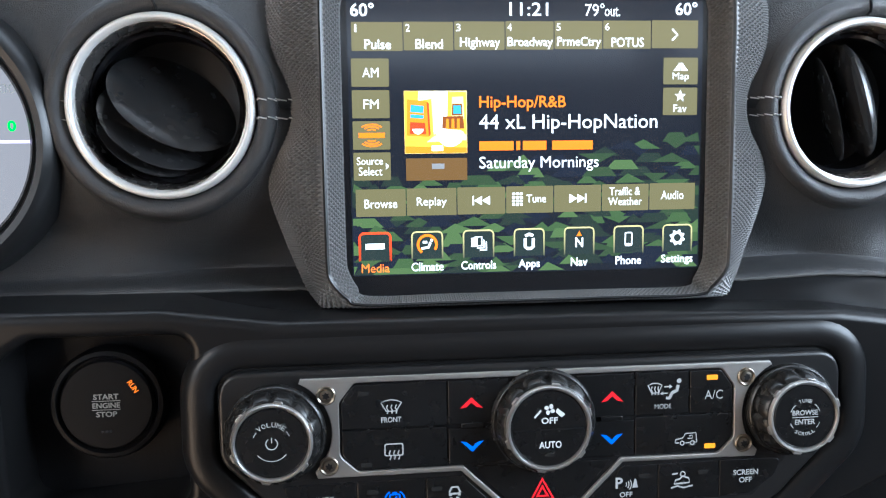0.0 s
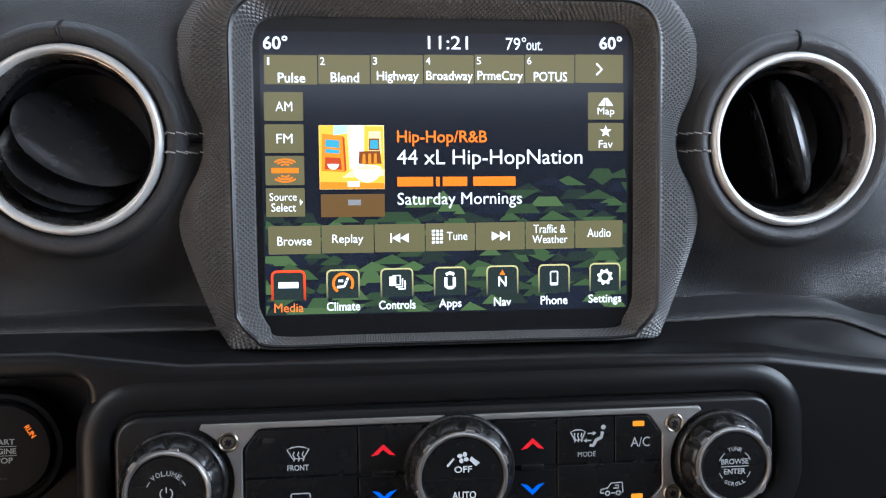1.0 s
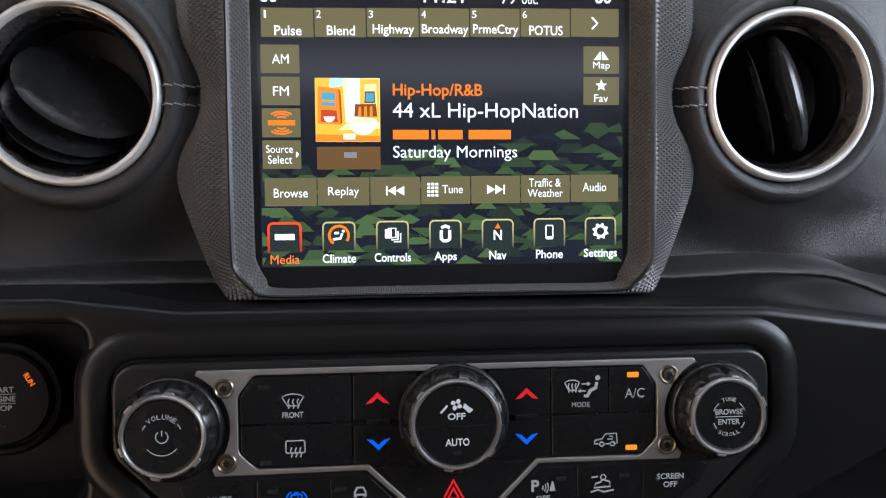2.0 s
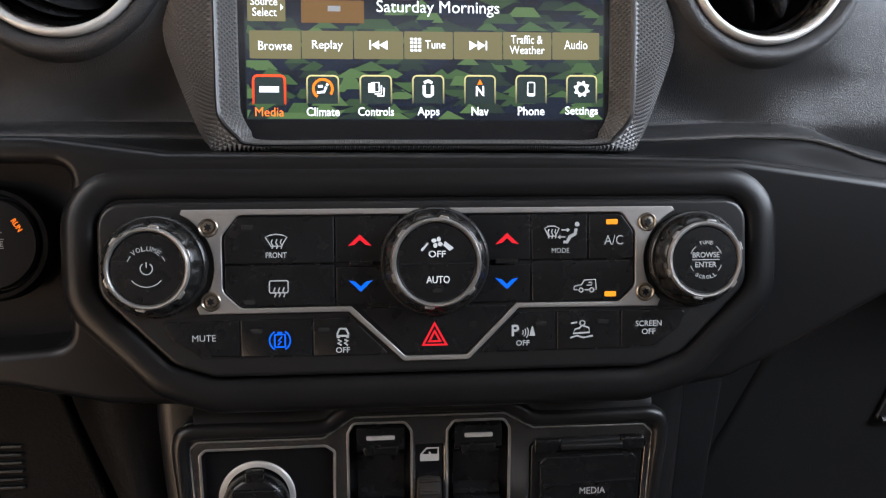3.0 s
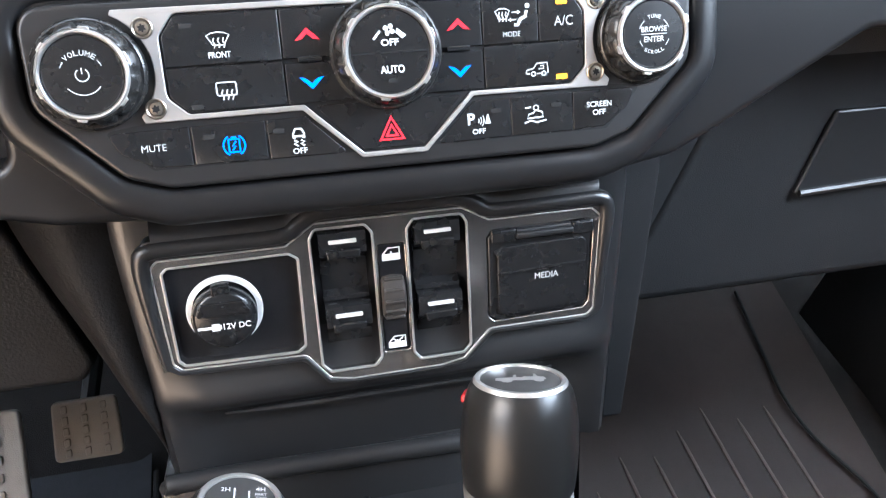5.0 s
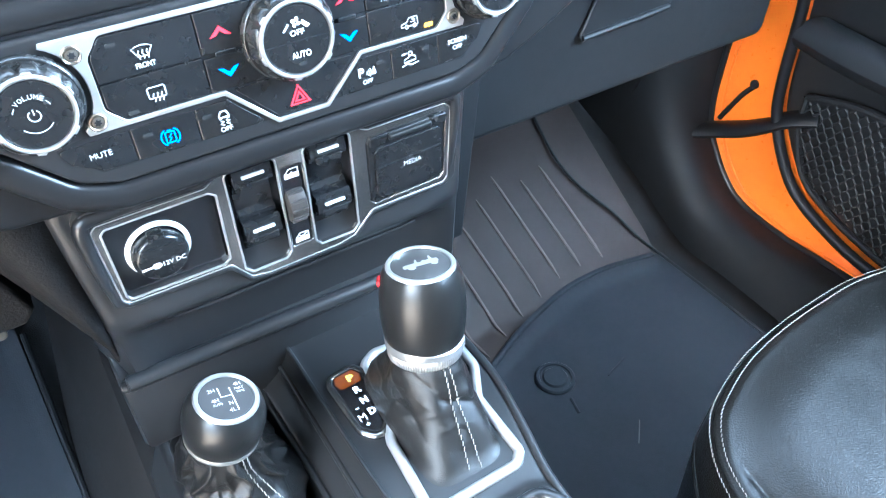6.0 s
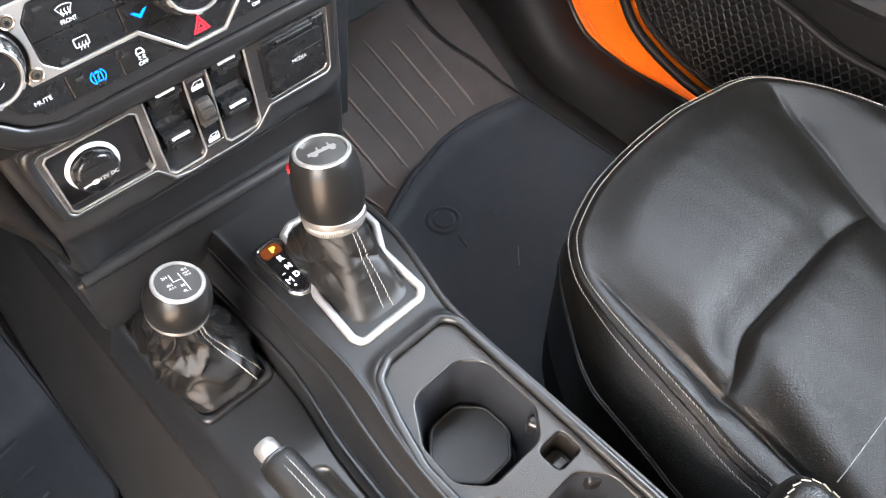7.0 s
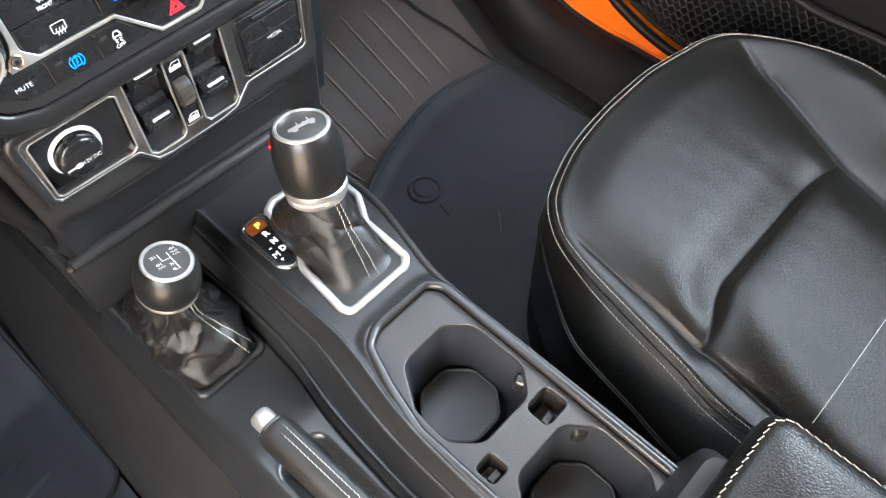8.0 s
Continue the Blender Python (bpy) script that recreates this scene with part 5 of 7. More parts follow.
def flank_x(z):
    return min(-0.149, -0.189 + (0.502 - z) * 0.315) if z < 0.502 else -0.189 - (z - 0.502) * 0.25


part("left_flank", sheet(lambda t, z: (-0.1385 + 0.010 * ss(0.50, 0.36, z) + (flank_x(z) + 0.1385) * min(t, 1.0) - 0.01 * max(0, t - 1), 0.3665 - 0.010 * math.sin(math.pi * min(t, 1)) + 0.022 * min(t, 1) ** 2 + 0.5 * max(0, t - 1) + 0.10 * ss(0.42, 0.20, z), z), span(0, 1.7, 34), span(0.06, 0.60, 40)), COARSE, stack)
part("right_flank", sheet(lambda t, z: (0.150 + 0.02 * t - 0.020 * ss(0.50, 0.38, z), 0.405 + 0.32 * t, z), span(0, 1.2, 12), span(0.10, 0.56, 20)), GRAIN, stack)

part("trim_strip", slab([rounded([(138, 330), (154, 330), (177, 528), (150, 528)], 4)], -404, -390, 3, steps=3), GRAIN, stack, "grained side strip", m=UP)

knee = thing("driver_knee_panel", "grained plastic panel darkened for shade under the dashboard", "trim panel")
part("panel_face", slab([rounded([(-480, 600), (-212, 600), (-193, 508), (-164, 424), (-172, 414), (-480, 414)], 6)], -440, -386, 4, steps=4), COARSE, knee, m=UP)
for i in range(6):
    part("grille_slat", slab([box2(-256, 455 + i * 4.6, -215, 457 + i * 4.6, 0.8)], -386.5, -383.6, 0.6), SATIN, knee, m=UP)

glove = thing("glove_box", "dark grained glove box with a moulded handle", "glove box")
part("surround", slab([rounded([(140, 398), (300, 398), (300, 588), (240, 588), (180, 540)], 8)], -470, -421.5, 2), GRAIN, glove, "fixed panel beside the lid", m=UP)
part("lid", slab([rounded([(155, 398), (545, 398), (560, 588), (256, 588), (232, 540)], [6, 14, 14, 8, 60])], -470, -419, 6, steps=3), GRAIN, glove, m=UP)
part("handle", slab([rounded([(287, 464), (392, 468), (408, 520), (314, 520)], 3)], -419.5, -414.6, 2.2, steps=3), SATIN, glove, "moulded pull handle", m=UP)
part("handle_lip", tube([(0.290, 0.4135, 0.4655), (0.34, 0.4130, 0.4675), (0.389, 0.4135, 0.4690)], 0.0026, 8), SATIN, glove)
part("kick_board", slab([rounded([(130, 372), (640, 372), (640, 438), (150, 438)], 6)], -760, -560, 4), DEEP, glove, m=UP)

# ---- switch panel ----
sw = thing("switch_panel", "gunmetal framed switch panel with socket and media door", "switch panel", panel(0, 0.355, 0.46, 0.0))
M_OUT = rounded([(-128, 31), (-122, 41.5), (-56, 41.5), (-44, 50), (-30, 52), (30, 52), (44, 50), (56, 42.5), (118, 43), (126, 33), (120.5, -29), (112, -34.5), (54.5, -34.5), (38.5, -50.5), (24, -52.5), (-26, -52.5), (-39.5, -50.5), (-51, -35), (-115, -33.6), (-123, -28)], 6, 6)
P_OUT = rounded([(-121, 27), (-117, 31), (-54, 31), (-39, 41.5), (39, 41.5), (54, 33), (113, 33), (118.5, 28), (115, -28), (111, -32), (53, -32), (37.5, -48), (24, -50.5), (-26, -50.5), (-38.5, -48), (-50, -32.5), (-114, -31), (-118, -27)], 4, 6)
part("moulding", slab([M_OUT, P_OUT], -8, 3.6, 0.8, steps=3), SATIN, sw, "raised black moulding")
# the moulding swells into a roll along the top and the socket's side
ROLL = spline([(-120.5, -30, 1.2), (-122.6, -12, 1.6), (-124.2, 12, 1.8), (-124.2, 30, 2.0), (-119.5, 36, 2.2), (-100, 36.8, 2.2), (-57, 36.8, 2.2), (-46, 42, 2.2), (-37, 46.6, 2.2), (-20, 47.2, 2.2), (20, 47.2, 2.2), (37, 46.6, 2.2), (47, 42.6, 2.2), (57, 38.2, 2.2), (100, 38.4, 2.2), (116, 38.2, 2.2), (121.6, 32, 2.0), (120.6, 12, 1.6), (118.4, -12, 1.2), (117, -28, 1.0)], 5)
part("brow", loft([[((x + 0.012 * x * k) * 0.001, (y + d) * 0.001, w * 0.001) for x, y, z in ROLL[21:76]] for k, d, w in ((0, 1.5, 4.6), (0.3, 5, 4.2), (0.6, 9, 2.4), (0.8, 13, -1.4), (1, 16, -4.4), (1, 21, -6.4), (1, 26, -7.6))], close=False, caps=False), SATIN, sw, "curved black brow", angle=80)
part("roll", tube([Vector(p) * 0.001 for p in ROLL], [0.0046 - 0.0022 * ss(0.55, 0.0, min(i, len(ROLL) - 1 - i) / 28) for i in range(len(ROLL))], 16), SATIN, sw, "rounded black roll", angle=80)
W_DC = rounded([(-115, 23), (-112.6, 25.4), (-53, 25.8), (-49, 23), (-50, -26), (-54, -29), (-111.4, -27.8), (-114, -25)], 1.5, 4)
W_L = rounded([(-38.4, 37), (-13, 37), (-9.8, 32.5), (-9.8, -39.4), (-13, -43.6), (-37, -43.6), (-41, -39.4), (-41, 32.5)], 2.2, 4)
W_R = [(-x, y) for x, y in reversed(W_L)]
W_C = box2(-7.2, -37, 7.2, 25.5, 1.5)
W_M = rounded([(52.5, 22), (56, 26.0), (110.5, 26.6), (114, 23), (111.6, -23.0), (108.6, -26.4), (56, -27.5), (52.5, -24.5)], 2, 4)
part("plate", slab([P_OUT, W_DC, W_L, W_R, W_C, W_M], -2, 2.6, 0.9, steps=3), PLATE, sw, "glossy gunmetal frame plate")
part("well_floor", flat([P_OUT], -6), DEEP, sw)
part("bright_rim", slab([P_OUT, offset(P_OUT, -1.0)], 1.2, 3.0, 0.4), BRIGHT, sw, "bright silver edge")
for o in (W_DC, W_L, W_R):
    part("bright_rim", slab([offset(o, 1.4), o], 1.2, 2.9, 0.4), BRIGHT, sw, "bright silver edge")
part("socket_plate", slab([rounded([(-115.2, 23), (-113, 25.3), (-53, 25.7), (-49.3, 23), (-50.3, -27), (-54, -30.2), (-112, -28.5), (-114.7, -26)], 1.5, 4)], -5, -1.2, 0.6), GLOSS, sw)
sock = part("socket_cover", lathe([(16.6, -1), (16.6, 4.4), (16.2, 5.4), (15.6, 5.6), (15.0, 6.8), (13.6, 7.6), (0.1, 8.0)], 56, cx=-88.5, cy=-3.2), KEY, sw, "round black socket cover")
part("socket_ring", torus_band([(19.4, -1.4), (19.4, -0.4), (18.9, 0.1), (16.4, 0.1), (16.2, -1.4)], 64, cx=-88.2, cy=-1.2), RING, sw, "pale ring round the socket")
part("cover_tab", slab([box2(-93, 9.6, -84, 15.6, 1.0)], 2, 7.4, 0.8), KEY, sock)
part("cover_ridge", slab([rounded([(-101, -0.6), (-76, -0.6), (-74.8, 1.0), (-78, 6.8), (-99, 6.8), (-102, 1.0)], 1.5)], 6, 8.8, 0.7), KEY, sock)
part("lettering", lettering("12V DC", -82.4, -6.4, 13.6, 8.4, 3.3, 0.02), PRINT, sock)
part("plug_mark", poly_faces([[(-102.0, -7.2), (-95.0, -7.2), (-95.0, -5.6), (-102.0, -5.6)], [(-95.0, -8.4), (-91.0, -8.4), (-91.0, -4.4), (-95.0, -4.4)], [(-91.0, -7.6), (-90.0, -7.6), (-90.0, -5.2), (-91.0, -5.2)]], 8.4), PRINT, sock, angle=0)


def rocker(cx, cy):
    """A window switch: a raised finger edge with a white bar above a dished slope."""
    prof = [(cy + 5.4, -6), (cy + 5.4, 3.0), (cy + 4.2, 5.0), (cy - 3.0, 6.2), (cy - 7.0, 5.6), (cy - 9.2, 2.8), (cy - 11.0, -1.0), (cy - 13, -3.4), (cy - 30, -4.6), (cy - 33, -1.4), (cy - 35.5, -1.2), (cy - 35.5, -6)]
    rk = part("window_switch", loft([[((cx + x) * 0.001, y * 0.001, (w - (0.9 if abs(x) > 11 else 0)) * 0.001) for y, w in prof] for x in (-12.2, -11.2, 11.2, 12.2)]), KEY, sw, "black rocker switch with white bar", angle=25)
    part("white_bar", slab([box2(cx - 7.2, cy - 1.1, cx + 7.2, cy + 0.9, 0.4)], 5.0, 6.35, 0.1), PRINT, rk)
    part("finger_lip", slab([rounded([(cx - 9.5, cy - 4.4), (cx + 9.5, cy - 4.4), (cx + 8.4, cy - 10.2), (cx + 4, cy - 9.2), (cx - 4, cy - 9.2), (cx - 8.4, cy - 10.2)], 1.5)], 2, 6.6, 1.2, steps=3), KEY, rk)


for sx in (-1, 1):
    rocker(sx * 25.0, 31.0)
    rocker(sx * 25.0, -10.4)
col = part("lock_column", slab([box2(-6.8, -36.6, 6.8, 25.1, 1.2)], -5, 1.4, 0.5), GLOSS, sw)


def door_mark(cy, crossed):
    out = [[(-4.4, cy - 3.4), (-4.4, cy), (-1.4, cy + 3.4), (4.6, cy + 3.4), (4.6, cy - 3.4)], [(-4.0, cy - 0.2), (4.4, cy - 0.2)], [(0.2, cy - 2.6), (0.2, cy + 1.4)]]
    if crossed:
        out += [[(-2.6, cy - 2.8), (3.4, cy + 2.6)], [(-2.6, cy + 2.6), (3.4, cy - 2.8)]]
    a = part("door_mark", strokes(out, 0.9, 1.55), PRINT, col, angle=0)
    part("mark_field", poly_faces([[(-4.6, cy - 3.6), (4.8, cy - 3.6), (4.8, cy - 0.4), (-4.6, cy - 0.4)]], 1.5), PRINT, col, angle=0)
    return a


door_mark(19.4, False)
door_mark(-32.2, True)
wheel = lathe([(12.6, -6.4), (14.4, -5.4), (15.0, 0), (14.4, 5.4), (12.6, 6.4)], 48)
part("thumb_wheel", wheel, WHEEL, sw, "ribbed thumb wheel", m=Matrix.Translation((-0.0002, -0.005, -0.0062)) @ Matrix.Rotation(radians(90), 4, "Y"))
for a in (-48, -24, 0, 24, 48):
    part("wheel_rib", slab([box2(-5.2, -1.0, 5.2, 1.0, 0.7)], 14.0, 16.0, 0.6), WHEEL, sw, m=Matrix.Translation((-0.0002, -0.005, -0.0062)) @ Matrix.Rotation(radians(a), 4, "X"))
md = part("media_door", slab([rounded([(53, 21.6), (56.4, 25.6), (110.1, 26.2), (113.6, 22.6), (111.2, -22.6), (108.2, -26), (56.4, -27.1), (53, -24.1)], 2.4, 5)], -5, 2.2, 1.4, steps=3), KEY, sw, "black media port door")
part("inset", slab([rounded([(58, 13.5), (61, 16.2), (107.5, 16.8), (110, 14), (109, -20.5), (106, -23), (61, -24.4), (58, -21.5)], 2.0, 5)], 2.0, 3.6, 0.9, steps=3), KEY, md)
part("crease", tube([(0.060, 0.0005, 0.0036), (0.085, 0.0015, 0.0040), (0.109, 0.0022, 0.0036)], 0.0009, 6), KEY, md)
part("hinge_gap", slab([box2(69.5, 20.2, 100.5, 26.4, 0.8)], 2.0, 2.35, 0.1), DEEP, md)
part("hinge_pin", tube([(0.0695, 0.0238, 0.0022), (0.1005, 0.0244, 0.0022)], 0.0016, 10), SATIN, md)
part("hinge_bar", slab([box2(68.5, 20.4, 101.5, 24.0, 1.2)], 2.4, 6.0, 1.2, steps=3), SATIN, md)
for x0, x1 in ((54.5, 69), (101, 113.6)):
    part("hinge_knuckle", slab([box2(x0, 18.6, x1, 26.2, 1.5)], 1.5, 4.4, 1.4, steps=3), KEY, md)
part("lettering", lettering("MEDIA", 86.2, -3.0, 13.8, 3.75, 3.6, 0.03), PRINT, md)

# ---- centre console ----
console = thing("center_console", "black plastic centre console with two cup holders", "centre console")


def right_edge(y):
    return 0.071 + 0.022 * ss(0.14, 0.27, y)


def in_liner(x, y):
    return rbox(x, y, -0.032 + 0.021 * ss(0.07, 0.16, y), -0.076, 0.065, 0.160, 0.013)


def along(keys, y):
    """Runs smoothly through (y, x) keys."""
    ys, xs = zip(*keys)
    return float(np.mean(np.interp([y - 0.024, y - 0.016, y - 0.008, y, y + 0.008, y + 0.016, y + 0.024], ys, xs)))


# the step down to the brake tray: its upper edge, a rib half-way, and its foot
EDGE_TOP = ((0.0, -0.040), (0.053, -0.040), (0.09, -0.038), (0.123, -0.032), (0.146, -0.027), (0.167, -0.0225), (0.202, -0.022), (0.246, -0.024), (0.38, -0.024))
EDGE_MID = ((0.0, -0.050), (0.093, -0.049), (0.107, -0.047), (0.143, -0.043), (0.168, -0.038), (0.185, -0.035), (0.208, -0.034), (0.245, -0.033), (0.38, -0.032))
EDGE_LOW = ((0.0, -0.067), (0.084, -0.065), (0.132, -0.062), (0.152, -0.061), (0.178, -0.056), (0.208, -0.050), (0.232, -0.048), (0.277, -0.049), (0.38, -0.052))


def console_z(x, y):
    hi = 0.3215
    lo = 0.268 + 0.010 * ss(0.24, 0.16, y)
    a, b, c = along(EDGE_LOW, y), along(EDGE_MID, y), along(EDGE_TOP, y)
    if x >= c:
        z = hi
    elif x >= b:
        z = 0.3050 + (hi - 0.3050) * (x - b) / (c - b)
    elif x >= a:
        z = 0.2885 + 0.0150 * (x - a) / (b - a)
    else:
        z = lo + (0.2885 - lo) * ss(a - 0.006, a, x)
    z += 0.0012 * math.exp(-((x - c) / 0.0022) ** 2) + 0.0018 * math.exp(-((x - b) / 0.0020) ** 2) + 0.0016 * math.exp(-((x - a) / 0.0018) ** 2) - 0.0022 * math.exp(-((x - a + 0.0050) / 0.0016) ** 2)
    # raised rim round the cup holders
    d = in_liner(x, y)
    z += 0.003 * math.exp(-((d - 0.006) / 0.004) ** 2)
    # trough of the parking brake
    q = rbox(x, y, -0.122, -0.40, -0.078, 0.150, 0.012)
    z -= 0.030 * ss(0.002, -0.012, q)
    # right flank
    e = x - right_edge(y)
    if e > -0.006:
        z -= 0.002 * ss(-0.006, 0, e)
    if e > 0:
        z -= 0.006 * ss(0, 0.004, e) + 9.0 * max(0, e - 0.004)
    # left flank falls to the tunnel
    e = -0.131 - x
    if e > -0.006:
        z -= 0.003 * ss(-0.006, 0, e)
    if e > 0:
        z -= 2.4 * e + 14 * e * e
    return max(z, 0.0)


YS = [y * 0.001 for y in range(-420, -80, 10)] + [y * 0.0001 for y in range(-800, 3900, 25)]


@functools.lru_cache(maxsize=None)
def columns(y):
    """The body's columns across the console, which follow the edges of its step."""
    a, b, c = along(EDGE_LOW, y), along(EDGE_MID, y), along(EDGE_TOP, y)
    stops = [(-0.240, 18), (-0.134, 26), (a - 0.010, 9), (a, 10), (b, 8), (c, 62)]
    out = []
    for (x0, n), (x1, _) in zip(stops, stops[1:] + [(0.1105, 0)]):
        out += [x0 + (x1 - x0) * i / n for i in range(n)]
    return out + [0.1105]


def body_point(i, y):
    x = columns(y)[i]
    return (x, y, console_z(x, y))


def body_keep(i, y):
    row = columns(min(YS, key=lambda q: abs(q - y)))
    return in_liner((row[int(i)] + row[int(i) + 1]) / 2, y) > 0.0015


for keys, r in ((EDGE_TOP, 0.0016), (EDGE_MID, 0.0024), (EDGE_LOW, 0.0026)):
    part("edge_rib", tube([(along(keys, y), y, console_z(along(keys, y), y) - r * 0.25) for y in span(-0.30, 0.385, 110)], r, 12), SATIN, console)
part("body", sheet(body_point, list(range(len(columns(0.0)))), YS, keep=body_keep), SATIN, console, angle=60)
LINE_O = rounded([(-33, -80), (64, -80), (66, 150), (58, 161), (4, 161), (-11, 153), (-23, 118), (-33, 78)], [10, 10, 12, 10, 14, 12, 30, 30], 8)
CUP1 = rounded([(-26, 58), (-24, 93), (-3, 126), (42, 127), (58.5, 110), (59, 58), (42, 38), (-8, 38)], 16, 7)
CUP2 = rounded([(-26, -58), (-26, -16), (-10, 5), (42, 5), (59, -16), (58, -62), (42, -81), (-10, -81)], 16, 7)
COIN = box2(33.5, 12, 58.5, 33.5, 6, 6)
NOTCH = box2(-27, 12.5, -10, 30, 4, 5)
part("liner_lip", hoop([(x, y, 322.5) for x, y in offset(LINE_O, 2.2)], 4.2, 3.6, 14), SATIN, console, "rounded lip of the cup holders", angle=80)
LI = offset(LINE_O, -0.4)
part("cup_holder_liner", slab([LI, CUP1, CUP2, COIN, NOTCH], 314, 319.2, 1.6, steps=3), LINER, console, "textured rubber cup holder liner")
for c, o in (((17, 82), CUP1), ((17, -38), CUP2)):
    def cup_ring(d, z, k=1.0):
        return [(x * 0.001, y * 0.001, z * 0.001) for x, y in [(c[0] + (x - c[0]) * k, c[1] + (y - c[1]) * k) for x, y in offset(o, d)]]
    # Really the liner's rubber; a duller material imitates shade inside the cups.
    part("cup_well", loft([cup_ring(2.0, 318.0), cup_ring(0.3, 317.6), cup_ring(-0.8, 315), cup_ring(-2.5, 285), cup_ring(-5.0, 250), cup_ring(-7.5, 244), cup_ring(-9, 242.5), cup_ring(-10.5, 244), cup_ring(-12, 244.5), cup_ring(-30, 244.5)], caps=False), RUBBER, console, angle=50)
    part("cup_floor", flat([offset(o, -11)], 244.6), RUBBER, console)
    px, py = c[0] + 4, c[1] + 5
    octagon = rounded([(px + 33 * a, py + 33 * b) for a, b in ((-0.46, -1), (0.46, -1), (1, -0.42), (1, 0.42), (0.46, 1), (-0.46, 1), (-1, 0.42), (-1, -0.42))], 15, 8)
    pad = part("cup_pad", slab([octagon], 244, 259, 2.5, steps=4), CUPRUB, console, "rounded rubber pad in the cup holder")
    part("pad_rim", hoop([(x, y, 259.0) for x, y in offset(octagon, -1.6)], 1.5, 1.3, 8), CUPRUB, pad, angle=80)
for o, z in ((COIN, 292), (NOTCH, 300)):
    part("slot_well", loft([[(x * 0.001, y * 0.001, h * 0.001) for x, y in offset(o, g)] for g, h in ((1.5, 318), (0, 317), (-1.0, 312), (-2.5, z), (-7, z - 0.5))], caps=False), LINER, console, angle=50)
    part("slot_floor", flat([offset(o, -2)], z - 0.4), LINER, console)
part("slot_key", slab([box2(39, 14.5, 51, 23, 2, 4)], 292, 303, 2, steps=3), LINER, console)
part("notch_key", slab([box2(-24, 14.5, -13, 21.5, 1.5, 4)], 300, 309, 1.5, steps=3), LINER, console)
for x, y, rz in ((0.0530, 0.050, 28), (0.0520, -0.004, -28)):
    part("cup_finger", slab([rounded([(-6.5, -7), (6.5, -7), (5, 8), (-5, 8)], 4)], 0, 18, 4, steps=5), SATIN, console, m=Matrix.Translation((x, y, 0.296)) @ Matrix.Rotation(radians(rz), 4, "Z"))
part("side_rail", tube(spline([(right_edge(y) - 0.0008, y, console_z(right_edge(y) - 0.004, y) + 0.0002) for y in span(-0.30, 0.30, 14)], 4), 0.0030, 10), SATIN, console)
part("hump", loft([[(x, y, z) for x, z in ((-0.222, 0.0), (-0.211, 0.07), (-0.185, 0.155), (-0.150, 0.222), (-0.10, 0.24), (0.09, 0.24), (0.118, 0.10), (0.13, 0.0))] for y in (-1.2, -0.35, 0.40, 0.80)], close=False, caps=False), CARPET, console, "carpeted tunnel flank")

# bezel of the main lever
BZ_IN = rounded([(3, 192), (57, 192), (62.5, 199), (64, 247), (79, 272), (79.5, 297), (72, 312), (26, 317), (20, 311), (8, 262), (4, 249), (-0.5, 200)], [6, 6, 6, 12, 10, 10, 10, 5, 4, 8, 8, 6], 6)
CAP = rounded([(-9.5, 316), (6.5, 317.5), (10.5, 310), (4.5, 264), (-3.5, 256), (-11, 266), (-12, 310)], [4, 4, 4, 5, 5, 5, 4], 5)
bz = thing("shift_bezel", "satin silver shift bezel with lit gear display", "bezel", Matrix.Translation((0, 0, 0.3215)))
LOOP_C = rounded([(-1, 187), (60, 187), (67.5, 194), (69, 245), (84, 271), (84.3, 297), (76, 316), (28, 322), (17, 316), (13.5, 300), (7.5, 262), (0, 247), (-4.5, 196)], [8, 8, 7, 14, 12, 12, 12, 8, 6, 20, 14, 14, 8], 8)
part("silver_loop", hoop([(x, y, 1.0) for x, y in LOOP_C], 3.7, 2.8, 16), SILVER, bz, "satin silver loop", angle=80)
part("window_frame", hoop([(x, y, 0.8) for x, y in offset(CAP, 1.9)], 3.2, 2.4, 16), GUN, bz, "silver frame of the gear display", angle=80)
part("display_window", slab([CAP], -2, 2.6, 0.8), GLOSS, bz, "black gear display window")
part("park_glow", flat([rounded([(-8.6, 302.5), (7.6, 303), (8.6, 310), (5.6, 315.6), (-8.6, 314.6), (-10.6, 309)], 2.5)], 2.7), glow("park_amber", (235, 110, 4), 0.09, low=(0, 0, 0)), bz, "amber park light", angle=0)
for ch, x, y, mat in (("P", 1.6, 309.2, glow("park_letter", (255, 190, 60), 0.6)), ("R", 1.0, 297.4, G_WHITE), ("N", 0.8, 286.4, G_WHITE), ("D", 1.2, 275.4, G_WHITE), ("M", -7.2, 273.6, G_WHITE)):
    part("lettering", lettering(ch, x, y, 5.2, 2.85, 6.0, 0.05), mat, bz)
part("lettering", lettering("+", -6.4, 266.6, 2.8, 2.85, 2.8, 0.04), G_WHITE, bz)
part("lettering", lettering("-", -6.8, 282.0, 2.8, 2.85, 0.9, 0.02), G_WHITE, bz)
part("boot_bed", flat([BZ_IN], -0.6), BOOT, bz)


def aim(a, b):
    """A pose at a whose z axis points to b."""
    a, b = Vector(a), Vector(b)
    z = (b - a).normalized()
    x = Vector((0, 1, 0.001)).cross(z).normalized()
    m = Matrix((x, z.cross(x), z)).transposed().to_4x4()
    m.translation = a
    return m


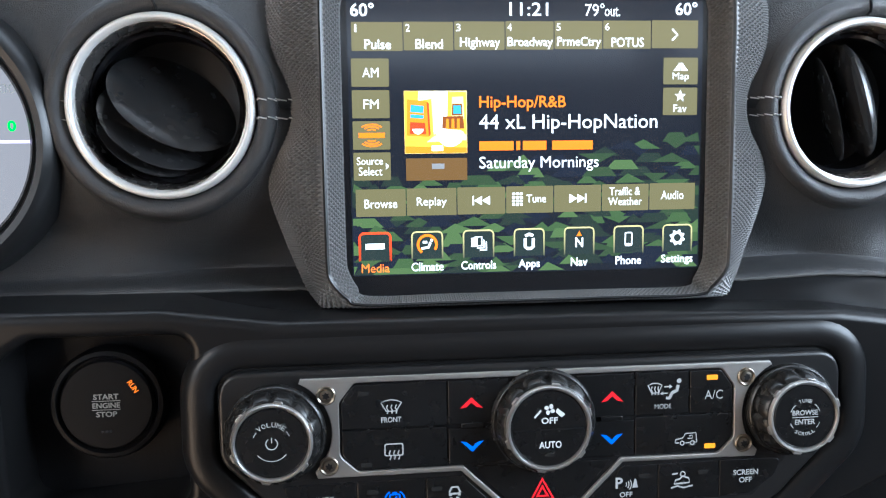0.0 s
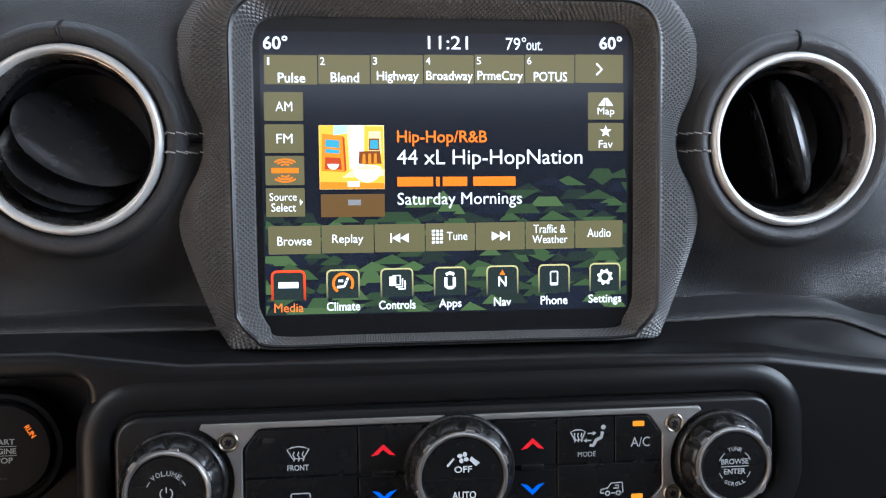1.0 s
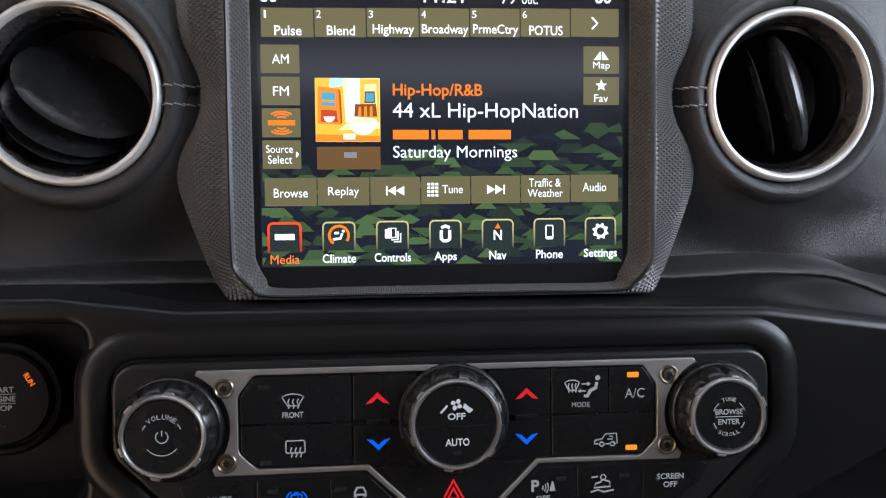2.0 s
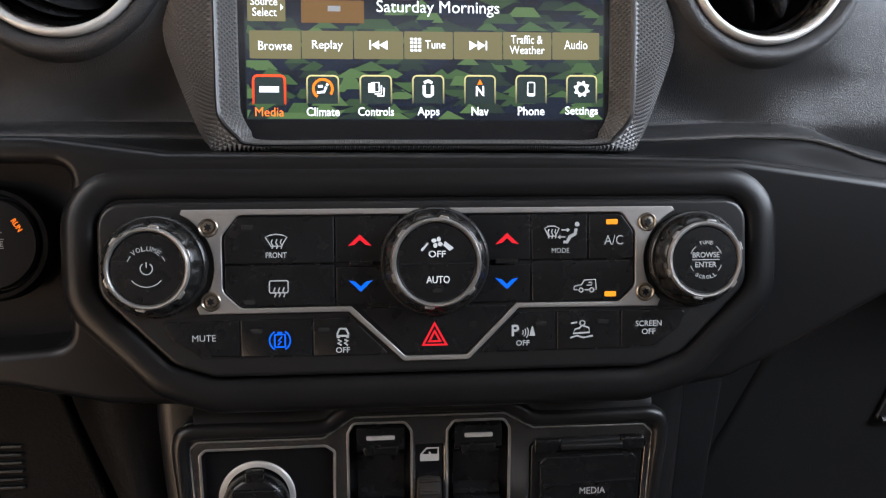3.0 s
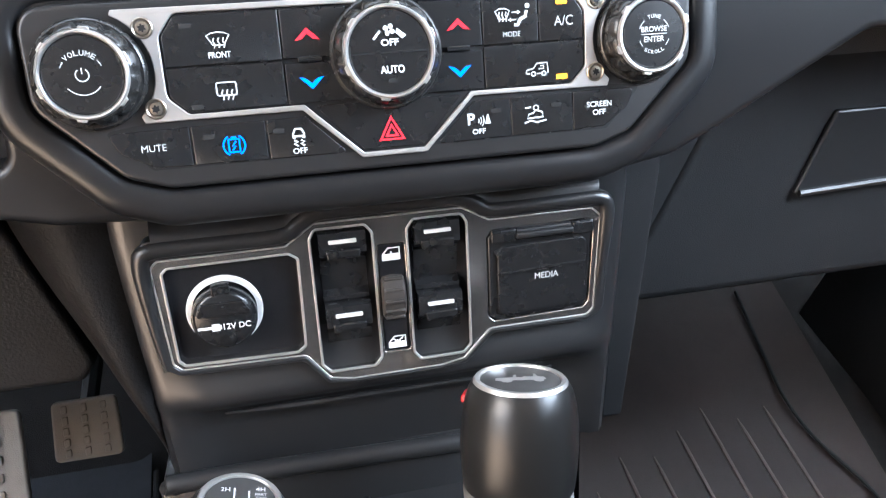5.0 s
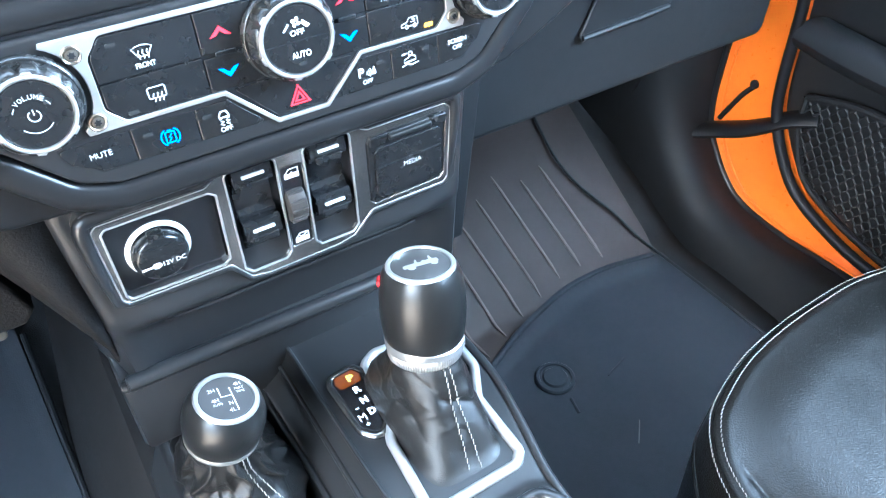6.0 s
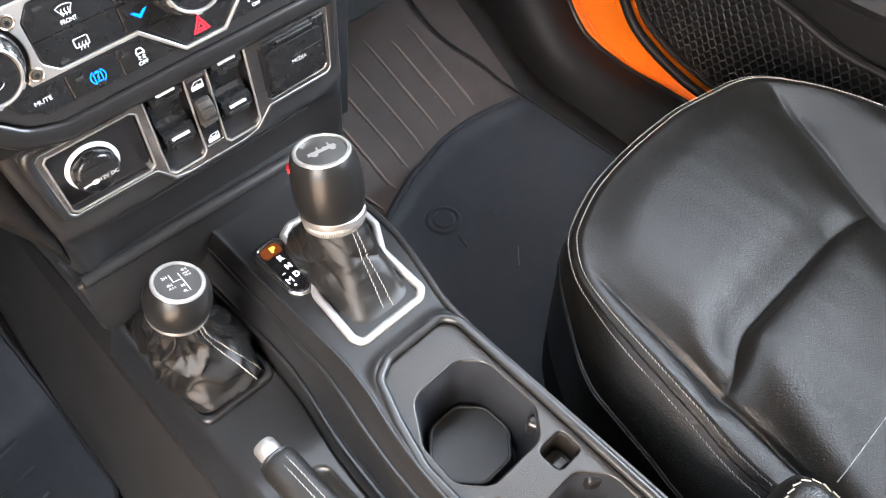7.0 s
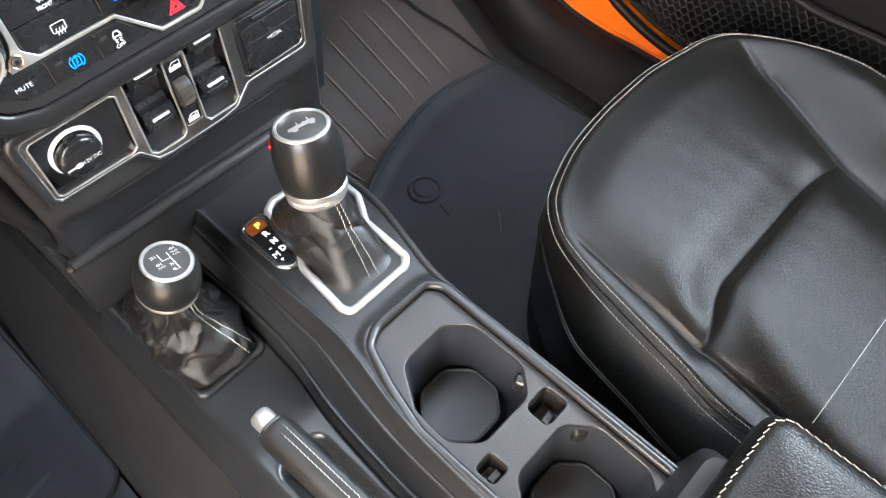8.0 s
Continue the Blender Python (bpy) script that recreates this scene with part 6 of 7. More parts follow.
def boot(base, top, r, z0, z1, seed, seam_dir, sag=0.45, folds=0.004, waves=8.0, neck=1.0, twist=2.4, pinch=0.3):
    """A sewn leather boot, from a rounded rectangle up to a round neck. Returns the mesh and its seam rows."""
    x0, y0, x1, y1 = base
    n, levels = 160, 64
    rect = rounded([(x0, y0), (x1, y0), (x1, y1), (x0, y1)], 0.012, 9)
    cx, cy = (x0 + x1) / 2, (y0 + y1) / 2
    rings = []
    rows = [[], []]
    for k in range(levels + 1):
        t = k / levels
        ring = []
        for i in range(n):
            a = math.tau * i / n
            d = Vector((math.cos(a), math.sin(a)))
            # reach of the rounded rectangle along this direction
            hx, hy = (x1 - x0) / 2, (y1 - y0) / 2
            reach = 1 / ((abs(d.x) / hx) ** 5 + (abs(d.y) / hy) ** 5) ** 0.2
            f = min(1.0, t / neck) ** sag
            px = (cx + d.x * reach) * (1 - f) + (top[0] + d.x * r) * f
            py = (cy + d.y * reach) * (1 - f) + (top[1] + d.y * r) * f
            z = z0 + (z1 - z0) * t
            env = math.sin(math.pi * min(1, t * 1.02)) ** 0.7
            w = noise.noise((math.cos(a) * 1.2 + seed, math.sin(a) * 1.2, t * 2.0))
            # gathered folds: round bulges that meet in sharp, slanting valleys
            ph = t * waves + twist * math.sin(a + seed) + 1.1 * noise.noise((math.cos(a) * 1.6, math.sin(a) * 1.6 + seed, t * 2.4))
            pleat = (abs(math.sin(ph)) ** 0.55 - 0.65) * (0.45 + 0.55 * noise.noise((math.cos(a) * 1.3 + 5, math.sin(a) * 1.3, t * 2 + seed)) + 0.3)
            crease = noise.noise((math.cos(a) * 3.0 + seed * 2, math.sin(a) * 3.0, t * 7.0))
            # thin crests where the leather is pinched
            crest = max(0.0, 1 - 3.0 * abs(noise.noise((math.cos(a) * 1.1 + seed * 1.7, math.sin(a) * 1.1 + seed, t * 4.6 + 0.9 * math.sin(a))))) ** 1.5
            off = folds * (w * 0.7 + (2.0 - 1.3 * pinch) * pleat + 1.15 * pinch * crest + 0.12 * crease + 0.32 * max(0, 1 - abs(noise.noise((math.cos(a) * 2.3 + seed, math.sin(a) * 2.3, t * 4.2 + 1.6 * math.sin(a + 0.8)))) * 1.8) ** 2) * env + folds * 1.3 * math.exp(-((t - 0.22) / 0.16) ** 2)
            da = (a - seam_dir + math.pi) % math.tau - math.pi
            off += 0.0011 * env * math.exp(-(da / 0.10) ** 2) - 0.0012 * env * math.exp(-(da / 0.025) ** 2)
            p = Vector((px + d.x * off, py + d.y * off, z - 0.35 * abs(off)))
            ring.append(p)
        rings.append(ring)
    i0 = round(seam_dir / math.tau * n) % n
    for s, row in ((-2, rows[0]), (2, rows[1])):
        for k in range(levels, 0, -1):
            row.append(rings[k][(i0 + s) % n] + Vector((math.cos(seam_dir), math.sin(seam_dir), 0.5)) * 0.0004)
    return loft(rings, caps=False), rows


def add_seams(parent, rows, up):
    for row in rows:
        bm = bmesh.new()
        stitches(bm, row, 0.0040, 0.0032, 0.0011, 0.0008, up)
        tagged(part("seam_thread", bm, THREAD, parent, "pale grey stitching"), kind="stuff")


# main lever
lever = thing("gear_shifter", "black leather gear shifter with silver collar and boot", "gear shifter", Matrix.Translation((0.042, 0.258, 0.3215)))
inv = Matrix.Translation((-0.042, -0.258, -0.3215))
m_boot, rows = boot((0.0035, 0.1965, 0.0625, 0.312), (0.0405, 0.2665), 0.0225, 0.3215, 0.381, 1.3, math.radians(272), 0.66, 0.0026, 6.0)
bmesh.ops.transform(m_boot, matrix=inv, verts=m_boot.verts)
b = part("boot", m_boot, BOOT, lever, "gathered black leather boot", angle=80)
add_seams(b, [[inv @ p for p in row] for row in rows], (0, -0.8, 0.6))
axis = inv @ aim((0.0405, 0.2660, 0.372), (0.0463, 0.2772, 0.4395))
part("grip", lathe([(25.4, 13), (26.6, 16), (27.6, 26), (28.0, 36), (27.6, 47), (26.4, 56), (24.6, 62.5), (22.6, 66)], 64), GRIP, lever, "smooth black leather grip", m=axis)
part("collar", lathe([(22.5, -1), (24.4, 0.2), (25.2, 1.2), (25.6, 7.2), (24.8, 8.4), (24.4, 13.5)], 360, 90, 0.5, zone=(1.0, 7.5)), BRIGHT, lever, "knurled silver collar", m=axis)
wave = []
for r, w in ((25.0, 8.2), (26.2, 8.6), (26.6, 10.0), (26.2, 14.5), (25.0, 15.5)):
    wave.append([(r * 0.001 * math.cos(math.tau * i / 72), r * 0.001 * math.sin(math.tau * i / 72), (w + (3.4 * math.sin(math.tau * i / 72 - 0.9) if w > 9 else 0)) * 0.001) for i in range(72)])
part("collar_sweep", loft(wave, caps=False), BRIGHT, lever, "swept silver band", m=axis)
part("crown_ring", torus_band([(22.4, 64.5), (22.2, 66.6), (21.2, 67.8), (19.4, 67.8), (18.9, 66.8), (18.9, 64.5)], 64), BRIGHT, lever, "satin silver ring", m=axis)
disc = part("crown", lathe([(19.0, 65), (19.0, 66.6), (18.4, 67.0), (0.1, 67.0)], 48), DISC, lever, "dark cap with a small silver car outline", m=axis)
spin = math.radians(-10)
car = [(-12, -2.6), (-11.6, 0.8), (-9.4, 1.4), (-5, 1.6), (-3.4, 1.9), (-2.4, 5.4), (-1.4, 5.4), (-1.6, 1.9), (0.6, 1.5), (2.4, 3.2), (3.6, 2.6), (6.4, 2.6), (7.0, 6.6), (8.0, 6.6), (8.4, 2.8), (11.6, 2.2), (12, -1.2), (10.8, -1.6), (10.4, -3.8), (8.6, -4.8), (6.4, -3.8), (5.8, -2.0), (-4.0, -2.4), (-4.6, -4.4), (-6.6, -5.4), (-8.8, -4.6), (-9.6, -2.8)]
part("car_outline", poly_faces([[(x * math.cos(spin) - y * math.sin(spin), x * math.sin(spin) + y * math.cos(spin)) for x, y in car]], 67.3), SILVER, disc, "silver car outline", angle=0)
part("lock_button", slab([box2(-2.2, -4, 2.2, 4, 1.6)], 0, 3, 1.2, steps=3), RED, lever, "small red button", m=inv @ aim((0.0235, 0.2875, 0.4265), (0.0100, 0.2960, 0.4275)))

# transfer lever
tcase = thing("transfer_shifter", "black transfer case shifter with silver ring and boot", "gear shifter", Matrix.Translation((-0.091, 0.306, 0.268)))
inv = Matrix.Translation((0.091, -0.306, -0.268))
m_boot, rows = boot((-0.1215, 0.247, -0.0605, 0.366), (-0.0985, 0.286), 0.0205, 0.272, 0.366, 4.1, math.radians(292), 0.85, 0.0072, 9.0, 0.74, 1.2, 1.0)
bmesh.ops.transform(m_boot, matrix=inv, verts=m_boot.verts)
b = part("boot", m_boot, BOOT, tcase, "gathered black leather boot", angle=80)
add_seams(b, [[inv @ p for p in row] for row in rows], (0.3, -0.8, 0.6))
rim_o = rounded([(-127, 239), (-56, 239), (-56, 374), (-127, 374)], 12, 8)
rim_i = rounded([(-121.5, 246), (-61.5, 246), (-61.5, 367), (-121.5, 367)], 9, 8)
part("boot_rim", slab([rim_o, rim_i], 266, 274, 2.6, steps=4), SATIN, tcase, "black rim of the boot", m=inv)
axis = inv @ aim((-0.0985, 0.2862, 0.352), (-0.0868, 0.2815, 0.3965))
part("grip", lathe([(19.4, 7), (21.4, 9.5), (23.0, 13), (24.6, 20), (25.0, 27), (24.2, 34.5), (22.2, 40), (19.8, 43.6)], 64), GRIP, tcase, "smooth black grip", m=axis)
part("neck_ring", torus_band([(20.8, 7.0), (22.4, 7.8), (23.2, 10.0), (22.8, 11.6), (21.2, 10.6)], 64), BRIGHT, tcase, "thin silver ring", m=axis)
part("crown_ring", torus_band([(19.8, 42), (19.4, 44.2), (18.6, 45.0), (16.6, 45.0), (16.2, 44.2), (16.2, 42)], 64), BRIGHT, tcase, "satin silver ring", m=axis)
disc = part("crown", lathe([(16.3, 42), (16.3, 44.0), (15.8, 44.4), (0.1, 44.4)], 48), DISC, tcase, "grey cap with shift pattern", m=axis)
zc = 44.7
part("shift_path", strokes([[(-2.9, 8.2), (-2.9, 1.0), (3.8, 1.0), (3.8, 6.6)], [(3.8, 1.0), (3.8, -11)]], 0.8, zc), PRINT, disc, angle=0)
for txt, x, y, w in (("2H", -7.0, 7.2, 4.3), ("4H", -7.0, -0.4, 4.3), ("AUTO", -6.4, -3.6, 5.6), ("4H", 9.0, 8.0, 4.3), ("PART", 9.2, 4.6, 5.4), ("TIME", 9.2, 2.0, 5.2), ("N", 1.2, -4.6, 2.4), ("4L", 0.5, -9.6, 3.8)):
    part("lettering", lettering(txt, x, y, w, zc, 2.6 if len(txt) < 3 else 1.7, 0.01), PRINT, disc)
# The glint on the grip is a small amber slab with emission.
part("amber_glint", slab([box2(-1.2, -3.5, 1.2, 3.5, 1)], 0, 1.2, 0.4), glow("amber_glint_glow", (230, 110, 20)), tcase, "small glowing slab that makes an amber glint", m=axis @ Matrix.Translation((0.0240, 0.003, 0.030)) @ Matrix.Rotation(radians(90), 4, "Y"))

# parking brake
brake = thing("parking_brake", "black leather parking brake lever with silver button", "brake lever", Matrix.Translation((-0.104, 0.02, 0.29)))
inv = Matrix.Translation((0.104, -0.02, -0.29))
path = [(-0.1075, 0.158, 0.3235), (-0.1065, 0.13, 0.3235), (-0.104, 0.06, 0.322), (-0.101, -0.02, 0.318), (-0.098, -0.12, 0.312), (-0.096, -0.25, 0.300)]
bm = tube(spline(path, 6), [0.0118, 0.0132] + [0.0142] * 28 + [0.0142], 20)
bmesh.ops.transform(bm, matrix=inv, verts=bm.verts)
part("grip", bm, BOOT, brake, "stitched black leather grip")
part("button", lathe([(8.4, -4), (8.8, 8), (8.6, 14.5), (7.4, 16.4), (0.1, 17)], 32), BRIGHT, brake, "satin silver release button", m=inv @ aim((-0.1075, 0.156, 0.3238), (-0.1085, 0.19, 0.3255)))
part("front_collar", lathe([(12.6, -3), (13.4, -1), (13.4, 3), (11.6, 4.6), (9.0, 4.8)], 32), SATIN, brake, m=inv @ aim((-0.1075, 0.154, 0.3236), (-0.1085, 0.19, 0.3255)))
for off in (-0.0022, 0.0028):
    bm = bmesh.new()
    stitches(bm, [inv @ (p + Vector((off + 0.002, 0, 0.0143 - 0.0022 * ss(0.135, 0.156, p.y)))) for p in spline(path, 6)[1:]], 0.0040, 0.0032, 0.0010, 0.0007)
    tagged(part("seam_thread", bm, THREAD, brake, "pale grey stitching"), kind="stuff")

# armrest
arm = thing("armrest", "black leather centre armrest with stitched edge", "armrest", Matrix.Translation((0, -0.3, 0.30)))
def arm_ring(inset, z, bow=0.0):
    return [(x * 0.001, y * 0.001 + 0.3, z - 0.30 + bow * (1 - (x / 110) ** 2)) for x, y in rounded([(-106 + inset, -480), (106 - inset, -480), (108 - inset, -104 - inset), (100 - inset, -97 - inset), (-100 + inset, -97 - inset), (-106 + inset, -104 - inset)], 16, 6)]
part("lid_pad", loft([arm_ring(6, 0.362), arm_ring(1, 0.368), arm_ring(-1, 0.385), arm_ring(0, 0.402), arm_ring(4, 0.412), arm_ring(10, 0.417), arm_ring(22, 0.419, 0.001), arm_ring(60, 0.420, 0.002)]), LEATHER, arm, "padded leather lid", angle=60)
edge = [Vector(p) + Vector((0, 0, 0.0005)) for p in arm_ring(5.0, 0.4132)]
bm = bmesh.new()
stitches(bm, edge + edge[:1], 0.0062, 0.0054, 0.0016, 0.0010)
tagged(part("seam_thread", bm, THREAD, arm, "pale stitching along the lid"), kind="stuff")
part("bin", loft([[(x * 0.001, y * 0.001 + 0.3, z - 0.30) for x, y in rounded([(-98, -480), (92 + g, -480), (92 + g, -72 + g), (-98, -72 + g)], 14, 6)] for z, g in ((0.02, 0), (0.30, 0), (0.352, -6), (0.366, -14))]), SATIN, arm, "black storage bin under the lid")

# ---- passenger seat ----
seat = thing("passenger_seat", "black leather passenger seat cushion with double stitching", "car seat", Matrix.Translation((0.39, -0.05, 0.02)))
org = Vector((0.39, -0.05, 0.02))
SEAM = [(169, -100), (179, -20), (189, 45), (199, 96), (212, 134), (236, 163), (262, 178), (310, 194), (367, 202), (420, 204), (464, 203), (515, 194), (551, 186), (580, 168), (602, 128), (614, 80), (618, 30), (612, -20), (606, -95), (600, -300), (560, -400), (390, -420), (220, -400), (176, -300)]


def seam_loop(n):
    k = len(SEAM)
    pts = []
    for i in range(k):
        a, b, c, d = (Vector((*SEAM[(i + j - 1) % k], 0)) * 0.001 for j in range(4))
        for s in range(12):
            t = s / 12
            pts.append(0.5 * ((2 * b) + (c - a) * t + (2 * a - 5 * b + 4 * c - d) * t ** 2 + (3 * b - a - 3 * c + d) * t ** 3))
    # even spacing
    pts.append(pts[0])
    ln = [0]
    for a, b in zip(pts, pts[1:]):
        ln.append(ln[-1] + (b - a).length)
    out, j = [], 0
    for i in range(n):
        want = ln[-1] * i / n
        while ln[j + 1] < want:
            j += 1
        f = (want - ln[j]) / max(1e-9, ln[j + 1] - ln[j])
        out.append(pts[j].lerp(pts[j + 1], f))
    return out


NSEAT = 640
LOOP = seam_loop(NSEAT)
NORMAL = []
for i in range(NSEAT):
    d = (LOOP[(i + 1) % NSEAT] - LOOP[i - 1]).normalized()
    q = Vector((-d.y, d.x, 0))
    if q.dot(LOOP[i] - Vector((0.39, -0.1, 0))) < 0:
        q = -q
    NORMAL.append(q)
SEAT_C = Vector((0.385, -0.10, 0))


def seam_z(p):
    return 0.250 + 0.010 * ss(-0.15, 0.19, p.y) - 0.012 * ss(0.19, 0.14, p.x) + 0.022 * ss(0.40, 0.60, p.x) * ss(0.2, 0.0, p.y)


def left_line(y):
    return 0.2095 + 0.085 * (y + 0.03) if y > -0.03 else 0.2095 + 0.10 * (y + 0.03)


def right_line(y):
    return 0.503 + 0.46 * y if y > -0.03 else 0.489 + 0.25 * (y + 0.03)


def crease_y(x):
    return -0.008 - 0.024 * ss(0.285, 0.205, x) - 0.014 * ss(0.42, 0.52, x)


def seat_z(x, y, s):
    """Height of the cushion inside its border seam; s: nought in the middle, one on the seam."""
    a, b = x - left_line(y), right_line(y) - x
    z = 0.246 + 0.010 * ss(-0.12, 0.12, y)
    inside = (1 - math.exp(-max(0, a) / 0.020)) * (1 - math.exp(-max(0, b) / 0.030))
    z += 0.016 * inside
    # soft hollow before the crease, firm roll behind it
    d = y - crease_y(x)
    reach = (0.35 + 0.65 * ss(0.0, 0.05, a)) * ss(-0.01, 0.075, b)
    if d >= 0:
        z -= 0.0125 * reach * math.exp(-(d / 0.030) ** 2)
    else:
        z += reach * (-0.0125 + 0.0195 * (1 - math.exp(d / 0.0095)) - 0.016 * ss(-0.03, -0.17, d))
    z += 0.010 * ss(0.0, 0.05, -a) * ss(0.2, 0.1, y) + 0.030 * ss(0.0, 0.09, -b) * ss(0.18, 0.02, y)
    for e in (a, b):
        z -= 0.0046 * math.exp(-(e / 0.0034) ** 2)
    z += 0.0011 * noise.noise((x * 12, y * 8, 0.4)) + 0.00025 * noise.noise((x * 50, y * 22, 2.0))
    return z


def skirt(p):
    """How far the side of the cushion bulges past its seam: little at the front, more along the console."""
    return 0.16 + 0.86 * ss(0.15, 0.04, p.y) * ss(0.30, 0.22, p.x)


rings = []
for off, z in ((0.030, -0.16), (0.036, -0.12), (0.039, -0.075), (0.0385, -0.050), (0.0365, -0.039), (0.0315, -0.0285), (0.0240, -0.0190), (0.0160, -0.0105), (0.0095, -0.0045), (0.0050, -0.0008), (0.0022, 0.0010), (0.0, -0.0014)):
    rings.append([p + q * off * skirt(p) + Vector((0, 0, seam_z(p) + z)) - org for p, q in zip(LOOP, NORMAL)])
STEPS = 180
for k in range(1, STEPS):
    s = 1 - k / STEPS
    ring = []
    for p in LOOP:
        x, y = SEAT_C.x + (p.x - SEAT_C.x) * s, SEAT_C.y + (p.y - SEAT_C.y) * s
        w = ss(0.98, 0.80, s)
        edge_z = seam_z(p) + 0.004 * ss(1.0, 0.96, s)
        ring.append(Vector((x, y, edge_z * (1 - w) + seat_z(x, y, s) * w)) - org)
    rings.append(ring)
part("cushion", loft(rings), LEATHER, seat, angle=70)
for off, lift in ((0.0062, 0.0), (-0.0050, 0.0038)):
    bm = bmesh.new()
    row = []
    for p, q in zip(LOOP, NORMAL):
        z = seam_z(p) + (lift if off < 0 else -0.0012)
        row.append(p + q * (off * skirt(p) + (0.0016 if off > 0 else 0) if off > 0 else off) + Vector((0, 0, z)) - org)
    stitches(bm, row[:490], 0.0042, 0.0034, 0.0012, 0.0009)
    tagged(part("seam_thread", bm, THREAD, seat, "pale grey double stitching"), kind="stuff")
part("lower_valance", loft([[p + q * o * skirt(p) + Vector((0, 0, z)) - org for p, q in zip(LOOP, NORMAL)] for o, z in ((0.010, 0.02), (0.022, 0.05), (0.028, 0.10), (0.026, 0.135))], caps=False), GRAIN, seat, "dark plastic seat base")

part("panel_seam", tube([Vector((x, -0.136, seat_z(x, -0.136, 0.4) + 0.0002)) - org for x in span(0.212, 0.48, 30)], 0.0004, 6), GREYP, seat, "thin pale seam across the cushion")
for g in (0.0, 0.0045):
    part("side_piping", tube([p + q * (0.0375 + g * 0.1) * skirt(p) + Vector((0, 0, seam_z(p) - 0.041 - g)) - org for p, q in list(zip(LOOP, NORMAL))[:183]], 0.0016, 8), LEATHER, seat)

# ---- floor mats ----
def toe_z(y):
    return 0.006 + max(0, y - 0.51) * RISE * ss(0.50, 0.54, y)


mat_p = thing("passenger_floor_mat", "black rubber floor mat with raised ribs", "floor mat", Matrix.Translation((0.3, 0.3, 0.02)))
o3 = Vector((0.3, 0.3, 0.02))
MAT_FRONT = ((0.10, 0.400), (0.20, 0.436), (0.259, 0.469), (0.322, 0.496), (0.411, 0.521), (0.483, 0.522), (0.58, 0.500))


def mat_front(x):
    return along(MAT_FRONT, x)


part("tray", sheet(lambda x, t: Vector((x, -0.10 + (mat_front(x) + 0.10) * t, 0.016 + 0.012 * ss(0.15, 0.125, x) + 0.005 * ss(0.955, 0.985, t))) - o3, span(0.115, 0.575, 50), span(0, 1, 90)), RUBBER, mat_p)
part("toe_liner", sheet(lambda x, t: Vector((x, mat_front(x) - 0.004 + (0.82 - mat_front(x)) * t, toe_z(mat_front(x) - 0.004 + (0.82 - mat_front(x)) * t) + 0.010)) - o3, span(0.100, 0.575, 50), span(0, 1, 80)), TOE, mat_p, "brownish ribbed toe liner", angle=60)
for i in range(8):
    x = 0.216 + 0.039 * i
    y0 = mat_front(x) + 0.014
    part("rib", tube([Vector((x - 0.002 * k, y, toe_z(y) + 0.0105)) - o3 for k, y in enumerate(span(y0, y0 + 0.125 + 0.010 * (i % 3), 8))], [0.001] + [0.0026] * 7 + [0.001], 8, 0.9), RIB, mat_p)
part("front_edge", tube([Vector((x, mat_front(x), 0.021)) - o3 for x in span(0.14, 0.56, 40)], 0.0045, 8, 0.8), RUBBER, mat_p)
part("retainer", lathe([(25, 0), (25, 5), (23, 7), (20, 7), (19, 5), (16, 5), (14, 7.5), (0.1, 8)], 40), RUBBER, mat_p, "round mat retainer", m=Matrix.Translation(Vector((0.303, 0.408, 0.013)) - o3))
part("retainer_notch", tube([Vector(p) - o3 for p in ((0.300, 0.374, 0.016), (0.294, 0.352, 0.016))], 0.0022, 8), RUBBER, mat_p)
part("side_edge", tube([Vector(p) - o3 for p in spline([(0.512, 0.80, 0.205), (0.505, 0.72, 0.154), (0.500, 0.665, 0.122), (0.512, 0.622, 0.093), (0.540, 0.572, 0.062), (0.556, 0.53, 0.036), (0.562, 0.45, 0.030), (0.562, 0.20, 0.030)], 8)], 0.0024, 8), GRAIN, mat_p)
part("scuff", tube([Vector(p) - o3 for p in ((0.36, 0.375, 0.018), (0.395, 0.385, 0.018))], 0.0012, 6), RUBBER, mat_p)
part("scratch", tube([Vector(p) - o3 for p in ((0.346, 0.306, 0.0165), (0.336, 0.296, 0.0168), (0.323, 0.283, 0.0165))], 0.0006, 6), FRAY, mat_p, "pale scratch")
mat_d = thing("driver_floor_mat", "black rubber driver floor mat with ribs", "floor mat", Matrix.Translation((-0.42, 0.3, 0.02)))
o4 = Vector((-0.42, 0.3, 0.02))
outline = rounded([(-640, -150), (-236, -150), (-232, 355), (-226, 420), (-214, 640), (-230, 700), (-640, 700)], 18, 6)
part("tray", sheet(lambda x, y: Vector((x, y, toe_z(y) + 0.010 + 0.008 * ss(-0.236, -0.224, x))) - o4, span(-0.64, -0.222, 40), span(-0.15, 0.72, 90)), RUBBER, mat_d)
for i in range(6):
    y = 0.508 - 0.040 * i
    part("rib", tube([Vector((x, y + 0.16 * (x + 0.29), toe_z(y) + 0.012)) - o4 for x in span(-0.35, -0.274, 6)], 0.0036, 8, 0.8), RUBBER, mat_d)
part("side_edge", tube([Vector((p.x, p.y, toe_z(p.y) + 0.020)) - o4 for p in spline([(-0.300, 0.352, 0), (-0.248, 0.355, 0), (-0.231, 0.362, 0), (-0.221, 0.376, 0), (-0.2185, 0.40, 0), (-0.218, 0.50, 0), (-0.217, 0.64, 0), (-0.216, 0.70, 0)], 6)], 0.0034, 8), GRAIN, mat_d)


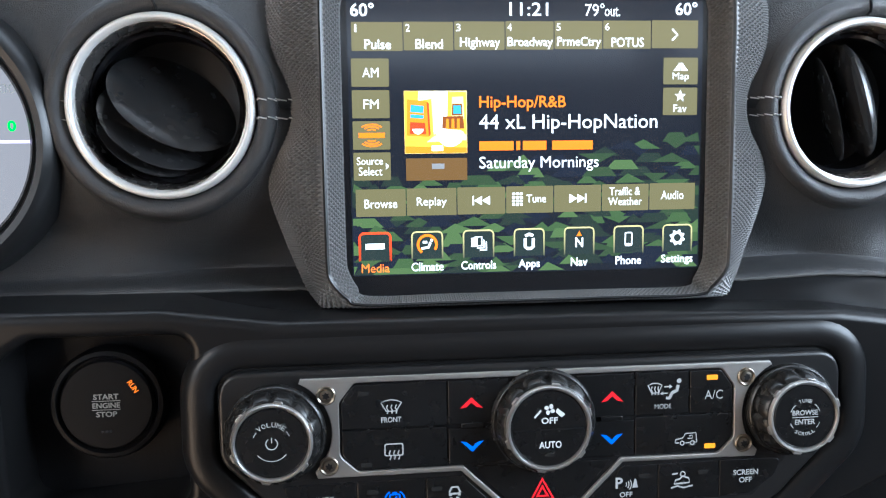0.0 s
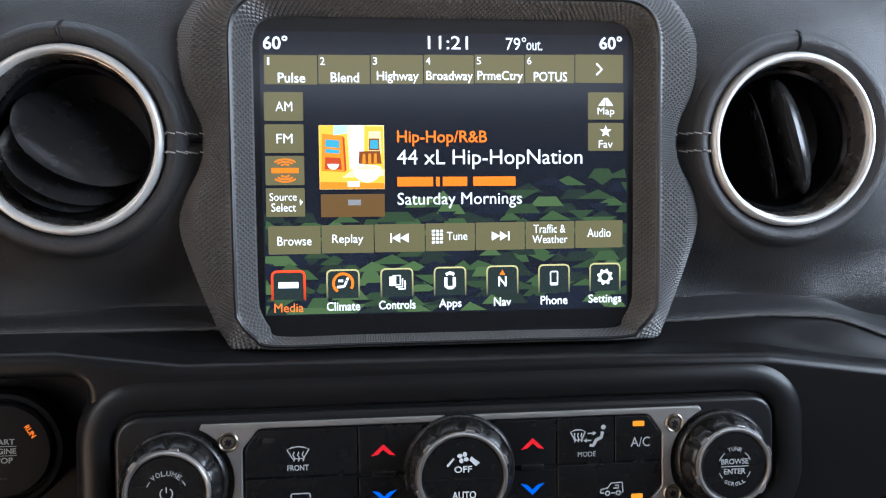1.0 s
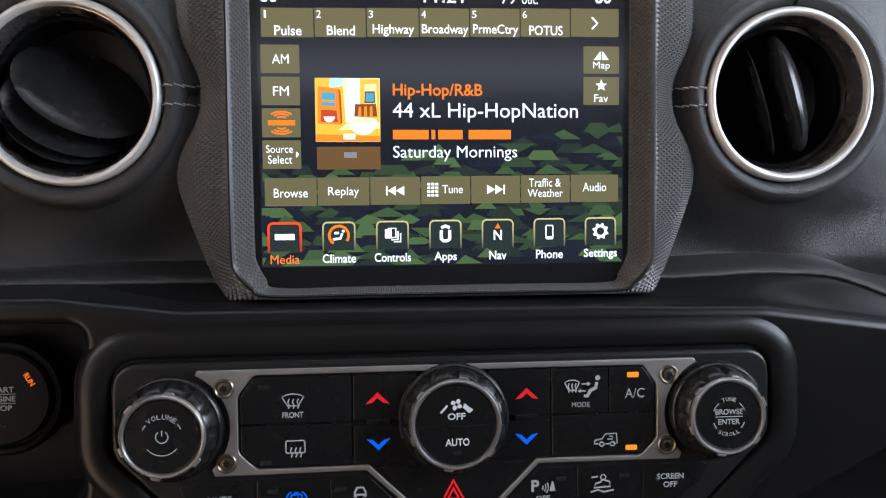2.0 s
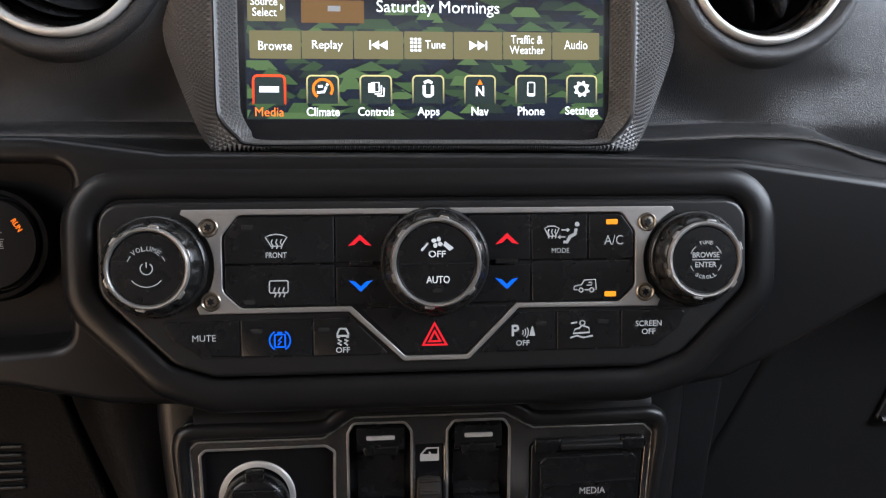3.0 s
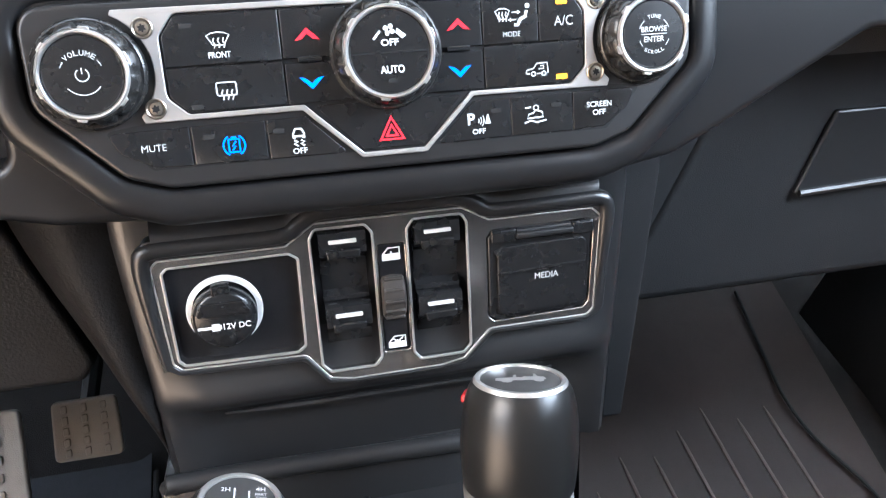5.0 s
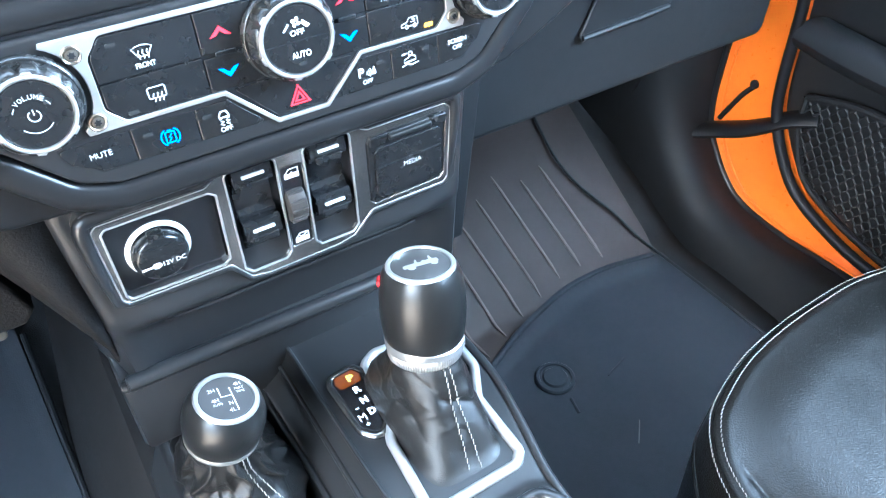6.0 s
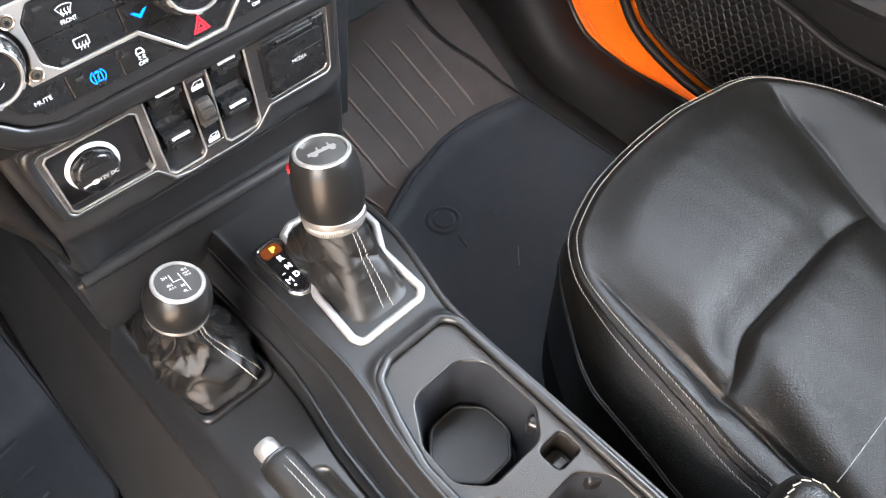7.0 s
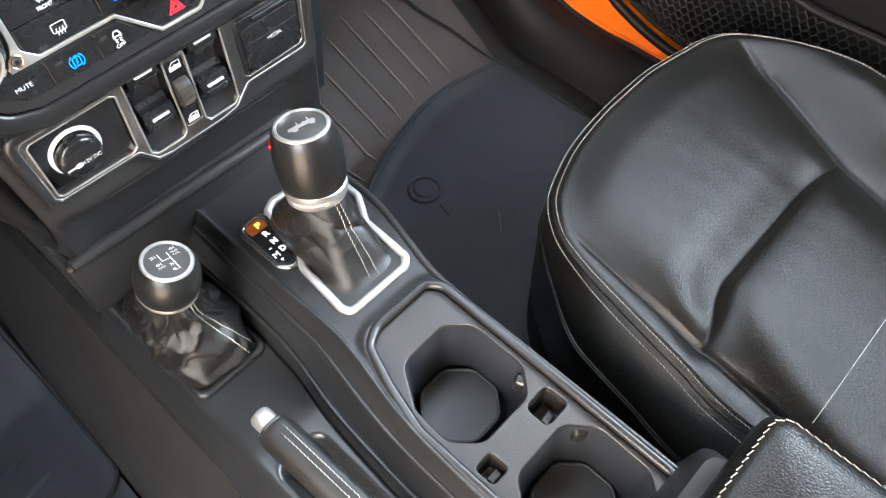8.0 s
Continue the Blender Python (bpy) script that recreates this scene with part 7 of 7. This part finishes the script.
# ---- pedals ----
def pedal(name, label, cx, cz, w, h, lean, y):
    p = thing(name, label, "pedal", panel(cx, y, cz, lean))
    part("pad", slab([rounded([(-w / 2, -h / 2), (w / 2, -h / 2), (w / 2 * 0.94, h / 2), (-w / 2 * 0.94, h / 2)], 6, 5)], -7, 0, 2.5, steps=3), PEDAL, p)
    for i in range(3):
        for j in range(5):
            part("tread", slab([rounded([(-w * 0.28 + i * w * 0.28 - 2.5, -h * 0.36 + j * h * 0.18 - 4), (-w * 0.28 + i * w * 0.28 + 2.5, -h * 0.36 + j * h * 0.18 - 3), (-w * 0.28 + i * w * 0.28 + 2.5, -h * 0.36 + j * h * 0.18 + 4), (-w * 0.28 + i * w * 0.28 - 2.5, -h * 0.36 + j * h * 0.18 + 3)], 1.5, 3)], 0, 2, 0.8), PEDAL, p)
    part("arm", tube([(0, 0.01, -0.008), (0, 0.05, -0.05), (0, 0.16, -0.09), (0, 0.25, -0.08)], 0.008, 8), SATIN, p)


pedal("brake_pedal", "pale grey rubber brake pedal", -0.296, 0.305, 82, 70, 0.45, 0.50)
pedal("accelerator_pedal", "pale grey rubber accelerator pedal", -0.240, 0.268, 56, 52, 0.35, 0.592)

# ---- passenger side: kick panel, jamb, door ----
FLOORL = [(0.600, 0.20), (0.604, 0.29), (0.609, 0.36), (0.612, 0.42), (0.613, 0.49), (0.613, 0.545), (0.612, 0.60), (0.606, 0.66), (0.596, 0.71), (0.585, 0.766)]
INNER_J = [(0.20, 0.068), (0.291, 0.064), (0.342, 0.063), (0.415, 0.062), (0.493, 0.078), (0.549, 0.138), (0.566, 0.192), (0.564, 0.286), (0.556, 0.355), (0.53, 0.60)]
OUTER_J = [(0.20, 0.070), (0.291, 0.079), (0.355, 0.097), (0.400, 0.115), (0.433, 0.141), (0.466, 0.191), (0.482, 0.241), (0.486, 0.344), (0.487, 0.416), (0.47, 0.60)]
fl = spline([(x, y, toe_z(y) + 0.012) for x, y in FLOORL], 6)
ij = spline([(0.700, y, z) for y, z in INNER_J], 6)
oj = spline([(0.704, y, z) for y, z in OUTER_J], 6)
rings = []
for a, b in zip(fl, ij):
    ring = []
    for k in range(15):
        t = k / 14
        p = a.lerp(b, t)
        p += Vector((-0.020, -0.004, 0.020)) * math.sin(math.pi * t) * ss(0.3, 0.6, a.y) + Vector((-0.002, 0, 0.014)) * math.sin(math.pi * t)
        ring.append(p)
    rings.append(ring)
setting("kick_panel", loft(rings, close=False, caps=False), GRAIN, label="dark plastic sill and kick panel", category="trim")
rings = []
for a, b in zip(ij, oj):
    rings.append([a + Vector((0.001, 0, 0)), a.lerp(b, 0.08) + Vector((0.005, 0, 0)), a.lerp(b, 0.5) + Vector((0.010, 0, 0)), a.lerp(b, 0.92) + Vector((0.006, 0, 0)), b + Vector((0.001, 0, 0)), b + Vector((0.03, 0, 0)), a + Vector((0.03, 0, 0))])
jamb = setting("door_jamb", loft(rings), ORANGE, label="orange painted door jamb", category="door frame")
part("seal", tube([p + Vector((-0.003, 0, 0.001)) for p in ij], 0.0045, 10), SATIN, jamb, "black rubber door seal")
part("flange", tube([a.lerp(b, 0.14) + Vector((0.003, 0, 0)) for a, b in zip(ij, oj)], 0.0022, 8), ORANGE, jamb, "raised painted edge")
part("outer_seal", tube([b + (b - a).normalized() * 0.006 + Vector((0.002, 0, 0)) for a, b in zip(ij, oj)], 0.0075, 10), DEEP, jamb, "soft black outer seal")
part("jamb_bolt", lathe([(6, 0), (6, 3), (4.5, 5), (0.1, 5.4)], 20), DEEP, jamb, m=Matrix.Translation((0.706, 0.515, 0.245)) @ Matrix.Rotation(radians(-90), 4, "Y"))
strap = thing("door_strap", "black fabric door strap with a ribbed rubber boot", "strap")
part("band", tube(spline([(0.660, 0.590, 0.150), (0.678, 0.566, 0.158), (0.692, 0.538, 0.168), (0.702, 0.50, 0.186), (0.718, 0.46, 0.214), (0.735, 0.43, 0.225)], 6), 0.019, 12, 0.5), DEEP, strap)
# ribbed rubber boot where the strap leaves the kick panel
part("boot", tube(spline([(0.640, 0.655, 0.215), (0.655, 0.628, 0.200), (0.668, 0.604, 0.182), (0.676, 0.584, 0.168)], 8), [0.030 + 0.003 * math.sin(i * 1.9) - 0.0004 * i for i in range(25)], 20), GRAIN, strap, "ribbed rubber wiring boot")
part("cable", tube(spline([(0.706, 0.515, 0.242), (0.701, 0.526, 0.226), (0.698, 0.536, 0.206), (0.692, 0.546, 0.182)], 6), 0.0035, 8), DEEP, strap)

door = setting("door_1", solid(0.745, -0.9, 0.05, 0.775, 0.52, 0.715, 0.006), GRAIN, label="black plastic passenger door panel with net pocket", category="door")
setting("wall_right", solid(0.780, -1.3, 0.0, 0.80, 0.9, 0.71), TRIM, label="dark inner side of the car below the windows", category="wall")
NET = [(0.450, 0.250), (0.444, 0.192), (0.402, 0.130), (0.277, 0.092), (0.10, 0.10), (0.00, 0.225), (0.132, 0.235), (0.240, 0.260), (0.367, 0.268)]


def in_net(y, z):
    c = False
    for (y0, z0), (y1, z1) in zip(NET, NET[1:] + NET[:1]):
        if (z0 > z) != (z1 > z) and y < (y1 - y0) * (z - z0) / (z1 - z0) + y0:
            c = not c
    return c


part("pocket_back", slab([[(y * 1000, z * 1000) for y, z in NET]], 0, 6, 1), GRAIN, door, m=Matrix(((0, 0, 1, 0.735), (1, 0, 0, 0), (0, 1, 0, 0), (0, 0, 0, 1))))
bm = bmesh.new()
def strand(y0, z0, y1, z1):
    if in_net((y0 + y1) / 2, (z0 + z1) / 2):
        a, b = Vector((0.727 + 0.003 * math.sin(y0 * 40), y0, z0)), Vector((0.727 + 0.003 * math.sin(y1 * 40), y1, z1))
        d = (b - a).normalized()
        s = d.cross(Vector((1, 0, 0))) * 0.0016
        t = Vector((0.0012, 0, 0))
        vs = [bm.verts.new(q) for q in (a + s, a - t, a - s, b - s, b - t, b + s)]
        bm.faces.new((vs[0], vs[1], vs[4], vs[5]))
        bm.faces.new((vs[1], vs[2], vs[3], vs[4]))
for i in range(48):
    for j in range(18):
        y0, z0 = i * 0.0135 - 0.08 + (0.00675 if j % 2 else 0), 0.085 + j * 0.0105
        strand(y0, z0, y0 + 0.00675, z0 + 0.0065)
        strand(y0, z0, y0 - 0.00675, z0 + 0.0065)
        strand(y0 + 0.00675, z0 + 0.0065, y0 + 0.00675, z0 + 0.0105)
tagged(part("net", bm, GRAIN, door, "black elastic pocket net", angle=0), kind="stuff")
pts = [Vector((0.726, y, z)) for y, z in NET]
part("net_border", tube(spline(pts + pts[:1], 6), 0.005, 8), GRAIN, door)
part("door_ledge", tube(spline([(0.725, 0.47, 0.33), (0.70, 0.36, 0.335), (0.69, 0.20, 0.34), (0.69, -0.3, 0.35)], 6), 0.030, 12, 0.7), GRAIN, door)
